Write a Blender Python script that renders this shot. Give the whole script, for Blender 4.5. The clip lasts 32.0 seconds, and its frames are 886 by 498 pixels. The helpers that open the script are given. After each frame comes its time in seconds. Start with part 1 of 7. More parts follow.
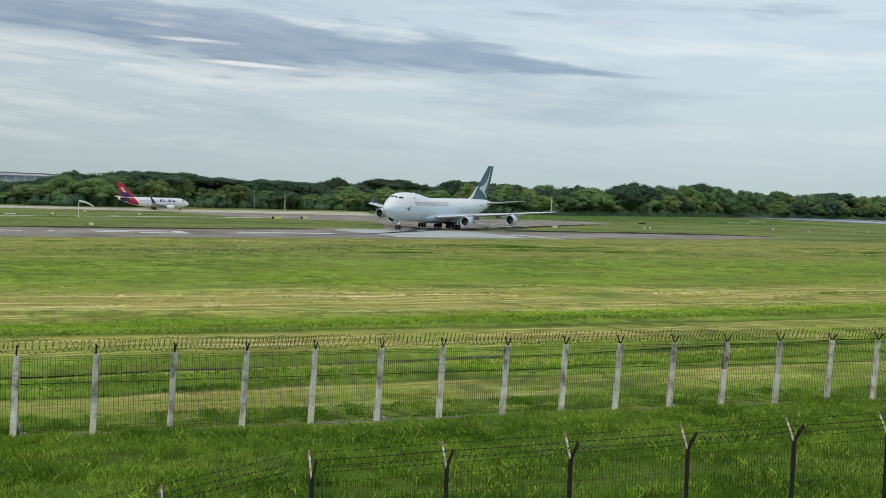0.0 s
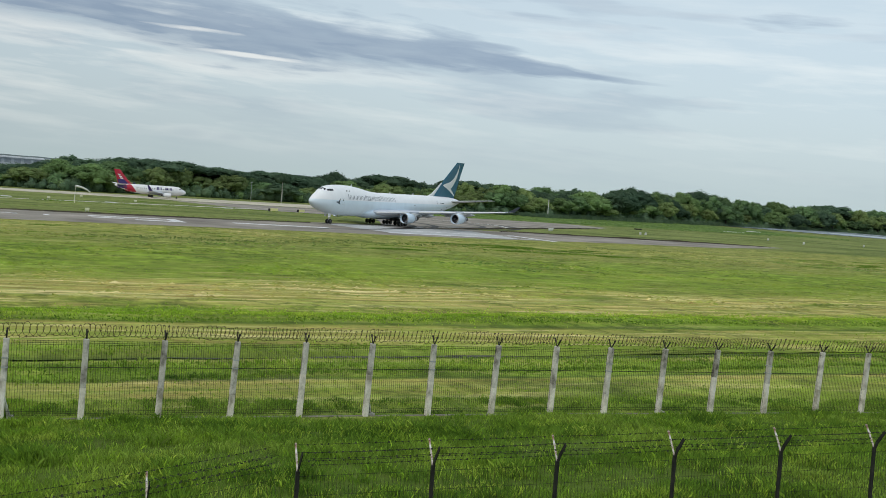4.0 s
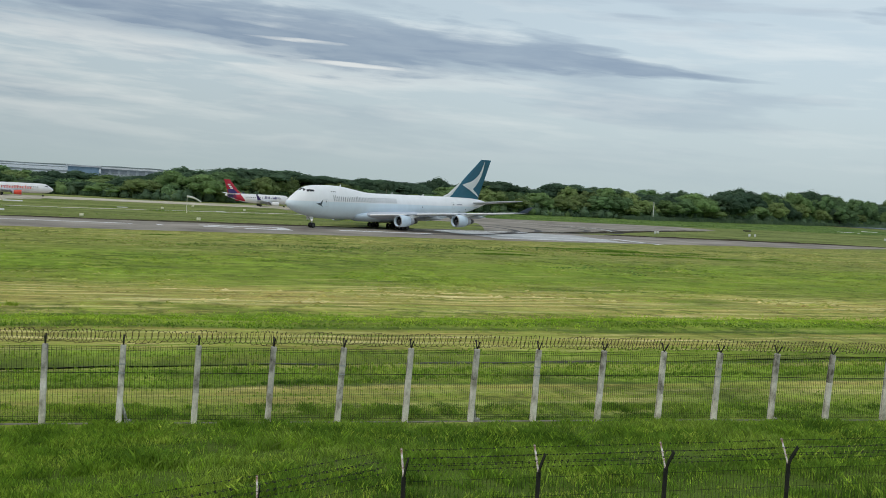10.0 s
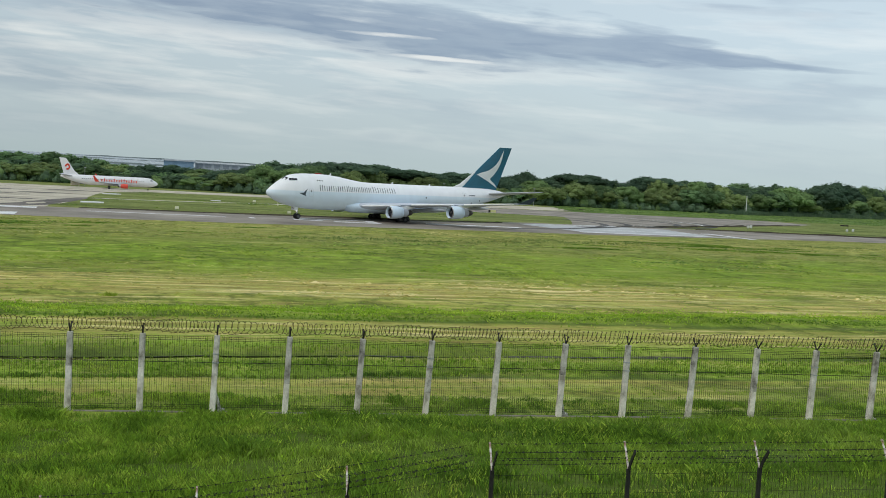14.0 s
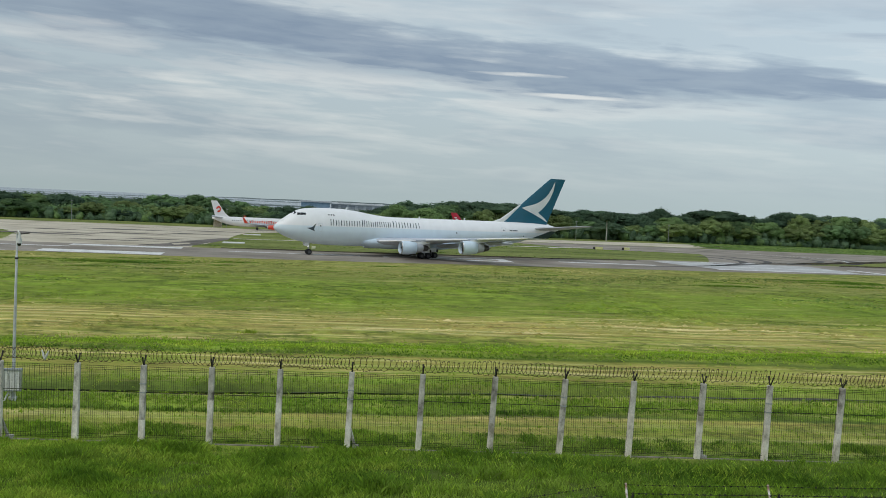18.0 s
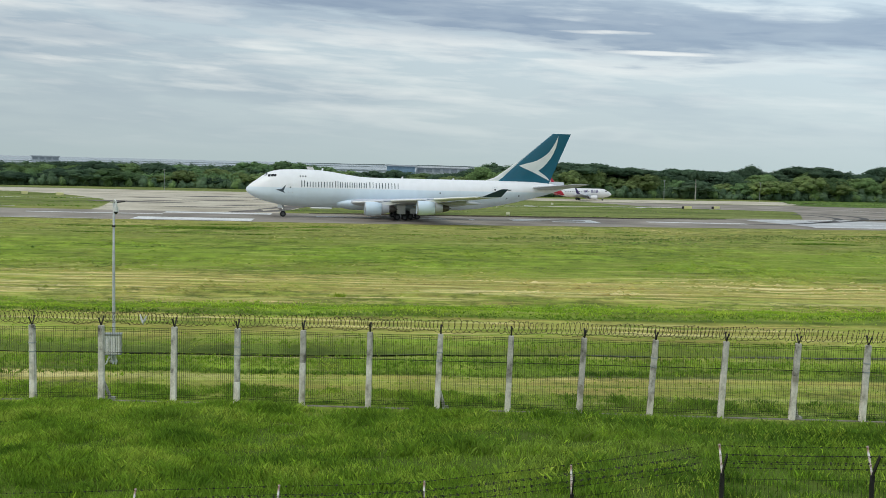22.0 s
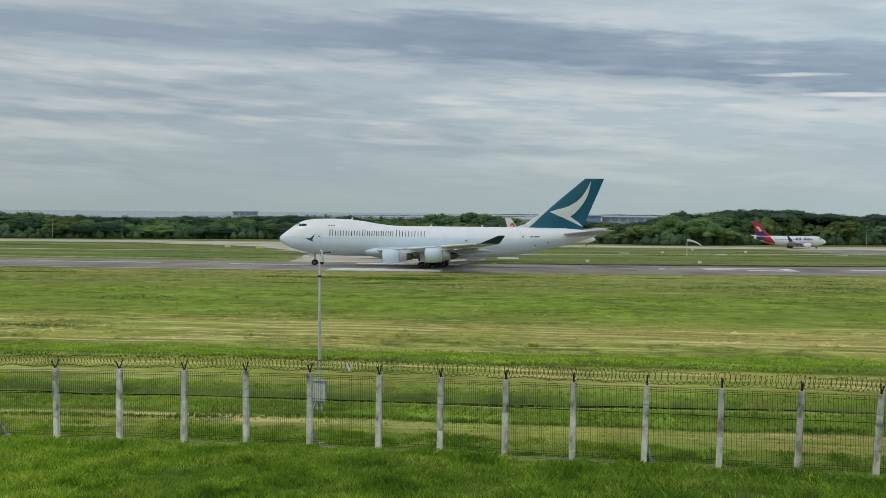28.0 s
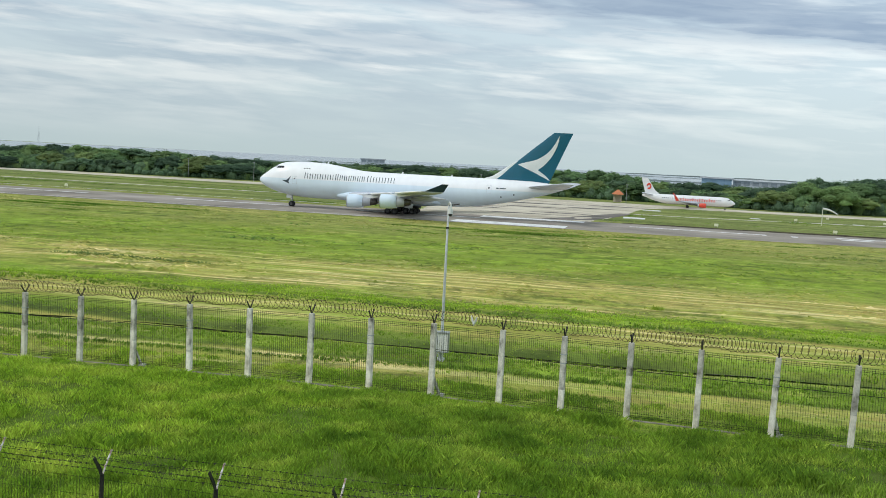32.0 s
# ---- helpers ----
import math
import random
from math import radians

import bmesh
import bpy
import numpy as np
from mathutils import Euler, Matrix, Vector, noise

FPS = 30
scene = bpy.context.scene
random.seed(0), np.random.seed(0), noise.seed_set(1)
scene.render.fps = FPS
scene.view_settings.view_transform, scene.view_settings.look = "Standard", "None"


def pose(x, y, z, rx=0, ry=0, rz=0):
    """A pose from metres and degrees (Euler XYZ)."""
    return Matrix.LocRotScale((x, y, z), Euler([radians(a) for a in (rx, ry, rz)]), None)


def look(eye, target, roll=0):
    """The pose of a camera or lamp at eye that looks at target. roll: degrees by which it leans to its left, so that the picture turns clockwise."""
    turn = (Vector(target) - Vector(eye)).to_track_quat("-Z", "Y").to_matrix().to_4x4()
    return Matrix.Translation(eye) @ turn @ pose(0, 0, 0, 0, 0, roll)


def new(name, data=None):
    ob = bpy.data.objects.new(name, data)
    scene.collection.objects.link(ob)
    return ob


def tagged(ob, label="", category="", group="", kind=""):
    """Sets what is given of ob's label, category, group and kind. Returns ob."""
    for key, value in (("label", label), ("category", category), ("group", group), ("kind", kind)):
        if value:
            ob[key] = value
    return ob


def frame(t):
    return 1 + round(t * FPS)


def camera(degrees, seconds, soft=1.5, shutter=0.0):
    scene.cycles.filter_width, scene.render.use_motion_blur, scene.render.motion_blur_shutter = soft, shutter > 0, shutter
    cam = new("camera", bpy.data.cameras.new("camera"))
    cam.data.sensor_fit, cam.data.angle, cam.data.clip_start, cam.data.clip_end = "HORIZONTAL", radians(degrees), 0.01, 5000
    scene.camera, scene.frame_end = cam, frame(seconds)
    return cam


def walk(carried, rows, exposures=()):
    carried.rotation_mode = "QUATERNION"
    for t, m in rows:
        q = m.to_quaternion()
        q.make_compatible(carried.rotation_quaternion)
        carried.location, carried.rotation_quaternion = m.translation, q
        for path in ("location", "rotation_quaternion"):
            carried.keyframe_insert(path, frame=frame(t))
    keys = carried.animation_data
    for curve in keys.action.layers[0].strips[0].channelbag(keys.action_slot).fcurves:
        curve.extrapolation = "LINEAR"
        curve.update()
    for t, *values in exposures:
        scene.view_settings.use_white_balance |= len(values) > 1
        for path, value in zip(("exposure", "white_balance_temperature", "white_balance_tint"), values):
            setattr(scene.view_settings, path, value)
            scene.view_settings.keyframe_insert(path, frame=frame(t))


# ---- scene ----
cam = camera(45.54, 32.0, 0.8)
PATH = [
    (0, 0.00, -0.00, 12.29, 86.57, -2.21, -0.01),
    (0.5, 0.00, -0.02, 12.28, 86.07, -2.96, -0.46),
    (1, -0.00, 0.01, 12.27, 86.02, -3.82, -1.07),
    (1.5, 0.01, 0.00, 12.26, 86.18, -4.42, -1.36),
    (2, 0.02, 0.01, 12.27, 86.35, -4.53, -1.41),
    (2.5, 0.01, 0.01, 12.27, 86.43, -4.49, -1.19),
    (4.5, 0.02, 0.02, 12.27, 86.59, -4.33, 0.30),
    (5, 0.00, 0.00, 12.27, 87.02, -4.34, 0.84),
    (5.5, 0.02, 0.01, 12.28, 87.78, -4.18, 1.60),
    (6, 0.01, 0.03, 12.28, 88.65, -3.95, 2.51),
    (6.5, 0.01, 0.04, 12.29, 89.24, -3.64, 3.51),
    (7, 0.02, 0.01, 12.29, 89.47, -3.41, 4.49),
    (7.5, -0.01, 0.04, 12.28, 89.33, -3.39, 5.24),
    (8, 0.01, 0.06, 12.28, 88.88, -3.35, 5.76),
    (8.5, 0.03, 0.05, 12.27, 88.25, -3.37, 5.92),
    (9, 0.04, 0.03, 12.27, 87.50, -3.34, 5.77),
    (9.5, 0.03, 0.04, 12.27, 86.84, -3.34, 5.51),
    (10, 0.03, 0.04, 12.28, 86.40, -3.30, 5.43),
    (10.5, 0.02, 0.06, 12.27, 86.20, -3.28, 5.65),
    (11, 0.03, 0.09, 12.26, 86.13, -3.30, 6.11),
    (11.5, 0.02, 0.08, 12.26, 86.12, -3.29, 6.68),
    (12, 0.00, 0.05, 12.27, 86.09, -3.41, 7.31),
    (12.5, 0.02, 0.08, 12.27, 86.01, -3.43, 8.03),
    (13, 0.02, 0.10, 12.26, 85.90, -3.36, 8.76),
    (13.5, 0.02, 0.07, 12.26, 85.81, -3.30, 9.51),
    (14, -0.01, 0.07, 12.27, 85.79, -3.24, 10.19),
    (14.5, 0.01, 0.11, 12.25, 85.85, -3.09, 10.93),
    (16.5, 0.03, 0.05, 12.25, 86.48, -2.69, 14.02),
    (17, 0.02, 0.03, 12.24, 87.01, -2.59, 14.96),
    (17.5, -0.03, 0.09, 12.25, 87.44, -2.63, 16.07),
    (18, -0.02, 0.11, 12.23, 87.52, -2.55, 17.33),
    (18.5, -0.05, 0.07, 12.23, 87.00, -2.52, 18.54),
    (19, -0.07, 0.08, 12.22, 86.10, -2.39, 19.62),
    (19.5, -0.10, 0.10, 12.21, 85.30, -2.21, 20.42),
    (20, -0.09, 0.11, 12.21, 84.89, -1.95, 20.98),
    (20.5, -0.12, 0.18, 12.21, 84.93, -1.53, 21.20),
    (21, -0.08, 0.18, 12.20, 85.17, -1.27, 21.42),
    (21.5, -0.09, 0.13, 12.20, 85.35, -1.19, 21.57),
    (22, -0.06, 0.13, 12.21, 85.33, -1.42, 21.93),
    (22.5, -0.10, 0.12, 12.21, 85.29, -1.80, 22.31),
    (23, -0.10, 0.13, 12.20, 85.29, -2.11, 22.87),
    (23.5, -0.10, 0.12, 12.19, 85.33, -2.33, 23.53),
    (24, -0.10, 0.12, 12.19, 85.34, -2.46, 24.25),
    (24.5, -0.12, 0.12, 12.19, 85.33, -2.64, 24.99),
    (26.5, -0.10, 0.14, 12.17, 86.03, -2.22, 29.20),
    (27, -0.21, 0.24, 12.15, 86.96, -1.51, 30.39),
    (27.5, -0.50, 0.17, 12.14, 87.83, -0.72, 31.24),
    (28, -0.76, 0.13, 12.11, 87.90, -0.50, 31.89),
    (28.5, -0.96, 0.15, 12.09, 87.25, -0.95, 32.47),
    (29, -1.07, 0.20, 12.11, 86.28, -1.72, 33.13),
    (29.5, -1.12, 0.19, 12.12, 85.62, -2.48, 33.89),
    (30, -1.13, 0.20, 12.14, 85.31, -3.00, 34.83),
    (30.5, -1.14, 0.20, 12.17, 85.26, -3.25, 35.80),
    (31, -1.16, 0.21, 12.15, 85.23, -3.20, 36.79),
    (31.5, -1.16, 0.21, 12.13, 85.20, -3.11, 37.75),
    (32, -1.11, 0.21, 12.14, 85.17, -2.97, 38.69),
]
EXPOSURE = ((0, -0.06), (5, -0.04), (6, -0.24), (7, -0.30), (8, -0.26), (9, -0.20), (10, -0.13), (13, -0.09), (14, -0.04), (17, -0.07), (18, -0.19), (19, -0.08), (20, 0.10), (22, 0.07), (24, 0.06), (26.5, 0.10), (27, 0.04), (27.5, -0.12), (28, -0.25), (28.6, -0.06), (29.5, 0.12), (30, 0.15), (31, 0.24), (32, 0.30))
walk(cam, [(t, pose(*p)) for t, *p in PATH], EXPOSURE)

# ---- light ----
world = bpy.data.worlds.new("sky")
scene.world = world
world.use_nodes = True
SUN_ROT = radians(215)
SUN_EL = radians(48)


def sky_nodes():
    nt = world.node_tree
    nt.nodes.clear()
    N, L = nt.nodes.new, nt.links.new

    def math_node(op, a, b=None, c=None):
        m = N("ShaderNodeMath")
        m.operation = op
        for i, v in enumerate((a, b, c)):
            if v is None:
                continue
            if isinstance(v, (int, float)):
                m.inputs[i].default_value = v
            else:
                L(v, m.inputs[i])
        return m.outputs[0]

    sky = N("ShaderNodeTexSky")
    sky.sky_type = "NISHITA"
    sky.sun_disc = False
    sky.sun_elevation, sky.sun_rotation = SUN_EL, SUN_ROT
    sky.air_density, sky.dust_density, sky.ozone_density = 1.0, 2.5, 1.0
    geo = N("ShaderNodeTexCoord")
    sep = N("ShaderNodeSeparateXYZ")
    L(geo.outputs["Generated"], sep.inputs[0])
    up = math_node("MAXIMUM", sep.outputs[2], 0.0)
    bearing = math_node("MULTIPLY", math_node("ARCTAN2", sep.outputs[0], sep.outputs[1]), 57.2958)
    height = math_node("MULTIPLY", math_node("ARCSINE", sep.outputs[2]), 57.2958)

    def clouds(along, tall, detail, rough, offset, lean=0.05, distortion=0.0):
        """Streaked noise; along and tall count features in a degree of bearing and of height."""
        flat = N("ShaderNodeCombineXYZ")
        L(math_node("MULTIPLY_ADD", bearing, along, offset), flat.inputs[0])
        L(math_node("MULTIPLY", math_node("MULTIPLY_ADD", bearing, lean, height), tall), flat.inputs[1])
        flat.inputs[2].default_value = offset
        tx = N("ShaderNodeTexNoise")
        tx.inputs["Scale"].default_value = 1.0
        tx.inputs["Detail"].default_value = detail
        tx.inputs["Roughness"].default_value = rough
        tx.inputs["Distortion"].default_value = distortion
        L(flat.outputs[0], tx.inputs[0])
        return tx.outputs["Fac"]

    def ramp(fac, stops):
        r = N("ShaderNodeValToRGB")
        el = r.color_ramp.elements
        while len(el) < len(stops):
            el.new(0.5)
        for e, (p, c) in zip(el, stops):
            e.position, e.color = p, (c, c, c, 1)
        L(fac, r.inputs[0])
        return r.outputs[0]

    def over_bearing(stops, top):
        """A value read along the bearing, from 70 degrees on one side to 30 on the other."""
        turned = math_node("MULTIPLY_ADD", bearing, 0.01, 0.70)
        return math_node("MULTIPLY", ramp(turned, [((a + 70) / 100, v / top) for a, v in stops]), top)

    big = clouds(0.075, 0.42, 4.0, 0.5, 3.1, 0.06, 0.2)
    broad = clouds(0.06, 0.60, 4.0, 0.5, 11.9, 0.03, 0.3)
    fine = clouds(0.13, 1.05, 6.0, 0.52, 7.7, 0.05, 0.25)
    wisp = clouds(0.34, 2.6, 6.0, 0.54, 1.3, 0.04, 0.3)
    ragged = math_node("ADD", math_node("MULTIPLY_ADD", fine, 3.2, -1.6), math_node("MULTIPLY_ADD", wisp, 2.0, -1.0))

    def spots(rows):
        """Single clouds: bearing, height, half length, half height, lean, weight."""
        total = None
        for a, e, ra, re, lean, weight in rows:
            da = math_node("SUBTRACT", bearing, a)
            de = math_node("MULTIPLY", math_node("MULTIPLY_ADD", da, lean, math_node("SUBTRACT", height, e)), 1 / re)
            da = math_node("MULTIPLY", da, 1 / ra)
            r = math_node("MULTIPLY_ADD", da, da, math_node("MULTIPLY", de, de))
            v = math_node("SUBTRACT", math_node("MULTIPLY_ADD", ragged, 1.5, 0.8), r)
            v = math_node("MULTIPLY", math_node("MINIMUM", math_node("MAXIMUM", math_node("MULTIPLY", v, 0.7), 0.0), 1.0), weight)
            total = v if total is None else math_node("MAXIMUM", total, v)
        return total

    # a long grey bank, thick on one side and running out to a point
    middle = over_bearing(((-70, 9.4), (-48, 9.2), (-35, 9.1), (-26, 8.8), (-19, 7.75), (-11, 7.15), (-5, 7.0), (1, 6.9), (4, 6.6), (11, 6.05), (30, 5.0)), 14.0)
    half = over_bearing(((-70, 0.8), (-42, 0.9), (-32, 1.4), (-26, 1.5), (-19, 1.05), (-11, 1.35), (-5, 1.2), (1, 0.85), (4, 0.45), (8, 0.17), (11, 0.07), (30, 0.02)), 2.0)
    torn = math_node("MULTIPLY", ragged, math_node("MULTIPLY_ADD", half, 0.62, 0.05))
    off = math_node("ABSOLUTE", math_node("SUBTRACT", math_node("ADD", height, torn), middle))
    core = math_node("SUBTRACT", 1.0, math_node("DIVIDE", off, half))
    bank = ramp(math_node("MULTIPLY_ADD", core, 0.5, 0.5), ((0.30, 0.0), (0.54, 0.62), (0.74, 1.0)))
    bank = math_node("MULTIPLY", bank, over_bearing(((-70, 0.5), (-42, 0.7), (-30, 1.0), (8, 1.0), (12, 0.0), (30, 0.0)), 1.0))
    bank = math_node("MULTIPLY", bank, math_node("MULTIPLY_ADD", wisp, 0.7, 0.62))
    cover = over_bearing(((-70, 0.060), (-34, 0.060), (-22, 0.02), (-8, 0.0), (30, 0.0)), 0.1)
    both = math_node("ADD", cover, math_node("MULTIPLY_ADD", fine, 0.40, math_node("MULTIPLY", big, 0.60)))
    loose = ramp(both, ((0.49, 0.0), (0.56, 0.60), (0.64, 1.0)))
    single = spots(((4.5, 9.25, 2.4, 0.22, 0.06, 0.55), (15.5, 12.3, 4.0, 1.2, 0.0, 0.9), (17.5, 9.4, 2.6, 0.5, 0.0, 0.75), (10.5, 9.0, 1.7, 0.17, 0.05, 0.45), (-8.5, 9.3, 5.0, 0.5, 0.1, 0.45), (-14.0, 11.2, 5.5, 0.7, 0.1, 0.45), (-47.5, 4.75, 4.2, 0.20, 0.03, 0.6), (-45.0, 2.0, 1.8, 0.45, 0.0, 0.32), (-26.3, 1.9, 1.0, 0.28, -0.15, 0.35), (-13.6, 1.75, 1.2, 0.30, -0.05, 0.36), (-11.2, 1.7, 1.1, 0.26, -0.05, 0.34), (-34.0, 6.9, 7.0, 0.5, 0.05, 0.6), (-43.0, 6.1, 6.0, 0.38, 0.02, 0.55), (-23.9, 2.9, 1.7, 0.07, 0.02, 0.4), (-37.0, 2.6, 6.0, 0.8, 0.02, 0.3), (-54.0, 5.9, 5.5, 0.4, 0.03, 0.55), (8.5, 4.6, 3.0, 0.12, 0.05, 0.3)))
    clear = ramp(up, ((0.004, 0.08), (0.02, 0.45), (0.05, 0.75), (0.095, 1.0)))
    dark = math_node("MAXIMUM", math_node("MAXIMUM", bank, single), math_node("MULTIPLY", math_node("MULTIPLY", loose, 0.55), clear))
    bright = over_bearing(((-70, 0.75), (-34, 0.80), (-18, 0.80), (-4, 0.45), (8, 0.35), (30, 0.35)), 1.0)
    white = ramp(math_node("MULTIPLY_ADD", wisp, 0.20, math_node("MULTIPLY_ADD", fine, 0.42, math_node("MULTIPLY", broad, 0.38))), ((0.47, 0.0), (0.54, 0.55), (0.61, 1.0)))
    white = math_node("MULTIPLY", math_node("MULTIPLY", white, bright), ramp(up, ((0.0, 1.0), (0.135, 1.0), (0.165, 0.45), (1.0, 0.45))))
    glint = spots(((-13.4, 7.05, 3.0, 0.12, 0.03, 0.95), (-10.2, 5.95, 4.2, 0.13, 0.03, 0.9), (-16.0, 5.6, 4.0, 0.16, 0.03, 0.7), (-20.6, 6.25, 1.4, 0.25, 0.0, 0.8), (-9.0, 10.2, 4.5, 0.35, 0.1, 0.5), (-23.0, 5.4, 5.5, 0.75, 0.06, 0.65), (-36.8, 8.4, 3.4, 0.4, 0.0, 0.55), (-38.0, 4.75, 6.5, 0.30, 0.03, 0.9), (-24.5, 4.4, 6.0, 0.42, 0.03, 0.6), (-57.5, 4.1, 3.2, 0.42, 0.05, 0.85), (-46.3, 3.9, 2.6, 0.42, 0.0, 0.7), (-30.0, 5.7, 5.0, 0.25, 0.06, 0.75), (-50.0, 5.4, 4.5, 0.22, 0.03, 0.7), (-33.0, 3.7, 5.0, 0.25, 0.02, 0.6)))

    haze = ramp(up, ((0.0, 0.92), (0.015, 0.66), (0.04, 0.42), (0.08, 0.22), (0.14, 0.04), (0.3, 0.0)))

    def mix(fac, a, b):
        m = N("ShaderNodeMix")
        m.data_type = "RGBA"
        for sock, v in ((0, fac), (6, a), (7, b)):
            if isinstance(v, tuple):
                m.inputs[sock].default_value = (*v, 1)
            elif isinstance(v, float):
                m.inputs[sock].default_value = v
            else:
                L(v, m.inputs[sock])
        return m.outputs[2]

    scaled = N("ShaderNodeVectorMath")
    scaled.operation = "SCALE"
    scaled.inputs["Scale"].default_value = 0.10
    L(sky.outputs[0], scaled.inputs[0])
    veil = mix(0.75, scaled.outputs[0], (0.62, 0.735, 0.805))
    grey = mix(math_node("MULTIPLY", dark, 0.86), veil, (0.26, 0.345, 0.465))
    shine = math_node("MULTIPLY", math_node("MULTIPLY", white, clear), math_node("MULTIPLY_ADD", math_node("MAXIMUM", bank, single), -0.80, 0.85))
    lit = mix(math_node("MAXIMUM", shine, math_node("MULTIPLY", glint, 0.85)), grey, (0.95, 0.97, 0.945))
    final = mix(math_node("MULTIPLY", haze, 0.72), lit, (0.43, 0.53, 0.525))
    # the overcast is thicker on one side
    thick = N("ShaderNodeVectorMath")
    thick.operation = "SCALE"
    L(final, thick.inputs[0]), L(over_bearing(((-70, 0.86), (-48, 0.90), (-30, 0.96), (-14, 1.02), (4, 1.12), (30, 1.15)), 1.2), thick.inputs["Scale"])
    bg = N("ShaderNodeBackground")
    bg.inputs["Strength"].default_value = 1.0
    out = N("ShaderNodeOutputWorld")
    L(thick.outputs[0], bg.inputs[0]), L(bg.outputs[0], out.inputs[0])


sky_nodes()
sun_data = bpy.data.lights.new("sun", "SUN")
sun_data.energy, sun_data.angle, sun_data.color = 1.2, radians(14), (1.0, 0.95, 0.88)
sun = new("sun", sun_data)
sun.matrix_world = look((0, 0, 300), (300 - 300 * math.cos(SUN_EL) * math.sin(SUN_ROT) - 300, -300 * math.cos(SUN_EL) * math.cos(SUN_ROT), 300 - 300 * math.sin(SUN_EL)))

# ---- plan ----
# the runway runs along U; D counts metres from the camera across it
TURN = radians(27.2)
U = Vector((math.cos(TURN), math.sin(TURN), 0))
NRM = Vector((-math.sin(TURN), math.cos(TURN), 0))
FENCE_A, FENCE_B = Vector((-37.45, 25.82, 0)), Vector((9.67, 43.44, 0))
FU = (FENCE_B - FENCE_A).normalized()
FN = Vector((-FU.y, FU.x, 0))
FENCE_D = FENCE_A.dot(FN)
FRONT_D = FENCE_D * 0.49
POST_ZERO = Vector((-18.79, 33.29, 0)).dot(FU)
PROFILE_D = (-3000, 38, 110, 190, 203, 255, 430, 470)
PROFILE_Z = (3.4, 3.4, 1.5, 0.25, 0.0, 0.0, -2.6, -2.9)


def ground_z(x, y):
    d = x * NRM.x + y * NRM.y
    f = x * FN.x + y * FN.y
    far = np.interp(d, PROFILE_D, PROFILE_Z)
    far = far - 0.28 * math.exp(-((d - 50.6) / 0.8) ** 2) + 0.10 * math.exp(-((d - 47) / 1.6) ** 2) + 0.22 * math.exp(-((d - 66) / 2.2) ** 2)
    if 40 < d < 200:
        close = max(0.0, min(1.0, (75 - d) / 20))
        rough = close * noise.noise(Vector((x * 0.35, y * 0.35, 0))) + 1.3 * noise.noise(Vector((x * 0.1, y * 0.13, 4))) + 0.5 * noise.noise(Vector((x * 0.16, y * 0.2, 8)))
        along = abs(x * U.x + y * U.y)
        far += 0.09 * rough * min(1.0, (d - 40) / 4, (200 - d) / 8, max(0.0, (235 - along) / 20))
    if f >= FENCE_D + 6:
        return far
    along = x * FU.x + y * FU.y
    base = np.interp(along - POST_ZERO, (-40, -25, -14.7, -7, 0, 25, 44), (2.5, 2.9, 3.2, 3.35, 3.37, 3.42, 3.35))
    if f > FENCE_D:
        return base + (far - base) * (f - FENCE_D) / 6
    front = np.interp(along, (-30, -14, -8, 0, 12), (3.6, 4.0, 4.35, 5.1, 5.3))
    w = min(1.0, max(0.0, (FENCE_D - f) / (FENCE_D - FRONT_D)))
    hump = 0.28 * math.sin(math.pi * w) * (1 + 0.5 * math.sin(along * 0.4))
    return base + (front - base) * w ** 1.15 + hump


def at(s, d, z=None, lift=0.0):
    p = U * s + NRM * d
    p.z = (ground_z(p.x, p.y) if z is None else z) + lift
    return p


def fence_at(a, f, z=None):
    p = FU * a + FN * f
    p.z = ground_z(p.x, p.y) if z is None else z
    return p


# ---- materials ----
MATS = {}


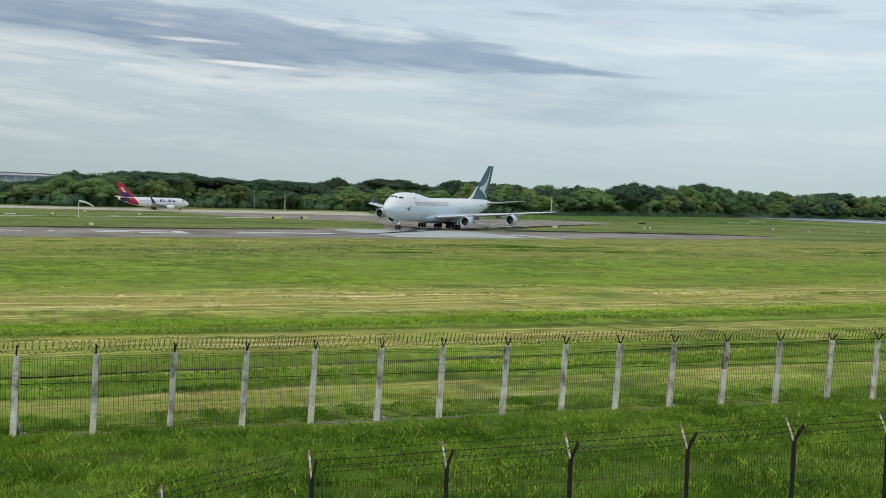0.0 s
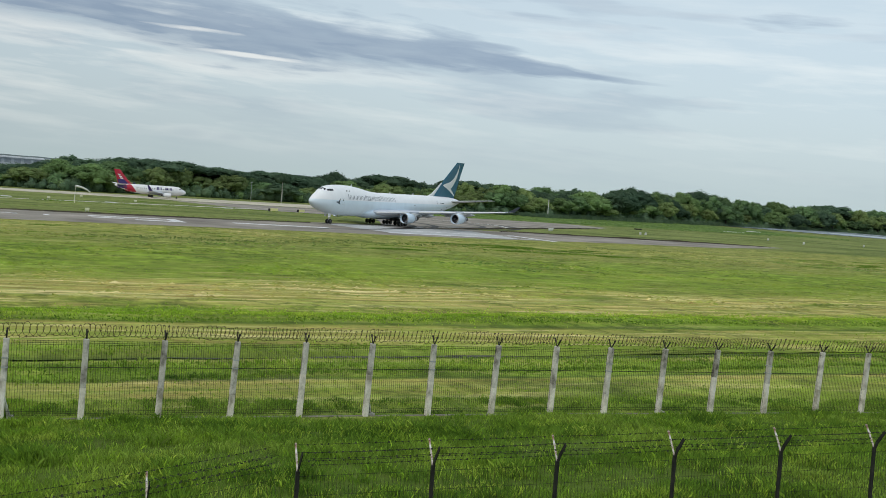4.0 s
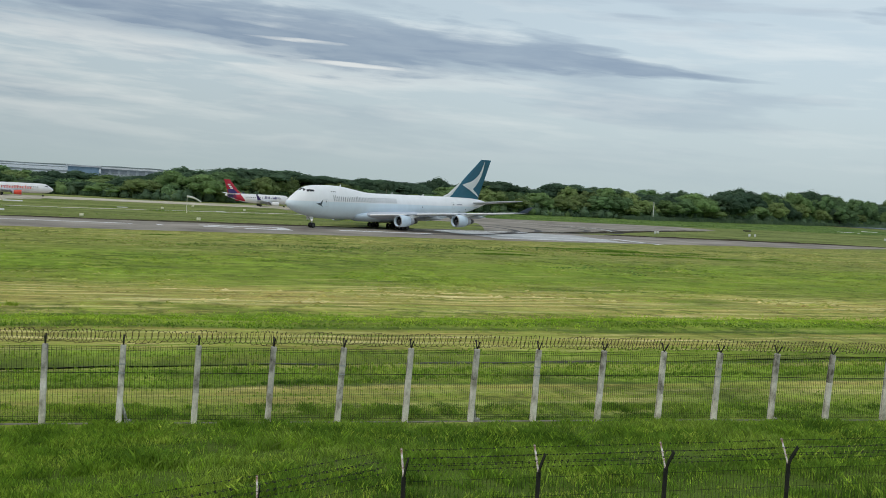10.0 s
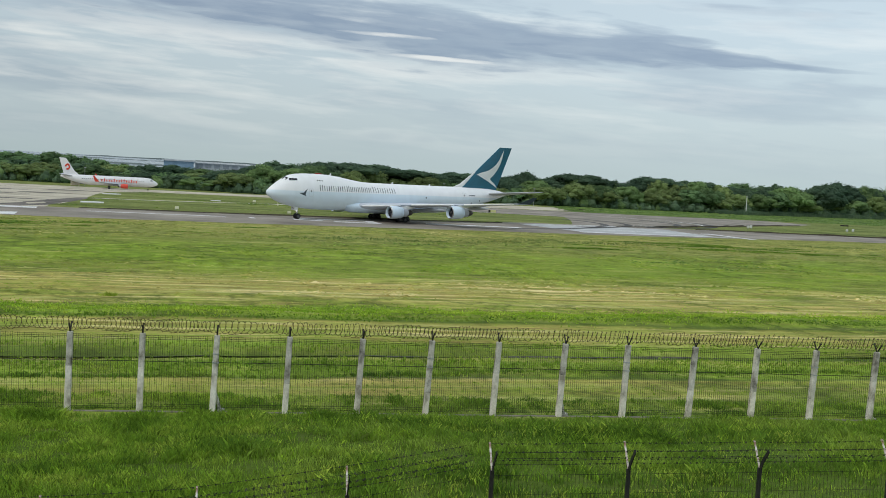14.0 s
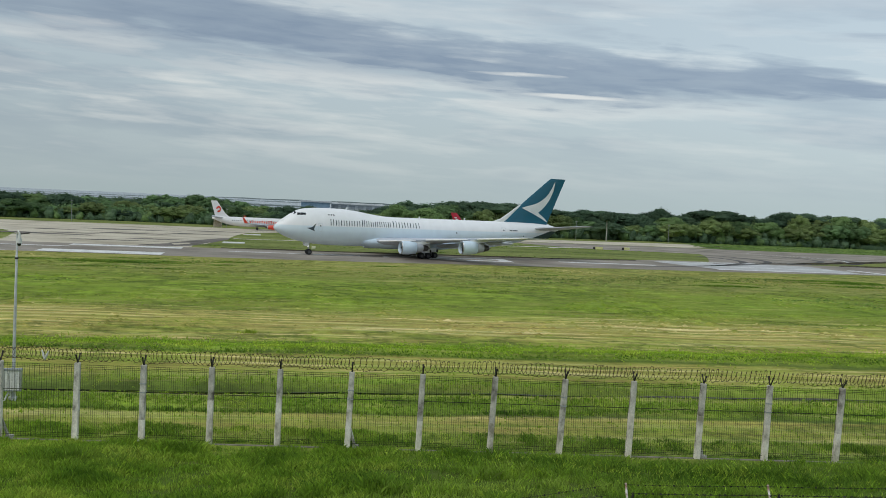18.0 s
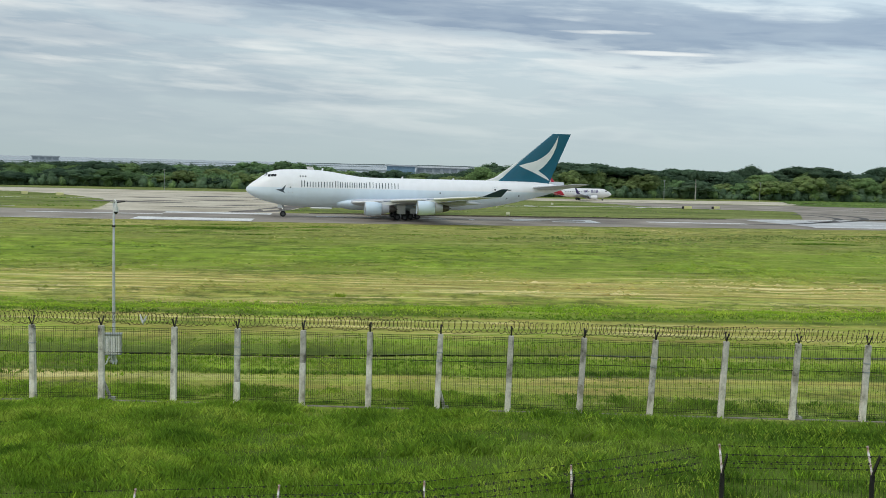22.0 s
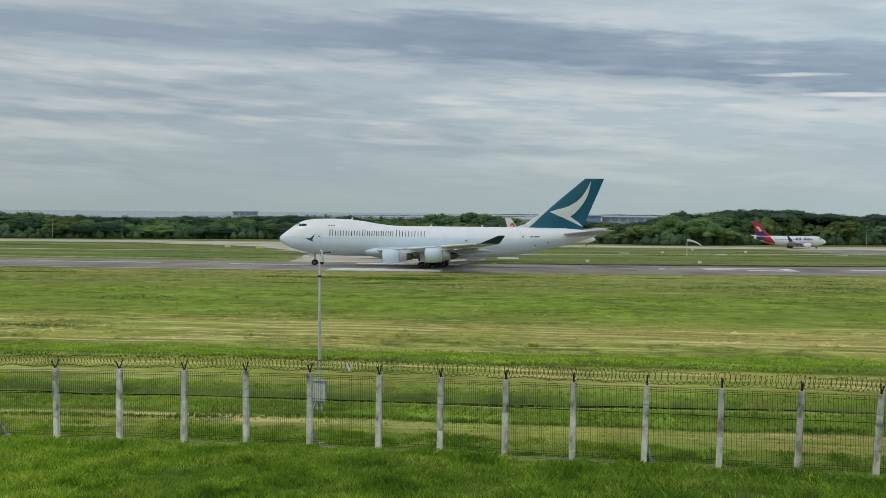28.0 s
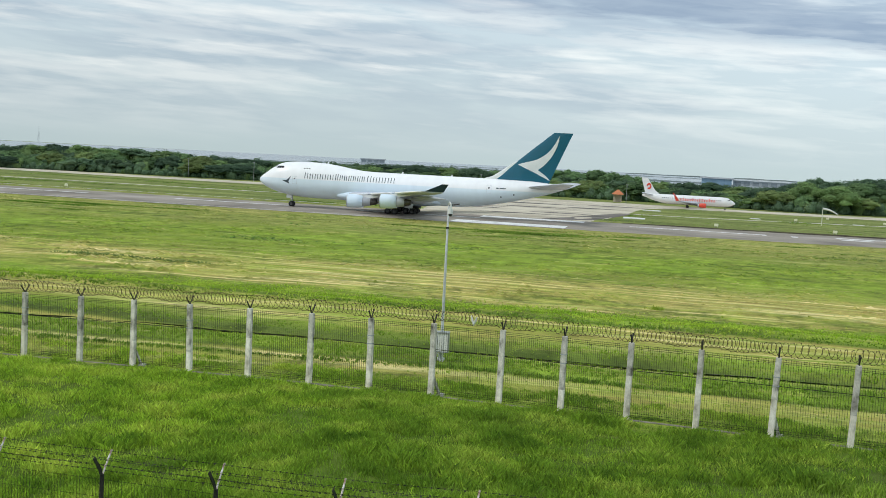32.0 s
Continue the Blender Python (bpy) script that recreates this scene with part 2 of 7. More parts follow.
def material(name, stops, scale=4.0, rough=0.6, metal=0.0, glow_through=0.0, bump=0.0, bump_scale=None, detail=6.0, stretch=(1, 1, 1), spec=0.4, vary=0.0, island=0.0, coat=0.0, fine=0.25, own=False):
    """A surface with broad variation through colour stops, fine grain and relief."""
    if name in MATS:
        return MATS[name]
    m = bpy.data.materials.new(name)
    m.use_nodes = True
    nt = m.node_tree
    b = nt.nodes["Principled BSDF"]
    N, L = nt.nodes.new, nt.links.new
    tc = N("ShaderNodeTexCoord")
    mp = N("ShaderNodeMapping")
    mp.inputs["Scale"].default_value = stretch
    L(tc.outputs["Object"], mp.inputs[0])
    if own:
        each, spread = N("ShaderNodeObjectInfo"), N("ShaderNodeVectorMath")
        spread.operation = "SCALE"
        spread.inputs[0].default_value = (31.0, 47.0, 23.0)
        L(each.outputs["Random"], spread.inputs["Scale"]), L(spread.outputs[0], mp.inputs["Location"])
    nz = N("ShaderNodeTexNoise")
    nz.inputs["Scale"].default_value, nz.inputs["Detail"].default_value = scale, detail
    L(mp.outputs[0], nz.inputs[0])
    ramp = N("ShaderNodeValToRGB")
    el = ramp.color_ramp.elements
    while len(el) < len(stops):
        el.new(0.5)
    for i, (e, c) in enumerate(zip(el, stops)):
        e.position = 0.3 + 0.4 * i / max(1, len(stops) - 1)
        e.color = (*c, 1)
    L(nz.outputs["Fac"], ramp.inputs[0])
    colour = ramp.outputs[0]
    grain = N("ShaderNodeTexNoise")
    grain.inputs["Scale"].default_value, grain.inputs["Detail"].default_value = (bump_scale or scale * 8), 4.0
    L(mp.outputs[0], grain.inputs[0])

    def value(src, spread, colour):
        h = N("ShaderNodeHueSaturation")
        mr = N("ShaderNodeMapRange")
        mr.inputs[3].default_value, mr.inputs[4].default_value = 1 - spread, 1 + spread
        L(src, mr.inputs[0]), L(mr.outputs[0], h.inputs["Value"]), L(colour, h.inputs["Color"])
        return h.outputs[0]

    if fine:
        colour = value(grain.outputs["Fac"], fine, colour)
    if vary:
        info = N("ShaderNodeObjectInfo")
        colour = value(info.outputs["Random"], vary, colour)
    if island:
        g = N("ShaderNodeNewGeometry")
        colour = value(g.outputs["Random Per Island"], island, colour)
    L(colour, b.inputs["Base Color"])
    rr = N("ShaderNodeMapRange")
    rr.inputs[3].default_value, rr.inputs[4].default_value = max(0.02, rough - 0.1), min(1, rough + 0.1)
    L(nz.outputs["Fac"], rr.inputs[0]), L(rr.outputs[0], b.inputs["Roughness"])
    b.inputs["Metallic"].default_value = metal
    b.inputs["Specular IOR Level"].default_value = spec
    b.inputs["Coat Weight"].default_value = coat
    if bump:
        bp = N("ShaderNodeBump")
        bp.inputs["Strength"].default_value, bp.inputs["Distance"].default_value = bump, 0.05
        L(grain.outputs["Fac"], bp.inputs["Height"]), L(bp.outputs[0], b.inputs["Normal"])
    if glow_through:
        tr = N("ShaderNodeBsdfTranslucent")
        mix = N("ShaderNodeMixShader")
        mix.inputs[0].default_value = glow_through
        L(colour, tr.inputs[0]), L(b.outputs[0], mix.inputs[1]), L(tr.outputs[0], mix.inputs[2])
        L(mix.outputs[0], nt.nodes["Material Output"].inputs[0])
    MATS[name] = m
    return m


def paint(name, c, rough=0.35, coat=0.3, metal=0.0):
    d = tuple(v * 0.9 for v in c)
    return material(name, (d, c), scale=0.6, rough=rough, coat=coat, metal=metal, fine=0.04, bump_scale=20)


CONCRETE = material("concrete_post", ((0.14, 0.125, 0.10), (0.56, 0.53, 0.46), (0.78, 0.74, 0.65)), 3.0, 0.85, bump=0.4, vary=0.2, stretch=(1, 1, 0.7), spec=0.15, own=True)
WHITEWASH = material("whitewashed_concrete", ((0.34, 0.31, 0.24), (0.74, 0.69, 0.59), (0.90, 0.86, 0.77)), 2.5, 0.85, bump=0.3, vary=0.12, stretch=(1, 1, 0.6), spec=0.15, own=True)
PLINTH = material("old_plinth", ((0.12, 0.115, 0.08), (0.27, 0.25, 0.19)), 2.0, 0.9, bump=0.4)
DARK_IRON = material("dark_iron", ((0.018, 0.018, 0.018), (0.05, 0.045, 0.04)), 6.0, 0.6, metal=0.5, bump=0.2)
WIRE = material("weathered_wire", ((0.03, 0.033, 0.02), (0.065, 0.07, 0.045)), 5.0, 0.8, spec=0.15)
RAZOR = material("rusty_razor_wire", ((0.06, 0.04, 0.025), (0.15, 0.10, 0.06)), 7.0, 0.7, metal=0.5)
BAND = material("white_rust_band", ((0.25, 0.10, 0.05), (0.62, 0.56, 0.50), (0.8, 0.78, 0.75)), 9.0, 0.7, fine=0.2)
STEEL = material("galvanised_steel", ((0.30, 0.32, 0.33), (0.45, 0.47, 0.48)), 3.0, 0.45, metal=0.7)
ASPHALT = material("worn_asphalt", ((0.18, 0.155, 0.128), (0.28, 0.25, 0.21), (0.39, 0.35, 0.30)), 0.07, 0.75, bump=0.15, bump_scale=2.0, stretch=(1, 1, 1), detail=9, spec=0.08)
OLD_CONCRETE = material("pale_old_concrete", ((0.36, 0.32, 0.24), (0.52, 0.47, 0.37), (0.64, 0.59, 0.47)), 0.06, 0.85, bump=0.1, bump_scale=1.0, detail=9, spec=0.08)
ROAD_PAINT = material("white_marking_paint", ((0.48, 0.48, 0.46), (0.72, 0.72, 0.70), (0.82, 0.82, 0.80)), 0.4, 0.7, spec=0.2)
RUBBER = material("rubber_marks", ((0.045, 0.043, 0.04), (0.085, 0.08, 0.075)), 0.2, 0.8)
TYRE = material("black_tyre", ((0.012, 0.012, 0.012), (0.03, 0.03, 0.03)), 4.0, 0.8)
WHITE_BOARD = paint("white_board", (0.72, 0.72, 0.68), 0.5)
MARKER_CREAM = paint("cream_marker", (0.86, 0.84, 0.62), 0.6)
YELLOW_BOARD = paint("yellow_board", (0.74, 0.70, 0.34), 0.5)


def ground_material():
    m = bpy.data.materials.new("mown_grass_field")
    m.use_nodes = True
    nt = m.node_tree
    b = nt.nodes["Principled BSDF"]
    N, L = nt.nodes.new, nt.links.new
    tc = N("ShaderNodeTexCoord")
    rot = N("ShaderNodeMapping")
    rot.vector_type = "TEXTURE"
    rot.inputs["Rotation"].default_value = (0, 0, TURN - radians(3))
    L(tc.outputs["Object"], rot.inputs[0])
    sep = N("ShaderNodeSeparateXYZ")
    L(rot.outputs[0], sep.inputs[0])

    def noise_tex(sx, sy, detail, rough=0.6, off=0.0, dist=0.0):
        mp = N("ShaderNodeMapping")
        mp.inputs["Scale"].default_value = (sx, sy, 0.0)
        mp.inputs["Location"].default_value = (off, off * 0.7, 0)
        L(rot.outputs[0], mp.inputs[0])
        t = N("ShaderNodeTexNoise")
        t.inputs["Scale"].default_value, t.inputs["Detail"].default_value, t.inputs["Roughness"].default_value = 1.0, detail, rough
        t.inputs["Distortion"].default_value = dist
        L(mp.outputs[0], t.inputs[0])
        return t.outputs["Fac"]

    def math_node(op, a, c=None, d=None):
        n = N("ShaderNodeMath")
        n.operation = op
        for i, v in enumerate((a, c, d)):
            if v is None:
                continue
            if isinstance(v, (int, float)):
                n.inputs[i].default_value = v
            else:
                L(v, n.inputs[i])
        return n.outputs[0]

    def mix(fac, a, c):
        n = N("ShaderNodeMix")
        n.data_type = "RGBA"
        for sock, v in ((0, fac), (6, a), (7, c)):
            if isinstance(v, tuple):
                n.inputs[sock].default_value = (*v, 1)
            elif isinstance(v, float):
                n.inputs[sock].default_value = v
            else:
                L(v, n.inputs[sock])
        return n.outputs[2]

    def ramp(fac, stops):
        r = N("ShaderNodeValToRGB")
        el = r.color_ramp.elements
        while len(el) < len(stops):
            el.new(0.5)
        for e, (p, v) in zip(el, stops):
            e.position, e.color = p, (v, v, v, 1)
        L(fac, r.inputs[0])
        return r.outputs[0]

    streak = noise_tex(0.050, 0.045, 7, 0.62)
    lines = noise_tex(0.10, 0.50, 8, 0.66, 5.0)
    patch = noise_tex(0.050, 0.050, 7, 0.62, 7.0, 0.5)
    clump = noise_tex(0.45, 0.30, 8, 0.66, 3.0)
    blade = noise_tex(2.6, 3.6, 5, 0.7, 1.0)
    # mown strips: across-runway distance, wavering a little
    waver = math_node("MULTIPLY_ADD", patch, 12.0, -6.0)
    across = math_node("ADD", sep.outputs[1], waver)
    strip = N("ShaderNodeMapRange")
    strip.inputs[1].default_value, strip.inputs[2].default_value = 30.0, 230.0
    L(across, strip.inputs[0])
    dry_band = ramp(strip.outputs[0], ((0.0, 0.0), (0.20, 0.0), (0.215, 0.75), (0.25, 0.95), (0.315, 0.95), (0.345, 0.30), (0.42, 0.10), (0.55, 0.14), (0.66, 0.22), (0.80, 0.42), (0.88, 0.45), (0.95, 0.30), (1.0, 0.35)))
    # the narrow bands between the fence and the dry strip
    close = N("ShaderNodeMapRange")
    close.inputs[1].default_value, close.inputs[2].default_value = 36.0, 76.0
    L(math_node("ADD", sep.outputs[1], math_node("ADD", math_node("MULTIPLY_ADD", patch, 0.8, -0.4), math_node("MULTIPLY_ADD", clump, 0.6, -0.3))), close.inputs[0])

    def bands(stops):
        return ramp(close.outputs[0], [((d - 36) / 40, v) for d, v in stops])

    near_dry = bands(((36, 0.1), (39.6, 0.30), (41.4, 0.62), (43.1, 0.68), (43.6, 0.95), (44.1, 0.8), (44.4, 0.05), (48.3, 0.10), (49.0, 0.55), (49.7, 0.5), (50.1, 0.1), (54, 0.2), (56.5, 0.60), (61, 0.75), (63.4, 0.7), (64.1, 0.1), (71.5, 0.1), (73, 0.9), (74.5, 0.9), (76, 0.0)))
    # dark bands: track colour, plus shade of ditch and strip edges painted in
    band_shade = bands(((43.9, 0.0), (44.35, 0.65), (44.9, 0.05), (49.7, 0.0), (50.1, 0.72), (51.0, 0.68), (52.0, 0.3), (54, 0.0), (63.6, 0.0), (64.2, 0.6), (65.2, 0.0)))
    broken = ramp(lines, ((0.36, 0.40), (0.58, 1.0)))
    dry = math_node("MULTIPLY", math_node("MAXIMUM", dry_band, math_node("MULTIPLY", near_dry, 0.95)), math_node("MULTIPLY", broken, ramp(patch, ((0.36, 0.30), (0.56, 1.0)))))
    dry = math_node("MULTIPLY_ADD", ramp(lines, ((0.52, 0.0), (0.68, 1.0))), 0.22, dry)
    mown = noise_tex(0.05, 0.9, 6, 0.6, 12.0)
    dry = math_node("MULTIPLY", dry, ramp(mown, ((0.36, 0.25), (0.47, 1.0))))
    green = mix(ramp(clump, ((0.34, 0.0), (0.64, 1.0))), (0.098, 0.176, 0.016), (0.212, 0.322, 0.030))
    green = mix(ramp(streak, ((0.44, 0.0), (0.60, 0.75))), green, (0.240, 0.340, 0.038))
    blotch = noise_tex(0.085, 0.075, 6, 0.6, 23.0, 0.3)
    green = mix(ramp(blotch, ((0.38, 0.36), (0.52, 0.0), (0.60, 0.0))), green, (0.085, 0.125, 0.024))
    green = mix(ramp(blotch, ((0.50, 0.0), (0.62, 0.55))), green, (0.225, 0.345, 0.040))
    dull = math_node("MULTIPLY", ramp(math_node("MULTIPLY", across, 0.004), ((0.54, 0.0), (0.64, 1.0))), 0.62)
    green = mix(dull, green, mix(ramp(clump, ((0.36, 0.0), (0.62, 1.0))), (0.115, 0.150, 0.036), (0.215, 0.250, 0.066)))
    col = mix(dry, green, (0.60, 0.48, 0.155))
    # thin swaths left by the mower in the dry strips, brown below and pale on top
    swath = noise_tex(0.05, 0.80, 6, 0.62, 41.0)
    col = mix(math_node("MULTIPLY", ramp(swath, ((0.38, 0.85), (0.46, 0.0))), dry), col, (0.20, 0.155, 0.045))
    col = mix(math_node("MULTIPLY", ramp(swath, ((0.52, 0.0), (0.60, 0.9))), dry), col, (0.86, 0.74, 0.36))
    # ragged dark lines: thicker grass, with the shade between tufts painted in
    seam = math_node("ABSOLUTE", math_node("SUBTRACT", noise_tex(0.085, 0.085, 7, 0.64, 31.0), 0.5))
    some = ramp(noise_tex(0.03, 0.05, 4, 0.5, 57.0), ((0.46, 0.0), (0.56, 1.0)))
    col = mix(math_node("MULTIPLY", ramp(seam, ((0.0, 0.62), (0.030, 0.0))), some), col, (0.062, 0.105, 0.016))
    tuft = math_node("MULTIPLY", ramp(clump, ((0.50, 0.0), (0.64, 0.6))), ramp(patch, ((0.47, 0.0), (0.57, 1.0))))
    col = mix(tuft, col, (0.060, 0.100, 0.018))
    col = mix(band_shade, col, (0.070, 0.098, 0.028))
    far_n = noise_tex(0.022, 0.05, 7, 0.65, 17.0, 0.3)
    beyond = math_node("MULTIPLY", ramp(math_node("MULTIPLY", sep.outputs[1], 0.002), ((0.47, 0.0), (0.50, 0.85))), 1.0)
    col = mix(beyond, col, mix(ramp(far_n, ((0.36, 0.0), (0.62, 1.0))), (0.085, 0.125, 0.034), (0.235, 0.265, 0.085)))
    # darker green under the bank grass, shade between blades put into the ground colour
    bank_shade = ramp(math_node("MULTIPLY", sep.outputs[1], 0.01), ((0.33, 1.0), (0.37, 0.0)))
    col = mix(math_node("MULTIPLY", bank_shade, 0.85), col, (0.080, 0.125, 0.020))
    hue = N("ShaderNodeHueSaturation")
    mr = N("ShaderNodeMapRange")
    mr.inputs[1].default_value, mr.inputs[2].default_value = 0.32, 0.68
    mr.inputs[3].default_value, mr.inputs[4].default_value = 0.58, 1.44
    L(math_node("MULTIPLY_ADD", blade, 0.35, math_node("MULTIPLY", clump, 0.65)), mr.inputs[0]), L(mr.outputs[0], hue.inputs["Value"]), L(col, hue.inputs["Color"])
    L(hue.outputs[0], b.inputs["Base Color"])
    b.inputs["Roughness"].default_value = 0.9
    b.inputs["Specular IOR Level"].default_value = 0.05
    bp = N("ShaderNodeBump")
    bp.inputs["Strength"].default_value, bp.inputs["Distance"].default_value = 0.8, 0.15
    L(math_node("ADD", blade, clump), bp.inputs["Height"]), L(bp.outputs[0], b.inputs["Normal"])
    return m


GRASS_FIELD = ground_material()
BLADES = material("grass_blades", ((0.12, 0.23, 0.020), (0.25, 0.395, 0.038), (0.46, 0.56, 0.085)), 0.5, 0.55, island=0.40, spec=0.28, detail=5, glow_through=0.45)
# darker and lighter copies of the grass, also painting brightness along the bank
DARK_BLADES = material("dark_grass_blades", ((0.080, 0.165, 0.018), (0.165, 0.285, 0.032), (0.32, 0.43, 0.07)), 0.22, 0.55, island=0.40, spec=0.28, detail=5, glow_through=0.45)
LIGHT_BLADES = material("light_grass_blades", ((0.21, 0.37, 0.028), (0.40, 0.57, 0.052), (0.62, 0.70, 0.11)), 0.5, 0.55, island=0.40, spec=0.28, detail=5, glow_through=0.45)
FIELD_BLADES = material("field_grass_blades", ((0.155, 0.285, 0.022), (0.265, 0.415, 0.036), (0.39, 0.48, 0.068)), 0.12, 0.8, island=0.30, spec=0.05, detail=5, glow_through=0.45)
WATER = material("grey_water", ((0.20, 0.24, 0.26), (0.30, 0.34, 0.36)), 0.004, 0.25, spec=0.5, fine=0.05)


# ---- mesh helpers ----
def mesh_of(name, bm, mats, smooth=False):
    me = bpy.data.meshes.new(name)
    bmesh.ops.recalc_face_normals(bm, faces=bm.faces)
    bm.to_mesh(me)
    bm.free()
    for m in mats if isinstance(mats, (list, tuple)) else (mats,):
        me.materials.append(m)
    if smooth:
        me.polygons.foreach_set("use_smooth", [True] * len(me.polygons))
    return me


def part(name, bm, mats, parent=None, label="", smooth=False, m=None):
    ob = new(name, mesh_of(name, bm, mats, smooth))
    if parent is not None:
        ob.parent = parent
    if m is not None:
        ob.matrix_basis = m
    if label:
        ob["label"] = label
    return ob


def raw(name, verts, faces, mats, parent=None, smooth=False):
    me = bpy.data.meshes.new(name)
    me.from_pydata([tuple(v) for v in verts], [], faces)
    for m in mats if isinstance(mats, (list, tuple)) else (mats,):
        me.materials.append(m)
    if smooth:
        me.polygons.foreach_set("use_smooth", [True] * len(me.polygons))
    me.update()
    ob = new(name, me)
    if parent is not None:
        ob.parent = parent
    return ob


def thing(name, m, label, category, group="", kind=""):
    ob = new(name)
    ob.matrix_basis = m
    return tagged(ob, label, category, group, kind)


def box(bm, x0, x1, y0, y1, z0, z1, m=None):
    vs = [bm.verts.new(((x0, x1)[i & 1], (y0, y1)[i >> 1 & 1], (z0, z1)[i >> 2])) for i in range(8)]
    for f in ((0, 1, 3, 2), (4, 6, 7, 5), (0, 4, 5, 1), (2, 3, 7, 6), (0, 2, 6, 4), (1, 5, 7, 3)):
        bm.faces.new([vs[i] for i in f])
    if m is not None:
        bmesh.ops.transform(bm, matrix=m, verts=vs)
    return vs


def tube(bm, pts, r, n=6, cap=True):
    """A round bar through points; r is one radius or one a point."""
    pts = [Vector(p) for p in pts]
    rs = r if isinstance(r, (list, tuple)) else [r] * len(pts)
    rings = []
    for i, p in enumerate(pts):
        t = (pts[min(i + 1, len(pts) - 1)] - pts[max(i - 1, 0)]).normalized()
        a = t.orthogonal().normalized() if abs(t.z) > 0.95 else Vector((0, 0, 1)).cross(t).normalized()
        c = t.cross(a)
        rings.append([bm.verts.new(p + (a * math.cos(k * math.tau / n) + c * math.sin(k * math.tau / n)) * rs[i]) for k in range(n)])
    for a, b in zip(rings, rings[1:]):
        for k in range(n):
            bm.faces.new((a[k], a[(k + 1) % n], b[(k + 1) % n], b[k]))
    if cap:
        bm.faces.new(rings[0][::-1]), bm.faces.new(rings[-1])
    return rings


def lathe(bm, prof, axis_y=0.0, axis_z=0.0, n=24):
    """Turns (x, r) about an axis along x."""
    rings = [[bm.verts.new((x, axis_y + r * math.cos(k * math.tau / n), axis_z + r * math.sin(k * math.tau / n))) for k in range(n)] for x, r in prof]
    for a, b in zip(rings, rings[1:]):
        for k in range(n):
            bm.faces.new((a[k], a[(k + 1) % n], b[(k + 1) % n], b[k]))
    return rings


# ---- ground ----
def grid_lines(stops):
    out = []
    for a, b, step in stops:
        k = max(1, round((b - a) / step))
        out += [a + (b - a) * i / k for i in range(k)]
    return out + [stops[-1][1]]


def build_ground():
    ss = grid_lines(((-4600, -600, 400), (-600, -240, 30), (-240, 260, 2.0), (260, 900, 40), (900, 4600, 400)))
    ds = grid_lines(((-4000, -200, 400), (-200, 8, 20), (8, 56, 1.0), (56, 206, 2), (206, 250, 4), (250, 480, 15), (480, 1200, 60), (1200, 4600, 300)))
    verts, faces = [], []
    for d in ds:
        for s in ss:
            p = at(s, d)
            verts.append(p)
    w = len(ss)
    for j in range(len(ds) - 1):
        for i in range(w - 1):
            faces.append((j * w + i, j * w + i + 1, (j + 1) * w + i + 1, (j + 1) * w + i))
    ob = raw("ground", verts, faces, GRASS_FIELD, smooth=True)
    tagged(ob, "wide flat green airfield grass with dry mown strips", "ground", kind="structure")


build_ground()


def patch(name, outline, mat, label, category, lift, thick=0.0, step=12.0):
    """A paved sheet: outline as rows of (s, near d, far d), laid on the ground."""
    verts, faces = [], []
    cols = []
    for s, a, b in outline:
        k = max(4, min(60, int((outline[len(outline) // 2][2] - outline[len(outline) // 2][1]) / 5)))
        row = []
        for i in range(k + 1):
            row.append(len(verts))
            verts.append(at(s, a + (b - a) * i / k, lift=lift))
        cols.append(row)
    for p, q in zip(cols, cols[1:]):
        for i in range(len(p) - 1):
            faces.append((p[i], q[i], q[i + 1], p[i + 1]))
    ob = raw(name, verts, faces, mat)
    return tagged(ob, label, category, kind="structure")


patch("runway", ((-1400, 205.5, 240), (-400, 205.5, 240), (-140, 205.5, 240), (0, 205.5, 240), (30, 208, 241), (75, 214, 246), (105, 216, 262), (125, 219, 263), (148, 224, 263), (175, 229, 260), (205, 231, 257), (235, 241, 255), (254, 250, 252)), ASPHALT, "grey worn asphalt runway with white markings", "runway", 0.03)
patch("taxiway", ((-1400, 436, 474), (-300, 436, 474), (-60, 436, 474), (40, 438, 474), (120, 440, 480), (160, 442, 490), (194, 444, 498), (212, 464, 498), (229, 484, 490)), OLD_CONCRETE, "pale concrete parallel taxiway behind the runway", "taxiway", 0.03)
patch("link_taxiway", ((-150, 420, 436), (-120, 408, 436), (-100, 380, 436), (-88, 358, 436), (-74, 328, 436), (-64, 297, 436), (-58, 262, 436), (-56, 240, 436), (-26, 240, 436), (-15, 240, 436), (-12, 262, 436), (-9, 300, 436), (-7, 360, 436), (-4, 405, 436), (8, 428, 436)), OLD_CONCRETE, "pale concrete link between runway and taxiway", "taxiway", 0.025)
patch("turning_apron", ((101, 420, 437), (107, 386, 437), (112, 366, 436), (119, 351, 436), (129, 347, 436), (140, 347, 436), (149.4, 343, 436), (150, 270, 436), (187, 301, 438), (225, 335, 432), (267, 369, 434), (292, 396, 430)), ASPHALT, "dark asphalt turning apron beside the runway end", "apron", 0.025)
patch("apron_throat", ((118, 262, 263), (121, 262, 270), (128, 262.5, 286), (138, 263, 310), (150, 269.8, 342)), ASPHALT, "dark asphalt throat between runway and turning apron", "apron", 0.025)
PALE_STRIP = material("pale_strip_concrete", ((0.50, 0.47, 0.38), (0.66, 0.63, 0.54), (0.76, 0.73, 0.64)), 0.08, 0.85, spec=0.08, detail=8)
patch("service_road", ((-7, 314, 318), (12, 317, 321), (56, 338, 342), (90, 354, 359), (116, 364, 369)), PALE_STRIP, "narrow pale service strip in the grass", "road", 0.03)
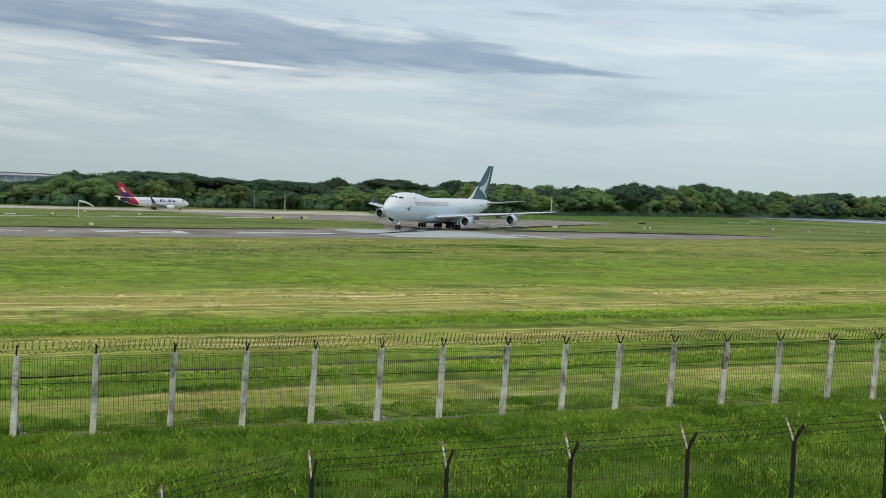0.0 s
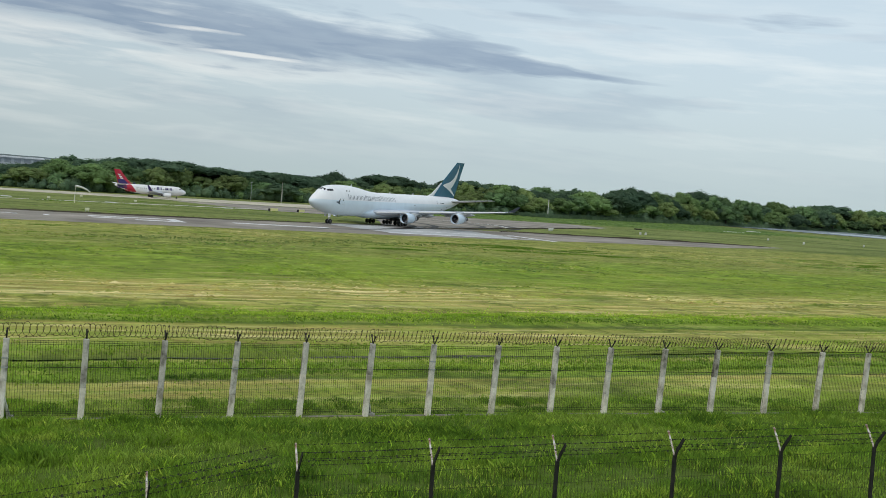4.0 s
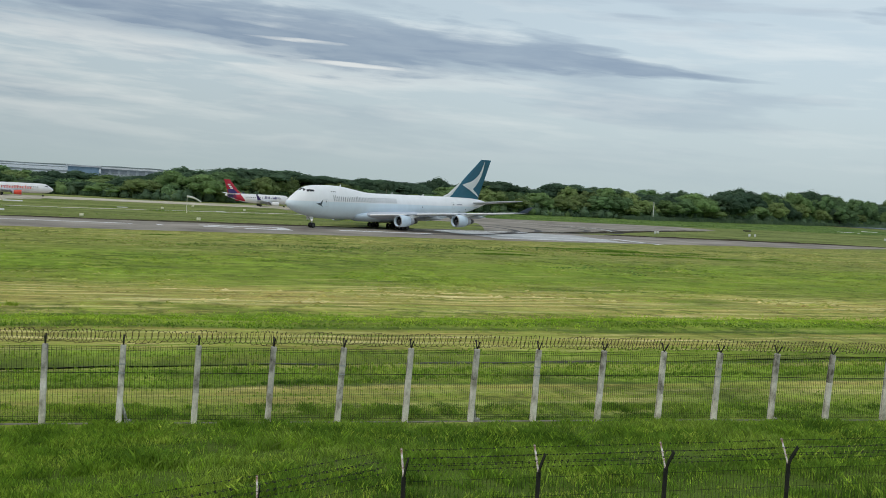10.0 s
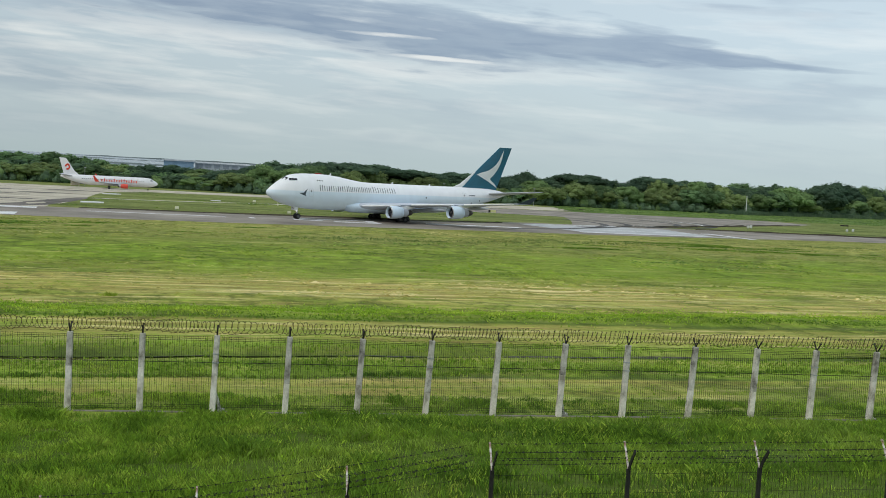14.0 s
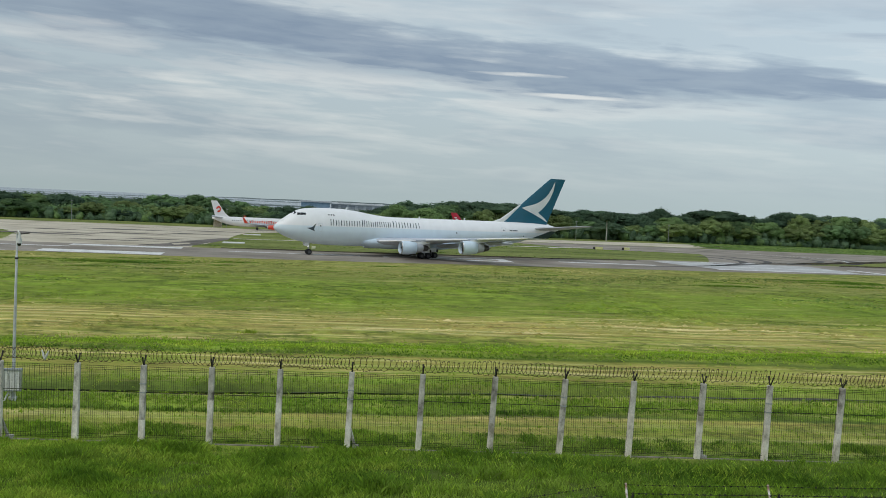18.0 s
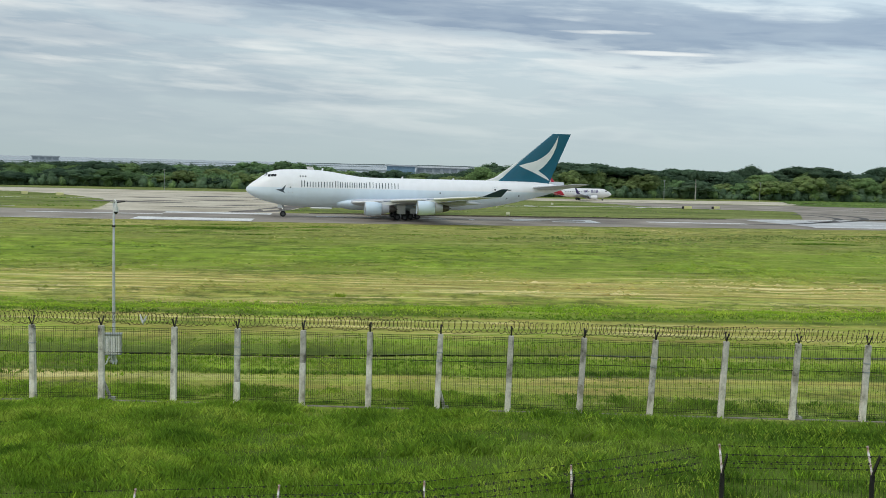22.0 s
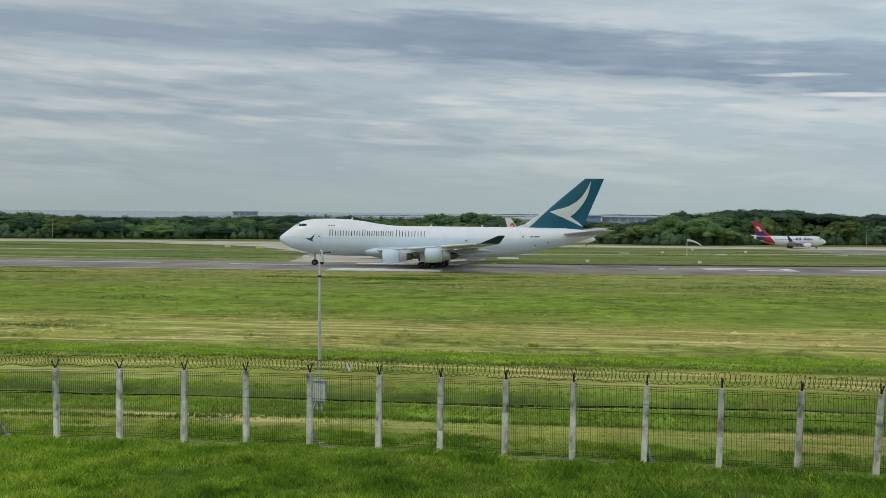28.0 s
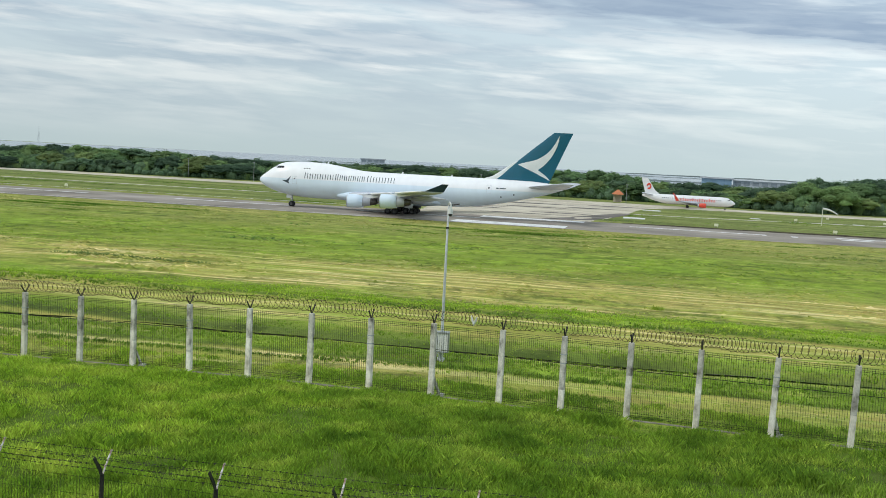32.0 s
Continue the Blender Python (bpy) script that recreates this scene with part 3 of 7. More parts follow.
patch("service_road_left", ((-400, 312, 316), (-140, 316, 320), (-100, 322, 326), (-72, 330, 335)), PALE_STRIP, "narrow pale service strip in the grass", "road", 0.03)
LUSH = material("lush_verge_grass", ((0.058, 0.102, 0.026), (0.108, 0.172, 0.042), (0.17, 0.24, 0.065)), 0.10, 0.9, spec=0.05, detail=9, bump=0.3)
patch("lush_verge", ((198, 440, 462), (208, 437, 480), (218, 435, 520), (260, 437, 560), (300, 436, 590), (360, 440, 620), (430, 446, 640), (520, 452, 650)), LUSH, "fresh green grass verge between apron and wood", "verge", 0.03)
STAIN = material("dark_paving_stain", ((0.09, 0.082, 0.072), (0.16, 0.145, 0.13), (0.24, 0.215, 0.19)), 0.12, 0.85, detail=9, spec=0.08)
patch("dark_stain", ((-72, 303, 308), (-64, 296, 309), (-55, 294, 304), (-44, 294, 299)), STAIN, "dark worn stain on the concrete", "stain", 0.045)
patch("dark_corner", ((-26, 240.5, 243), (-20, 241, 262), (-15, 246, 292), (-11, 272, 312), (-8, 306, 318)), STAIN, "dark asphalt corner beside the concrete", "stain", 0.045)
for k, (s, d, w, q) in enumerate(((-50, 330, 26, 9), (-34, 281, 20, 6), (-44, 262, 22, 5), (-30, 352, 18, 10), (-60, 380, 34, 13), (-26, 402, 22, 13), (-70, 350, 14, 8), (-58, 312, 16, 6))):
    patch("long_stain", ((s, d, d + q * 0.3), (s + w * 0.3, d - q * 0.4, d + q), (s + w * 0.7, d, d + q * 0.8), (s + w, d + q * 0.2, d + q * 0.3)), STAIN, "long dark smear on the concrete", "stain", 0.044)
patch("wet_threshold_area", ((98, 249, 251), (104, 224, 255), (128, 224.5, 262), (140, 226, 252)), material("pale_threshold_paving", ((0.36, 0.36, 0.35), (0.56, 0.56, 0.55)), 0.15, 0.5, spec=0.2, detail=8), "pale grey paving with worn white lines", "paving", 0.04)


def marking(name, quads, label):
    """Painted marks: each a quad of (s, d) corners."""
    verts, faces = [], []
    for q in quads:
        k = len(verts)
        verts += [at(s, d, lift=0.055) for s, d in q]
        faces.append(tuple(range(k, k + len(q))))
    tagged(raw(name, verts, faces, ROAD_PAINT), label, "marking", kind="structure")


def bar(s0, s1, d0, d1):
    return ((s0, d0), (s1, d0), (s1, d1), (s0, d1))


marking("aiming_bar_near", [bar(-41, -18, 206.8, 215.5)], "broad white aiming bar painted on the runway")
marking("aiming_bar_far", [bar(-39, -16, 232.0, 237.5)], "broad white aiming bar painted on the runway")
marking("centre_line", [bar(s, s + 28, 227.4, 229.0) for s in range(-1360, -60, 50)] + [bar(-66, -38, 225.6, 227.6), bar(-6, 22, 227.6, 229.2), bar(68, 91, 231, 234.0)], "dashed white runway centre line")
marking("edge_line", [bar(-1400, -46, 206.2, 206.9), bar(-1400, -75, 249, 249.8)], "thin white runway edge line")
marking("runway_number", [bar(36.5, 43, 226.5, 229), bar(36.5, 45, 231.5, 234), bar(45, 55.5, 224.5, 227), bar(45, 55.5, 232.5, 234.5), bar(53, 55.5, 227, 232.5), bar(27, 28.2, 226, 229.5), bar(21, 22, 226, 229.5)], "worn white runway number blocks")
marking("threshold_lines", [((99, 249.5), (129, 260), (129, 262), (99, 251.5)), ((103, 223.2), (148, 225.4), (148, 226.6), (103, 225.6)), ((144.0, 240.5), (146.4, 240.5), (148.4, 220.5), (146.0, 220.5)), bar(108, 144, 236.0, 237.4)], "white threshold lines on pale paving")


def arc_marks(name, arcs, mat, label, lift, width):
    verts, faces = [], []
    for cs, cd, r, a0, a1 in arcs:
        k = len(verts)
        m = 24
        for i in range(m + 1):
            a = radians(a0 + (a1 - a0) * i / m)
            for q in (r, r + width):
                verts.append(at(cs + q * math.cos(a), cd + q * math.sin(a), lift=lift))
        for i in range(m):
            faces.append((k + 2 * i, k + 2 * i + 1, k + 2 * i + 3, k + 2 * i + 2))
    tagged(raw(name, verts, faces, mat), label, "marks", kind="structure")


arc_marks("tyre_arcs", [(118, 330, 60, -80, 20), (124, 330, 66, -78, 15), (110, 345, 86, -70, 0), (60, 300, 76, -70, 10), (70, 310, 78, -60, 10)], RUBBER, "dark curved tyre marks on the apron", 0.045, 2.2)
arc_marks("apron_guide_line", [(122, 340, 70, -75, 30)], ROAD_PAINT, "worn white curved guide line", 0.06, 0.8)


def ridge(name, line, tall, wide, mat, label):
    """A low bank of earth along points (s, d)."""
    verts, faces = [], []
    m = 40
    along = [p[0] for p in line]
    for i in range(m + 1):
        s = along[0] + (along[-1] - along[0]) * i / m
        d = float(np.interp(s, along, [p[1] for p in line]))
        h = tall * math.sin(math.pi * (0.06 + 0.88 * i / m)) ** 0.5 * (0.8 + 0.5 * noise.noise(Vector((s * 0.15, d * 0.1, 0))))
        for q, z in ((-wide, -0.1), (-wide * 0.3, h), (wide * 0.3, h * 0.9), (wide, -0.1)):
            verts.append(at(s, d + q, lift=z))
    for i in range(m):
        for k in range(3):
            a = 4 * i + k
            faces.append((a, a + 4, a + 5, a + 1))
    tagged(raw(name, verts, faces, mat), label, "bank", kind="structure")


DARK_EARTH = material("dark_earth", ((0.03, 0.028, 0.02), (0.065, 0.055, 0.04), (0.10, 0.09, 0.05)), 0.3, 0.95, spec=0.05, bump=0.4)
ridge("runway_far_bank", ((-8, 242), (20, 242), (60, 245), (94, 254)), 0.30, 1.6, DARK_EARTH, "low dark earth edge along the runway")
ridge("apron_edge_bank", ((128, 256), (158, 277), (187, 301), (225, 335), (264, 366)), 0.55, 1.4, DARK_EARTH, "low dark earth bank along the apron edge")
ridge("runway_edge_bank", ((156, 263), (180, 261), (202, 257.5), (227, 256.5), (250, 252)), 0.50, 1.2, DARK_EARTH, "low dark earth bank along the runway edge")
patch("wet_track", tuple((s, 50.0 + 0.3 * math.sin(s * 0.07), 50.0 + 0.3 * math.sin(s * 0.07) + max(0.12, 0.48 + 0.6 * noise.noise(Vector((s * 0.16, 3, 0))))) for s in range(-80, 92, 2)), material("wet_grey_mud", ((0.06, 0.068, 0.036), (0.11, 0.11, 0.075), (0.14, 0.15, 0.07)), 0.7, 0.85, bump=0.3, spec=0.1), "thin wet mud track along the ditch", "track", 0.09)


# ---- fences ----
def fence_post_mesh(wash):
    bm = bmesh.new()
    h = 2.72
    rings = []
    for z, w, y in ((-0.4, 0.105, 0), (0.0, 0.105, 0.0), (wash, 0.10, 0.0), (2.2, 0.098, -0.01), (h - 0.02, 0.095, -0.02), (h, 0.08, -0.02)):
        c = 0.02
        ring = [(-w + c, -w), (w - c, -w), (w, -w + c), (w, w - c), (w - c, w), (-w + c, w), (-w, w - c), (-w, -w + c)]
        rings.append([bm.verts.new((a, b + y, z)) for a, b in ring])
    for a, b in zip(rings, rings[1:]):
        for k in range(8):
            bm.faces.new((a[k], a[(k + 1) % 8], b[(k + 1) % 8], b[k]))
    bm.faces.new(rings[-1])
    for f in bm.faces:
        f.material_index = 1 if f.calc_center_median().z < wash else 0
    return mesh_of("post", bm, (CONCRETE, WHITEWASH))


def arm_mesh(sign):
    bm = bmesh.new()
    tube(bm, ((0, 0, -0.05), (0, sign * 0.05, 0.06), (0, sign * 0.24, 0.30)), 0.026, 6)
    box(bm, -0.03, 0.03, sign * 0.24 - 0.02, sign * 0.24 + 0.02, 0.27, 0.33)
    return mesh_of("arm", bm, DARK_IRON)


def stay_mesh():
    bm = bmesh.new()
    tube(bm, ((0, 0.02, 0.85), (0.30, 0.25, -0.1)), 0.06, 6)
    box(bm, 0.18, 0.42, 0.12, 0.36, -0.3, 0.06)
    return mesh_of("stay", bm, CONCRETE)


def panel_mesh(w):
    """A welded mesh panel with folded top and bottom edges."""
    bm = bmesh.new()
    n = 31
    r = 0.0056
    for i in range(n + 1):
        x = w * i / n
        tube(bm, ((x, 0.0, 0.06), (x, 0.0, 2.64)), r, 3, cap=False)
    for z in (0.08, 0.22, 1.72, 2.49, 2.62):
        tube(bm, ((0, 0.008, z), (w, 0.008, z)), 0.013 if z == 1.72 else 0.006, 3, cap=False)
    for z in (0.15, 2.56):
        tube(bm, ((0, -0.05, z), (w, -0.05, z)), 0.006, 3, cap=False)
    return mesh_of("mesh_panel", bm, WIRE)


def coil_mesh(w, turns, seed):
    rnd = random.Random(seed)
    bm = bmesh.new()
    pts = []
    steps = turns * 12
    for i in range(steps + 1):
        a = math.tau * i / 12
        size = 1 + 0.18 * math.sin(i * 0.045 + seed) + 0.08 * math.sin(i * 0.21)
        tilt = 0.13 + 0.05 * math.sin(i * 0.03 + 2 * seed)
        pts.append((w * i / steps + tilt * math.cos(a), 0.17 * math.cos(a + 0.6), 0.23 * size * math.sin(a) + 0.02 * rnd.random()))
    tube(bm, pts, 0.0085, 3, cap=False)
    for i in range(0, steps, 2):
        p = Vector(pts[i])
        box(bm, -0.03, 0.03, -0.003, 0.003, -0.008, 0.008, Matrix.Translation(p) @ Matrix.Rotation(rnd.random() * 3, 4, "Y"))
    return mesh_of("razor_coil", bm, RAZOR)


def plinth_mesh(w):
    bm = bmesh.new()
    box(bm, 0.1, w - 0.1, -0.08, 0.07, -0.4, 0.0)
    bmesh.ops.bevel(bm, geom=[e for e in bm.edges], offset=0.015, segments=1, affect="EDGES")
    return mesh_of("plinth", bm, PLINTH)


POST_GAP = 2.5
# places of the posts along the fence
POST_ROW = (-36, -33.3, -30.7, -28.1, -25.38, -22.57, -19.99, -17.36, -14.72, -12.08, -9.58, -7.1, -4.49, -2.2, 0.15, 2.53, 5.0, 7.52, 10.07, 12.57, 15.08, 17.6, 20.08, 22.72, 25.29, 27.74, 30.31, 32.87, 35.64, 38.42, 40.99, 43.68, 46.4, 49.1, 51.8, 54.5, 57.2)


def build_fence():
    rnd = random.Random(4)
    root = thing("perimeter_fence", Matrix.Identity(4), "pale concrete post fence with wire mesh and rusty razor coil", "fence")
    turn = Matrix.Rotation(math.atan2(FU.y, FU.x), 4, "Z")
    posts, arms, stay = [fence_post_mesh(w) for w in (1.05, 1.3, 1.55, 0.8)], (arm_mesh(1), arm_mesh(-1)), stay_mesh()
    panel, plinth = panel_mesh(POST_GAP), plinth_mesh(POST_GAP)
    bm = bmesh.new()
    box(bm, -0.108, 0.108, -0.118, 0.108, 0, 0.035)
    tie = mesh_of("wire_tie", bm, STEEL)
    coils = [coil_mesh(POST_GAP, 12 + 2 * i, i) for i in range(4)]
    place = []
    for row in POST_ROW:
        p = fence_at(POST_ZERO + row, FENCE_D)
        p.z = float(np.interp(row, (-40, -25, -14.7, -7, 0, 25, 44), (2.55, 2.95, 3.25, 3.4, 3.42, 3.47, 3.4)))
        place.append(p)
    for i, p in enumerate(place):
        lean = Matrix.Rotation(radians(rnd.uniform(-0.8, 0.8) + float(np.interp(POST_ROW[i], (-5, 5, 14, 30), (0, 0.9, 2.0, 2.4)))), 4, "Y") @ Matrix.Rotation(radians(rnd.uniform(-0.8, 0.8)), 4, "X")
        ob = new("post", posts[(i * 7 + i // 3) % 4])
        ob.parent, ob.matrix_basis = root, Matrix.Translation(p) @ turn @ lean
        for arm in arms:
            a = new("arm", arm)
            a.parent, a.matrix_basis = ob, Matrix.Translation((0, -0.02, 2.70))
        if i % 3 == 1:
            for up in (1.74, 2.05):
                t = new("wire_tie", tie)
                t.parent, t.matrix_basis = ob, Matrix.Translation((0, 0, up))
        if i % 5 == 1:
            st = new("stay", stay)
            st.parent, st.matrix_basis = ob, Matrix.Identity(4)
    for i, (p, q) in enumerate(zip(place, place[1:])):
        dirn = q - p
        m = Matrix.Translation(p) @ Matrix.Rotation(math.atan2(dirn.y, dirn.x), 4, "Z") @ Matrix.Rotation(-math.asin(dirn.z / dirn.length), 4, "Y") @ Matrix.Diagonal((dirn.length / POST_GAP, 1, 1, 1))
        for nm, me, up in (("mesh_panel", panel, 0.02), ("plinth", plinth, 0.0), ("razor_coil", coils[i % 4], 2.72 + 0.27)):
            ob = new(nm, me)
            ob.parent, ob.matrix_basis = root, m @ Matrix.Translation((0, 0.0, up))


build_fence()


def front_post_mesh():
    bm = bmesh.new()
    box(bm, -0.035, 0.035, -0.035, 0.035, -0.4, 1.86)
    bmesh.ops.bevel(bm, geom=[e for e in bm.edges], offset=0.008, segments=1, affect="EDGES")
    return mesh_of("post", bm, DARK_IRON)


def front_arm_mesh(sign, mat, reach, r):
    bm = bmesh.new()
    tube(bm, ((0, 0, -0.04), (0, sign * 0.10 * reach, 0.13 * reach), (0, sign * 0.30 * reach, 0.44 * reach)), r, 6)
    for t in (0.35, 0.65, 0.95 * reach):
        box(bm, -0.012, 0.012, sign * 0.30 * t - 0.035, sign * 0.30 * t + 0.035, 0.44 * t - 0.01, 0.44 * t + 0.01)
    return mesh_of("arm", bm, mat)


def flat_arm_mesh(sign, reach):
    """A flat iron bar, broad across the fence and thin along it."""
    bm = bmesh.new()
    rows = [[bm.verts.new((x, sign * y, z)) for y, z in ((-0.035, -0.06), (0.035, -0.06), (0.13 * reach, 0.12 * reach), (0.34 * reach, 0.42 * reach), (0.28 * reach, 0.47 * reach), (0.05 * reach, 0.16 * reach))] for x in (-0.009, 0.009)]
    bm.faces.new(rows[0]), bm.faces.new(rows[1][::-1])
    for i in range(6):
        j = (i + 1) % 6
        bm.faces.new((rows[0][i], rows[1][i], rows[1][j], rows[0][j]))
    return mesh_of("arm", bm, DARK_IRON)


def build_front_fence():
    root = thing("security_fence", Matrix.Identity(4), "dark iron post fence with thin mesh and barbed wires", "fence")
    turn = math.atan2(FU.y, FU.x)
    rnd = random.Random(8)
    post = front_post_mesh()
    white, dark = front_arm_mesh(1, BAND, 1.0, 0.02), flat_arm_mesh(-1, 0.9)
    gap = 2.6
    zero = Vector((-2.15, 18.71, 0)).dot(FU)
    place = []
    for k in range(-11, 8):
        p = fence_at(zero + k * gap + float(np.interp(k, (2, 3, 4, 5), (0, 0.13, 0.20, 0.16))), FRONT_D)
        p.z = float(np.interp(p.x, (-22, -14, -6.8, -4.5, -2.15, 10, 20), (5.83, 6.10, 6.56, 6.94, 7.38, 7.58, 7.6))) - 2.30
        place.append(p)
    bm = bmesh.new()
    n = 34
    for i in range(n + 1):
        tube(bm, ((gap * i / n, 0, 0.05), (gap * i / n, 0, 1.78)), 0.0032, 3, cap=False)
    for z in (0.06, 0.5, 0.95, 1.4, 1.76):
        tube(bm, ((0, 0.006, z), (gap, 0.006, z)), 0.0035, 3, cap=False)
    mesh = mesh_of("mesh_panel", bm, DARK_IRON)
    wires = []
    for sign in (1, -1):
        for t in (0.35, 0.65, 0.95):
            bm = bmesh.new()
            pts = [(gap * j / 10, sign * (0.05 + 0.25 * t), 1.86 + 0.44 * t - 0.02 * math.sin(math.pi * j / 10)) for j in range(11)]
            tube(bm, pts, 0.0035, 3, cap=False)
            for j in range(1, 20):
                box(bm, -0.015, 0.015, -0.003, 0.003, -0.015, 0.015, Matrix.Translation((gap * j / 20, sign * (0.05 + 0.25 * t), 1.86 + 0.44 * t - 0.015)) @ Matrix.Rotation(j * 1.3, 4, "X"))
            wires.append(("barbed_wire", mesh_of("barbed_wire", bm, WIRE)))
    for p in place:
        ob = new("post", post)
        ob.parent, ob.matrix_basis = root, Matrix.Translation(p) @ Matrix.Rotation(turn, 4, "Z") @ Matrix.Rotation(radians(rnd.uniform(-1, 1)), 4, "X")
        for me in (white, dark):
            a = new("arm", me)
            a.parent, a.matrix_basis = ob, Matrix.Translation((0, 0, 1.86))
    for p, q in zip(place, place[1:]):
        dirn = q - p
        m = Matrix.Translation(p) @ Matrix.Rotation(math.atan2(dirn.y, dirn.x), 4, "Z") @ Matrix.Rotation(-math.asin(dirn.z / dirn.length), 4, "Y")
        for nm, me in [("mesh_panel", mesh)] + wires:
            ob = new(nm, me)
            ob.parent, ob.matrix_basis = root, m


build_front_fence()


# ---- aircraft ----
def hull_mat(name, top, low, split, soft=0.5):
    """Airliner paint: one colour above a level line, another below."""
    m = bpy.data.materials.new(name)
    m.use_nodes = True
    nt = m.node_tree
    b = nt.nodes["Principled BSDF"]
    N, L = nt.nodes.new, nt.links.new
    tc, sep = N("ShaderNodeTexCoord"), N("ShaderNodeSeparateXYZ")
    L(tc.outputs["Object"], sep.inputs[0])
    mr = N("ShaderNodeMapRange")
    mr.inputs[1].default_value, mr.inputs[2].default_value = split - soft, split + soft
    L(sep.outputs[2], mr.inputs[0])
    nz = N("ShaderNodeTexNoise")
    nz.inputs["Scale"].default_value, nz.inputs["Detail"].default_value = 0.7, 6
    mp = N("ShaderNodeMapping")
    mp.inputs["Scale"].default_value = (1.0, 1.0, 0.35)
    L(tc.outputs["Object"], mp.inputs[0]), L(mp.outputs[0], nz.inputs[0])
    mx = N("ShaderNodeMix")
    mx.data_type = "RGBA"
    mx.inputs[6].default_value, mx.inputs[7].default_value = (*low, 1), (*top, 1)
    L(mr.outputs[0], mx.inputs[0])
    hs, vr = N("ShaderNodeHueSaturation"), N("ShaderNodeMapRange")
    vr.inputs[3].default_value, vr.inputs[4].default_value = 0.90, 1.06
    L(nz.outputs["Fac"], vr.inputs[0]), L(vr.outputs[0], hs.inputs["Value"]), L(mx.outputs[2], hs.inputs["Color"])
    L(hs.outputs[0], b.inputs["Base Color"])
    b.inputs["Roughness"].default_value, b.inputs["Coat Weight"].default_value = 0.42, 0.15
    return m


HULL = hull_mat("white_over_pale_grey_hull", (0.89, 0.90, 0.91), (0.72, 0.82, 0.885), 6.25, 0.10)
WING_GREY = paint("wing_grey", (0.52, 0.56, 0.63), 0.6, 0.0)
TAIL_GREY = paint("tailplane_grey", (0.46, 0.475, 0.49), 0.42)
WING_LIGHT = paint("wing_light", (0.86, 0.87, 0.87), 0.5, 0.05)
COWL = paint("cowl_pale", (0.69, 0.81, 0.92), 0.5, 0.05)
TEAL = paint("teal_paint", (0.003, 0.110, 0.175), 0.35)
WINGLET = paint("dark_navy_paint", (0.006, 0.035, 0.075), 0.4)
SWOOSH = paint("white_brush_mark", (0.78, 0.80, 0.78), 0.4)
DOOR_LINE = paint("door_line_grey", (0.62, 0.66, 0.69), 0.5)
LETTER = paint("dark_grey_letter", (0.055, 0.08, 0.10), 0.5)
GLASS = material("dark_cockpit_glass", ((0.01, 0.012, 0.014), (0.02, 0.022, 0.025)), 2.0, 0.12, spec=0.6, fine=0)
METAL = material("bare_metal", ((0.32, 0.32, 0.32), (0.50, 0.50, 0.50)), 2.0, 0.35, metal=0.9)
CORE_GREY = paint("core_cowl_grey", (0.44, 0.46, 0.50), 0.55, 0.0)
NOZZLE = material("burnt_nozzle", ((0.06, 0.055, 0.05), (0.13, 0.12, 0.115)), 3.0, 0.4, metal=0.8)
FAN = material("fan_blades", ((0.02, 0.02, 0.022), (0.05, 0.05, 0.055)), 3.0, 0.4, metal=0.6)
GEAR = paint("gear_grey", (0.45, 0.46, 0.47), 0.5)
HUB = paint("wheel_hub_grey", (0.09, 0.09, 0.09), 0.5)
BEACON = bpy.data.materials.new("landing_lamp")
BEACON.use_nodes = True
BEACON.node_tree.nodes["Principled BSDF"].inputs["Emission Color"].default_value = (1, 0.93, 0.8, 1)
BEACON.node_tree.nodes["Principled BSDF"].inputs["Emission Strength"].default_value = 2.5


class Hull:
    """A lofted fuselage. Rows: station aft of the nose, bottom, top, half width, level of the widest line. x0: station of the origin."""

    def __init__(self, rows, x0):
        self.rows, self.x0 = np.array(rows, float), x0

    def row(self, st):
        r = self.rows
        return [float(np.interp(st, r[:, 0], r[:, i])) for i in range(1, 5)]

    def side(self, st, z, out=0.02):
        b, t, w, c = self.row(st)
        h = (t - c) if z > c else (c - b)
        q = max(0.0, 1 - ((z - c) / h) ** 2)
        return w * math.sqrt(q) + out

    def bmesh(self, n=36, fine=60):
        bm = bmesh.new()
        stations = sorted(set(list(self.rows[:, 0]) + list(np.linspace(self.rows[0, 0], self.rows[-1, 0], fine))))
        rings = []
        for st in stations:
            b, t, w, c = self.row(st)
            ring = []
            for k in range(n):
                a = math.tau * k / n
                y, z = w * math.cos(a), math.sin(a)
                ring.append(bm.verts.new((self.x0 - st, y, c + z * ((t - c) if z > 0 else (c - b)))))
            rings.append(ring)
        for a, b in zip(rings, rings[1:]):
            for k in range(n):
                bm.faces.new((a[k], a[(k + 1) % n], b[(k + 1) % n], b[k]))
        bm.faces.new(rings[0]), bm.faces.new(rings[-1])
        return bm

    def decal(self, bm, st0, st1, z0, z1, sign, out=0.03, slant=0.0, nx=1, nz=3):
        """A painted block on the skin; sign picks the side."""
        grid = []
        for i in range(nx + 1):
            col = []
            for j in range(nz + 1):
                z = z0 + (z1 - z0) * j / nz
                st = st0 + (st1 - st0) * i / nx + slant * (z - z0)
                col.append(bm.verts.new((self.x0 - st, sign * self.side(st, z, out), z)))
            grid.append(col)
        for a, b in zip(grid, grid[1:]):
            for j in range(nz):
                bm.faces.new((a[j], b[j], b[j + 1], a[j + 1]))


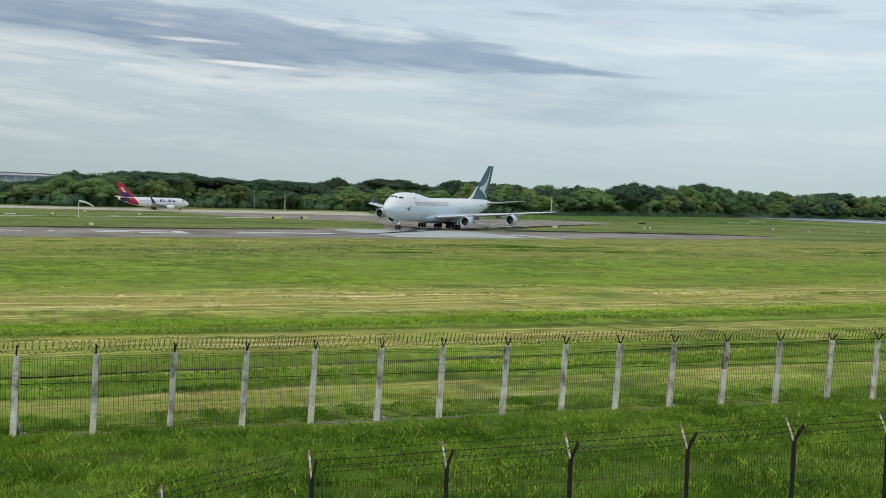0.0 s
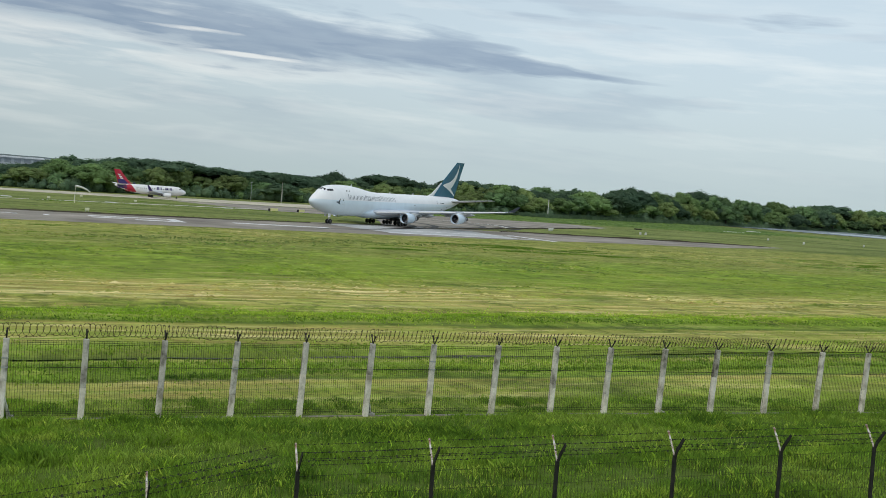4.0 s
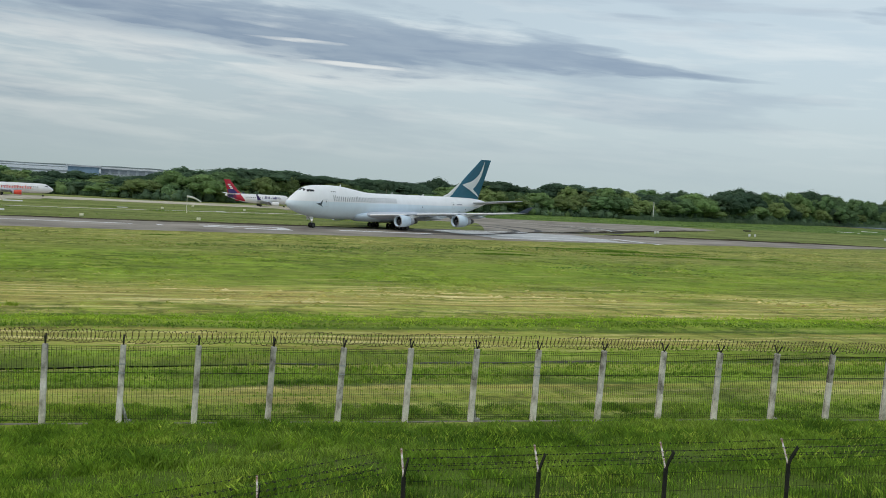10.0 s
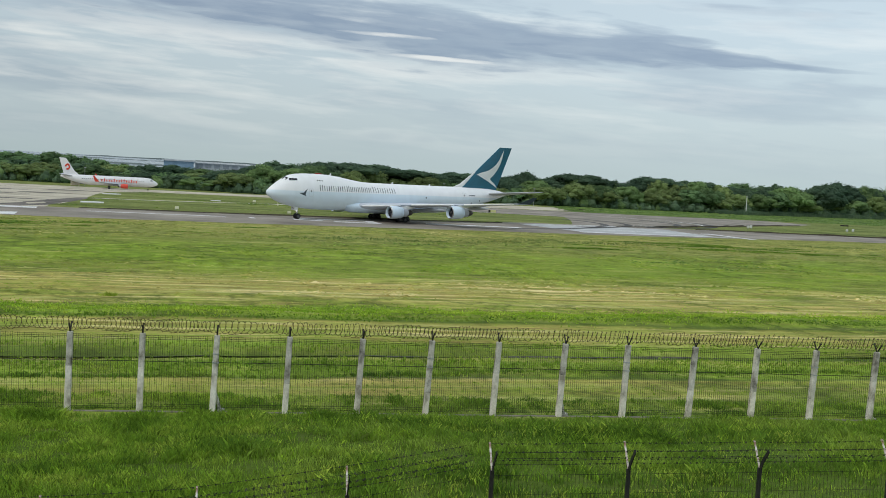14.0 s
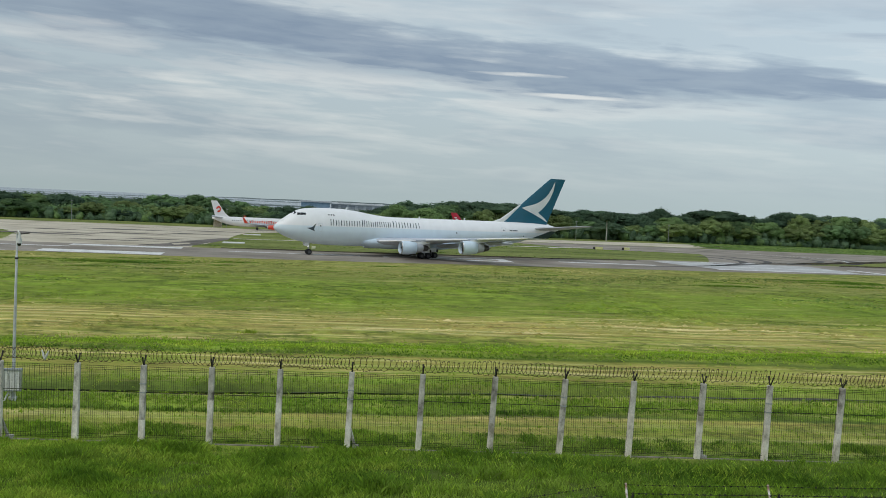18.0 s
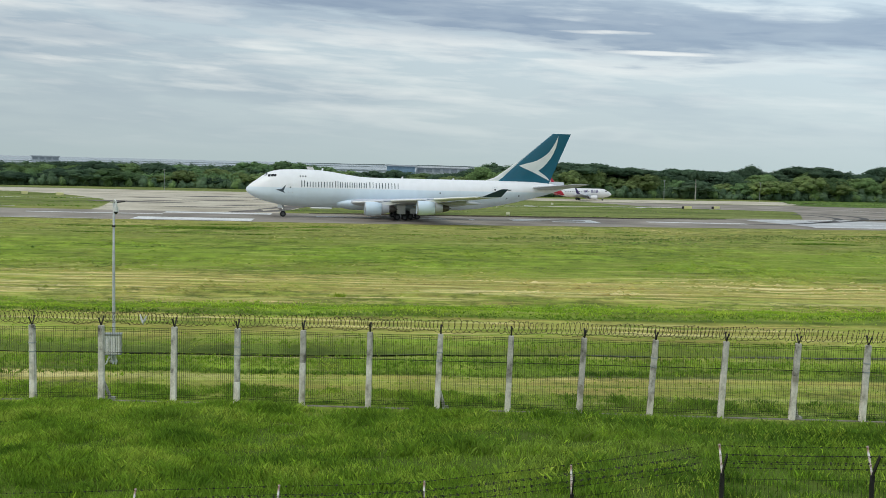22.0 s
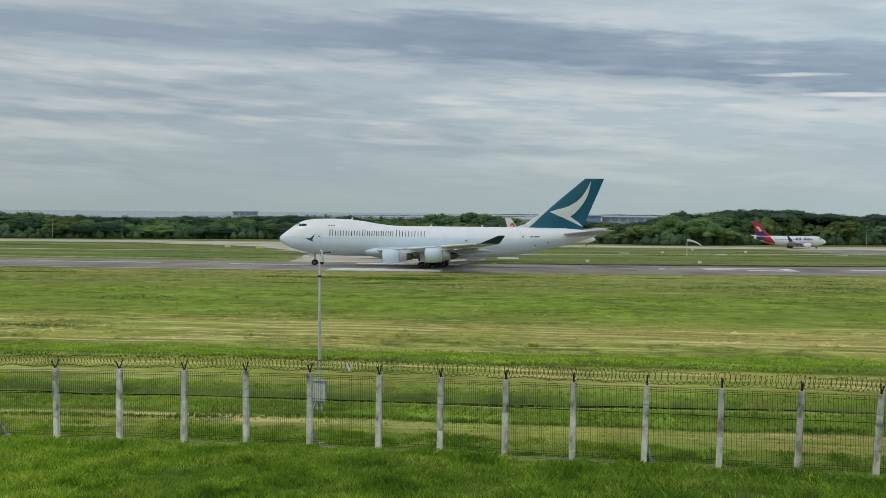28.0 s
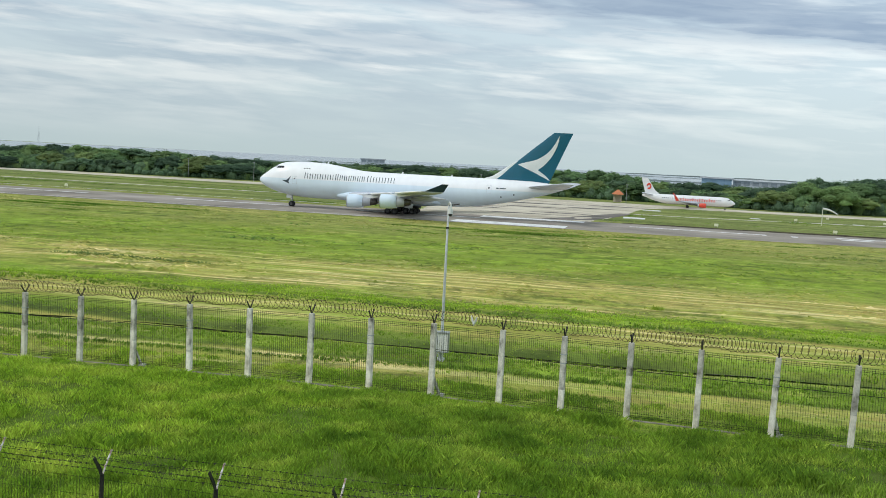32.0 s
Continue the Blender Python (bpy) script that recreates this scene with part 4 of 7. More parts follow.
def foil(bm, sections, x0, n=9, vertical=False):
    """A wing or fin. Sections: (span, leading station, trailing station, level, thickness)."""
    shape = []
    for i in range(n + 1):
        c = 0.5 - 0.5 * math.cos(math.pi * i / n)
        shape.append((c, 2.6 * (0.2969 * math.sqrt(c) - 0.126 * c - 0.3516 * c * c + 0.2843 * c ** 3 - 0.1036 * c ** 4)))
    loop = [(c, t) for c, t in shape] + [(c, -t) for c, t in shape[-2:0:-1]]
    rings = []
    for span, le, te, lev, th in sections:
        ring = []
        for c, t in loop:
            st = le + (te - le) * c
            q = t * th * 2
            ring.append(bm.verts.new((x0 - st, q, span) if vertical else (x0 - st, span, lev + q)))
        rings.append(ring)
    m = len(loop)
    for a, b in zip(rings, rings[1:]):
        for k in range(m):
            bm.faces.new((a[k], a[(k + 1) % m], b[(k + 1) % m], b[k]))
    bm.faces.new(rings[0]), bm.faces.new(rings[-1])


def wheel_parts(parent, x, y, r, w, spins):
    bm = bmesh.new()
    prof = [(-w / 2, r * 0.55), (-w / 2, r * 0.85), (-w * 0.36, r * 0.97), (0, r), (w * 0.36, r * 0.97), (w / 2, r * 0.85), (w / 2, r * 0.55)]
    lathe(bm, prof, n=20)
    bmesh.ops.rotate(bm, verts=bm.verts, matrix=Matrix.Rotation(radians(90), 3, "Z"))
    tyre = part("wheel", bm, TYRE, parent, smooth=True, m=pose(x, y, r))
    bm = bmesh.new()
    lathe(bm, [(-w * 0.42, 0.01), (-w * 0.30, r * 0.30), (-w * 0.46, r * 0.56), (w * 0.46, r * 0.56), (w * 0.30, r * 0.30), (w * 0.42, 0.01)], n=12)
    for k in range(6):
        a = math.tau * k / 6
        box(bm, -w * 0.45, w * 0.45, -0.035 + r * 0.4 * math.cos(a), 0.035 + r * 0.4 * math.cos(a), r * 0.4 * math.sin(a) - 0.035, r * 0.4 * math.sin(a) + 0.035)
    bmesh.ops.rotate(bm, verts=bm.verts, matrix=Matrix.Rotation(radians(90), 3, "Z"))
    part("rim", bm, HUB, tyre, "grey wheel rim")
    spins.append((tyre, x, y, r))
    return tyre


def engine(parent, st, y, z, x0, r, lcowl, lcore, cowl_mat, name="engine"):
    bm = bmesh.new()
    X = x0 - st
    lathe(bm, [(X - 0.9, r * 0.80), (X - 0.35, r * 0.80), (X - 0.08, r * 0.84), (X, r * 0.90), (X - 0.12, r * 0.97), (X - 0.6, r), (X - lcowl * 0.55, r), (X - lcowl, r * 0.86), (X - lcowl - 0.02, r * 0.82), (X - lcowl + 0.4, r * 0.62)], y, z, 28)
    e = part(name, bm, cowl_mat, parent, smooth=True)
    bm = bmesh.new()
    lathe(bm, [(X + 0.0, r * 0.905), (X - 0.01, r * 0.865), (X + 0.03, r * 0.89), (X - 0.10, r * 0.975), (X - 0.16, r * 0.985)], y, z, 28)
    part("inlet_lip", bm, METAL, e, "bare metal inlet lip", smooth=True)
    bm = bmesh.new()
    lathe(bm, [(X - lcowl + 0.5, r * 0.74), (X - lcowl - 0.2, r * 0.73), (X - lcowl - lcore * 0.50, r * 0.60), (X - lcowl - lcore * 0.56, r * 0.52)], y, z, 24)
    part("core_cowl", bm, CORE_GREY, e, "dull grey metal core cowl", smooth=True)
    bm = bmesh.new()
    lathe(bm, [(X - lcowl - lcore * 0.45, r * 0.54), (X - lcowl - lcore * 0.6, r * 0.52), (X - lcowl - lcore * 0.95, r * 0.38), (X - lcowl - lcore, r * 0.30), (X - lcowl - lcore + 0.1, r * 0.2), (X - lcowl - lcore - 0.5, 0.03)], y, z, 24)
    part("exhaust_nozzle", bm, NOZZLE, e, "burnt grey metal exhaust nozzle", smooth=True)
    bm = bmesh.new()
    lathe(bm, [(X - 0.15, 0.02), (X - 0.5, r * 0.24), (X - 0.85, r * 0.26)], y, z, 16)
    for k in range(22):
        a = math.tau * k / 22
        m = Matrix.Translation((X - 0.8, y, z)) @ Matrix.Rotation(a, 4, "X")
        vs = [bm.verts.new(m @ Vector(v)) for v in ((0, -0.08 * r, 0.25 * r), (0.12, 0.08 * r, 0.25 * r), (0.16, 0.13 * r, 0.8 * r), (-0.02, -0.05 * r, 0.8 * r))]
        bm.faces.new(vs)
    rg = [bm.verts.new((X - 0.92, y + 0.8 * r * math.cos(k * math.tau / 24), z + 0.8 * r * math.sin(k * math.tau / 24))) for k in range(24)]
    bm.faces.new(rg)
    part("fan", bm, FAN, e, "dark engine fan")
    return e


def pylon(parent, st0, st1, y, z0, z1, x0, mat):
    bm = bmesh.new()
    pts = ((st0 - 2.6, z0 - 0.05), (st0 + 0.4, z1), (st1, z1), (st1 - 1.0, z0 + 0.2), (st0 + 0.2, z0 - 0.5))
    a = [bm.verts.new((x0 - s, y - 0.22, z)) for s, z in pts]
    b = [bm.verts.new((x0 - s, y + 0.22, z)) for s, z in pts]
    bm.faces.new(a[::-1]), bm.faces.new(b)
    for i in range(len(pts)):
        j = (i + 1) % len(pts)
        bm.faces.new((a[i], a[j], b[j], b[i]))
    part("pylon", bm, mat, parent)


def fin_plate(bm, pts, y, x0):
    bm.faces.new([bm.verts.new((x0 - s, y, z)) for s, z in pts])


JUMBO_SPINS = []


def build_jumbo():
    X0 = 8.2
    root = thing("cargo_jumbo_jet", Matrix.Identity(4), "white four-engine jumbo freighter with teal tail rolling on the runway", "airplane")
    H = Hull(((0.43, 5.56, 5.70, 0.06, 5.63), (0.50, 5.36, 5.90, 0.30, 5.63), (0.70, 5.10, 6.20, 0.62, 5.62), (1.2, 4.68, 6.68, 1.06, 5.60), (1.9, 4.25, 7.22, 1.50, 5.55), (2.8, 3.82, 7.86, 1.94, 5.50), (3.7, 3.48, 8.50, 2.32, 5.45), (4.5, 3.22, 9.02, 2.58, 5.42), (5.3, 3.02, 9.42, 2.80, 5.40), (6.2, 2.82, 9.70, 2.98, 5.38), (7.4, 2.60, 9.90, 3.12, 5.36), (9, 2.38, 10.02, 3.22, 5.35), (12, 2.18, 10.08, 3.25, 5.35), (15.5, 2.1, 9.98, 3.25, 5.35), (18.5, 2.1, 9.65, 3.25, 5.35), (21.5, 2.1, 9.15, 3.25, 5.35), (24.5, 2.1, 8.75, 3.25, 5.35), (27, 2.1, 8.62, 3.25, 5.35), (46, 2.1, 8.6, 3.25, 5.35), (50, 2.45, 8.6, 3.15, 5.5), (54, 3.1, 8.6, 2.9, 5.8), (58, 3.95, 8.58, 2.5, 6.3), (62, 4.95, 8.5, 1.95, 6.8), (65, 5.75, 8.25, 1.35, 7.1), (67, 6.4, 7.95, 0.8, 7.22), (68.6, 6.95, 7.55, 0.25, 7.28)), X0)
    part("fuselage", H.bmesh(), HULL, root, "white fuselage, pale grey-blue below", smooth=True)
    # belly fairing between the wings
    F = Hull(((19.5, 2.3, 4.2, 2.6, 3.2), (22, 1.75, 4.6, 3.55, 3.2), (27, 1.6, 4.9, 3.8, 3.2), (34, 1.6, 4.9, 3.8, 3.2), (39, 1.8, 4.5, 3.4, 3.2), (42.5, 2.2, 4.0, 2.2, 3.1)), X0)
    part("belly_fairing", F.bmesh(24, 20), COWL, root, smooth=True)
    for sign in (1, -1):
        bm = bmesh.new()
        foil(bm, [(sign * y, le, te, z, t) for y, le, te, z, t in ((2.4, 21.0, 37.6, 3.35, 1.75), (5.5, 24.4, 38.0, 3.6, 1.45), (12.0, 29.6, 39.4, 4.25, 0.95), (19, 35.2, 42.8, 4.85, 0.62), (26, 40.8, 46.3, 5.5, 0.42), (31.0, 44.8, 48.8, 6.0, 0.30))], X0, 9)
        w = part("wing", bm, WING_GREY, root, "long swept grey wing", smooth=False)
        for (ya, sa, za), (yb, sb, zb) in (((4.2, 22.9, 3.55), (10.6, 28.4, 4.12)), ((12.8, 30.2, 4.36), (20.2, 36.1, 4.98)), ((22.2, 37.7, 5.17), (30.6, 44.4, 5.97))):
            bm = bmesh.new()
            foil(bm, [(sign * ya, sa - 0.45, sa + 1.1, za - 0.06, 0.42), (sign * yb, sb - 0.35, sb + 0.8, zb - 0.05, 0.30)], X0, 5)
            part("slat", bm, WING_LIGHT, w, "pale leading edge slat")
        bm = bmesh.new()
        pts0 = ((45.3, 6.02), (48.9, 6.02), (50.0, 7.55), (48.8, 7.55))
        rows = [[bm.verts.new((X0 - s, sign * (31.0 + (0.0 if z < 6.5 else 1.0) + o), z)) for s, z in pts0] for o in (0.0, 0.10)]
        bm.faces.new(rows[0]), bm.faces.new(rows[1][::-1])
        for i in range(4):
            j = (i + 1) % 4
            bm.faces.new((rows[0][i], rows[0][j], rows[1][j], rows[1][i]))
        part("winglet", bm, WINGLET, w, "dark navy upturned winglet")
        # slightly lowered flaps and their fairings
        for a, b in (((4.2, 37.8, 3.35), (9.6, 38.9, 3.85)), ((13.4, 39.9, 4.3), (21.5, 43.9, 5.1))):
            bm = bmesh.new()
            foil(bm, [(sign * a[0], a[1] - 0.5, a[1] + 1.7, a[2] - 0.25, 0.22), (sign * b[0], b[1] - 0.5, b[1] + 1.3, b[2] - 0.22, 0.16)], X0, 5)
            part("flap", bm, WING_GREY, w)
        bm = bmesh.new()
        foil(bm, [(sign * 22.5, 43.6, 45.2, 5.1, 0.16), (sign * 30.2, 47.6, 48.9, 5.9, 0.10)], X0, 5)
        part("aileron", bm, WING_GREY, w)
        for y, st, z in ((6.2, 35.0, 3.2), (9.4, 36.0, 3.55), (15.2, 38.4, 4.15), (19.4, 40.6, 4.65)):
            bm = bmesh.new()
            lathe(bm, [(X0 - st, 0.05), (X0 - st - 0.8, 0.36), (X0 - st - 2.6, 0.46), (X0 - st - 4.8, 0.34), (X0 - st - 6.6, 0.04)], sign * y, z - 0.35, 10)
            part("flap_fairing", bm, TAIL_GREY, w, "grey flap track fairing", smooth=True)
        for y, st, z, lev in ((11.7, 24.6, 2.55, 4.1), (21.2, 34.2, 3.3, 5.1)):
            engine(root, st, sign * y, z, X0, 1.42, 3.4, 2.9, COWL)
            le = float(np.interp(y, (12.0, 19, 26), (29.6, 35.2, 40.8)))
            pylon(root, le, le + 4.5, sign * y, z + 1.25, lev - 0.1, X0, WING_LIGHT)
        bm = bmesh.new()
        foil(bm, [(sign * y, le, te, z, t) for y, le, te, z, t in ((1.0, 60.6, 69.2, 7.15, 0.75), (4, 62.9, 70.0, 7.5, 0.55), (11.0, 68.6, 71.6, 8.35, 0.24))], X0, 7)
        part("tailplane", bm, TAIL_GREY, root, "grey tailplane")
    # fin, dorsal fillet, rudder line
    fin_secs = ((8.2, 53.4, 65.4, 0, 0.95), (9.2, 54.5, 65.85, 0, 0.85), (14, 60.0, 67.85, 0, 0.55), (19.02, 65.95, 69.97, 0, 0.28))
    bm = bmesh.new()
    foil(bm, fin_secs, X0, 9, vertical=True)
    fin = part("fin", bm, TEAL, root, "tall dark teal swept tail fin")
    bm = bmesh.new()
    foil(bm, ((8.3, 50.6, 56.5, 0, 0.5), (9.3, 53.4, 57.2, 0, 0.48), (10.6, 55.3, 58.2, 0, 0.38), (12.6, 58.05, 59.4, 0, 0.16)), X0, 6, vertical=True)
    part("fin_fillet", bm, SWOOSH, fin, "white fillet in front of the fin")

    def fin_half(st, z):
        le, te, th = (float(np.interp(z, [q[0] for q in fin_secs], [q[i] for q in fin_secs])) for i in (1, 2, 4))
        c = min(1.0, max(0.0, (st - le) / (te - le)))
        t = 2.6 * (0.2969 * math.sqrt(c) - 0.126 * c - 0.3516 * c * c + 0.2843 * c ** 3 - 0.1036 * c ** 4)
        return max(0.0, t) * th * 2

    for sign in (1, -1):
        bm = bmesh.new()
        # two blades of a brush stroke: one up along the trailing side, one short below
        upper = [((58.7, 11.9), (58.7, 12.0)), ((60.4, 11.15), (60.3, 12.5)), ((61.7, 10.9), (61.5, 12.8)), ((62.9, 10.95), (62.6, 13.15)), ((63.9, 11.7), (63.6, 13.75)), ((64.9, 12.75), (64.6, 14.45)), ((65.6, 13.7), (65.4, 15.3)), ((66.2, 14.75), (66.0, 16.2)), ((66.75, 16.1), (66.5, 17.1)), ((67.05, 17.4), (66.9, 17.9)), ((67.15, 18.4), (67.12, 18.45))]
        lower = [((60.4, 11.15), (61.0, 11.9)), ((61.5, 10.7), (62.9, 11.0)), ((62.6, 10.2), (63.6, 10.5)), ((63.8, 9.62), (64.4, 10.0)), ((64.8, 9.15), (65.1, 9.4)), ((65.5, 8.8), (65.55, 8.85))]
        for strip in (upper, lower):
            rows = [[bm.verts.new((X0 - (a[0] + (b[0] - a[0]) * k / 3), sign * (fin_half(a[0] + (b[0] - a[0]) * k / 3, a[1] + (b[1] - a[1]) * k / 3) + (0.05 if strip is upper else 0.035)), a[1] + (b[1] - a[1]) * k / 3)) for k in range(4)] for a, b in strip]
            for p, q in zip(rows, rows[1:]):
                for k in range(3):
                    bm.faces.new((p[k], q[k], q[k + 1], p[k + 1]))
        bmesh.ops.remove_doubles(bm, verts=bm.verts, dist=0.001)
        part("brush_mark", bm, SWOOSH, fin, "white curved brush mark")
        # nose mark
        bm = bmesh.new()
        for (s0, z0), (s1, z1), (s2, z2) in (((7.75, 5.80), (8.35, 5.65), (8.85, 6.85)), ((6.75, 5.80), (8.1, 5.95), (8.6, 5.10))):
            bm.faces.new([bm.verts.new((X0 - s, sign * H.side(s, z, 0.035), z)) for s, z in ((s0, z0), (s1, z1), (s2, z2))])
        part("nose_mark", bm, LETTER, root, "dark curved nose mark")
        # the airline's name as plain upright blocks
        for count, begin, end in ((6, 11.9, 18.6), (7, 18.95, 25.6), (5, 26.1, 32.4)):
            pitch = (end - begin + 0.3) / count
            for k in range(count):
                st, tall = begin + k * pitch, 1.34 if k == 0 else 1.12
                bm = bmesh.new()
                # a broad and a narrow upright bar for each sign of the name
                a, b = st + 0.05 * pitch, st + 0.70 * pitch
                H.decal(bm, a, a + 0.17, 6.45, 6.45 + tall, sign)
                H.decal(bm, b - 0.16, b - 0.03, 6.45, 6.45 + tall, sign)
                part("letter_mark", bm, LETTER, root)
        # upper deck windows, doors, registration bar
        for k in range(3):
            bm = bmesh.new()
            H.decal(bm, 11.6 + k * 0.55, 11.84 + k * 0.55, 8.54, 8.78, sign, nz=1)
            part("upper_window", bm, GLASS, root)
        for s0, z0, w0, h0 in ((9.2, 5.15, 1.0, 1.6), (52.5, 5.5, 1.0, 1.7)):
            bm = bmesh.new()
            for a, b, c, d in ((s0, s0 + w0, z0, z0 + 0.05), (s0, s0 + w0, z0 + h0, z0 + h0 + 0.05), (s0, s0 + 0.05, z0, z0 + h0), (s0 + w0, s0 + w0 + 0.05, z0, z0 + h0)):
                H.decal(bm, a, b, c, d, sign, out=0.025, nz=2)
            part("door_outline", bm, DOOR_LINE, root)
            bm = bmesh.new()
            H.decal(bm, s0 + 0.38, s0 + 0.66, z0 + 1.02, z0 + 1.30, sign, out=0.03, nz=1)
            part("door_window", bm, GLASS, root)
        # lower hold panels and drains
        for s0, z0 in ((24.5, 3.9), (41.0, 5.6), (55.5, 4.7), (58.2, 5.3)):
            bm = bmesh.new()
            H.decal(bm, s0, s0 + 0.30, z0, z0 + 0.28, sign, out=0.03, nz=1)
            part("service_panel", bm, LETTER, root)
        bm = bmesh.new()
        H.decal(bm, 54.6, 55.1, 6.55, 6.8, sign, nz=1), H.decal(bm, 55.3, 56.6, 6.58, 6.77, sign, nz=1)
        part("registration_bar", bm, LETTER, root)
        # cockpit panes
        for k, (s0, s1, z0, z1) in enumerate(((4.95, 5.45, 8.42, 8.92), (5.52, 6.1, 8.46, 8.96), (6.17, 6.75, 8.50, 8.94))):
            bm = bmesh.new()
            H.decal(bm, s0, s1, z0, z1, sign, out=0.03, slant=0.35 if k < 2 else 0.1, nx=2)
            part("cockpit_pane", bm, GLASS, root)
        # wing-root landing lamps
        bm = bmesh.new()
        lathe(bm, [(X0 - 23.4, 0.02), (X0 - 23.35, 0.08), (X0 - 23.6, 0.09)], sign * 4.6, 3.5, 10)
        part("landing_lamp", bm, BEACON, root, "lit landing lamp")
    # front panes
    for sign in (1, -1):
        bm = bmesh.new()
        b = [H.side(4.75, 8.1, 0.02), H.side(5.1, 8.5, 0.02)]
        bm.faces.new([bm.verts.new(v) for v in ((X0 - 3.95, sign * 0.08, 8.74), (X0 - 4.35, sign * 1.25, 8.52), (X0 - 4.95, sign * 1.2, 8.98), (X0 - 4.75, sign * 0.08, 9.22))])
        part("windscreen", bm, GLASS, root)
    # aerials
    for st, h in ((16.0, 0.45), (33, 0.4), (44, 0.4)):
        bm = bmesh.new()
        z = H.row(st)[1]
        vs0 = [(X0 - st, z - 0.05), (X0 - st - 0.5, z - 0.05), (X0 - st - 0.55, z + h), (X0 - st - 0.3, z + h)]
        a = [bm.verts.new((x, -0.03, zz)) for x, zz in vs0]
        c = [bm.verts.new((x, 0.03, zz)) for x, zz in vs0]
        bm.faces.new(a), bm.faces.new(c[::-1])
        for i in range(4):
            bm.faces.new((a[i], a[(i + 1) % 4], c[(i + 1) % 4], c[i]))
        part("aerial", bm, WING_LIGHT, root)
    # landing gear
    bm = bmesh.new()
    tube(bm, ((0, 0, 0.62), (0.0, 0, 1.3)), 0.11, 10)
    tube(bm, ((0, 0, 1.3), (-0.05, 0, 2.6)), 0.17, 10)
    tube(bm, ((0.05, 0, 1.5), (1.2, 0, 2.5)), 0.07, 8)
    tube(bm, ((0, -0.5, 0.62), (0, 0.5, 0.62)), 0.07, 8)
    for y in (-0.22, 0.22):
        tube(bm, ((-0.1, y, 1.75), (0.12, y, 1.75)), 0.10, 8)
    ng = part("nose_gear", bm, GEAR, root, "grey nose landing gear leg")
    bm = bmesh.new()
    for y in (-0.14, 0.14):
        lathe(bm, [(0.20, 0.01), (0.19, 0.10), (0.10, 0.12)], y, 1.75, 10)
    part("taxi_lamp", bm, BEACON, ng, "lit taxi lamp")
    for sign in (1, -1):
        bm = bmesh.new()
        box(bm, 0.15, 1.1, sign * 0.62, sign * 0.67, 1.9, 2.7)
        part("gear_door", bm, WING_LIGHT, root)
        wheel_parts(root, 0.0, sign * 0.46, 0.62, 0.42, JUMBO_SPINS)
    for st, y, up in ((32.6, 5.5, 3.2), (32.6, -5.5, 3.2), (35.7, 1.92, 2.4), (35.7, -1.92, 2.4)):
        bm = bmesh.new()
        x = X0 - st
        tube(bm, ((x, y, 0.62), (x, y, up + 0.4)), [0.15, 0.22], 10)
        tube(bm, ((x - 0.8, y, 0.62), (x + 0.8, y, 0.62)), 0.12, 8)
        tube(bm, ((x + 0.2, y, 1.2), (x + 1.4, y, up + 0.2)), 0.09, 8)
        for dx in (-0.74, 0.74):
            tube(bm, ((x + dx, y - 0.6, 0.62), (x + dx, y + 0.6, 0.62)), 0.08, 8)
        part("main_gear", bm, GEAR, root, "grey main landing gear leg")
        bm = bmesh.new()
        sg = 1 if y > 0 else -1
        box(bm, x - 0.9, x + 0.9, y + sg * 0.85, y + sg * 0.90, 1.3, up + 0.3)
        part("gear_door", bm, WING_LIGHT, root)
        for dx in (-0.74, 0.74):
            for dy in (-0.56, 0.56):
                wheel_parts(root, x + dx, y + dy, 0.62, 0.44, JUMBO_SPINS)
    # solid black blocks stand in for the shade inside the wheel wells
    for st, y, long_, wide in ((32.9, 3.6, 3.4, 2.6), (32.9, -3.6, 3.4, 2.6), (36.0, 0.0, 3.0, 3.6)):
        bm = bmesh.new()
        box(bm, X0 - st - long_ / 2, X0 - st + long_ / 2, y - wide / 2, y + wide / 2, 1.30, 1.9)
        bmesh.ops.bevel(bm, geom=[e for e in bm.edges], offset=0.1, segments=1, affect="EDGES")
        part("wheel_well", bm, TYRE, root, "black block standing in for the dark of a wheel well")
    return root


JUMBO = build_jumbo()


# ---- trees ----
def leaves(name, dark, mid, light):
    return material(name, (dark, mid, light), 0.16, 0.8, island=0.18, vary=0.24, spec=0.08, glow_through=0.5)


LEAF_A = leaves("leaves_mid_green", (0.115, 0.196, 0.088), (0.176, 0.280, 0.124), (0.24, 0.355, 0.160))
LEAF_B = leaves("leaves_dark_green", (0.062, 0.112, 0.070), (0.096, 0.158, 0.096), (0.140, 0.212, 0.122))
LEAF_C = leaves("leaves_olive_green", (0.190, 0.258, 0.100), (0.280, 0.365, 0.142), (0.37, 0.45, 0.182))
LEAF_D = leaves("leaves_fresh_green", (0.165, 0.258, 0.102), (0.245, 0.365, 0.144), (0.33, 0.45, 0.185))
LEAF_E = leaves("leaves_grey_green", (0.108, 0.178, 0.106), (0.164, 0.254, 0.146), (0.226, 0.325, 0.186))
PALE_BARK = material("pale_bark", ((0.34, 0.33, 0.29), (0.50, 0.49, 0.44)), 2.0, 0.9, bump=0.4)
BARK = material("grey_bark", ((0.06, 0.05, 0.04), (0.14, 0.12, 0.10)), 2.0, 0.9, bump=0.5)


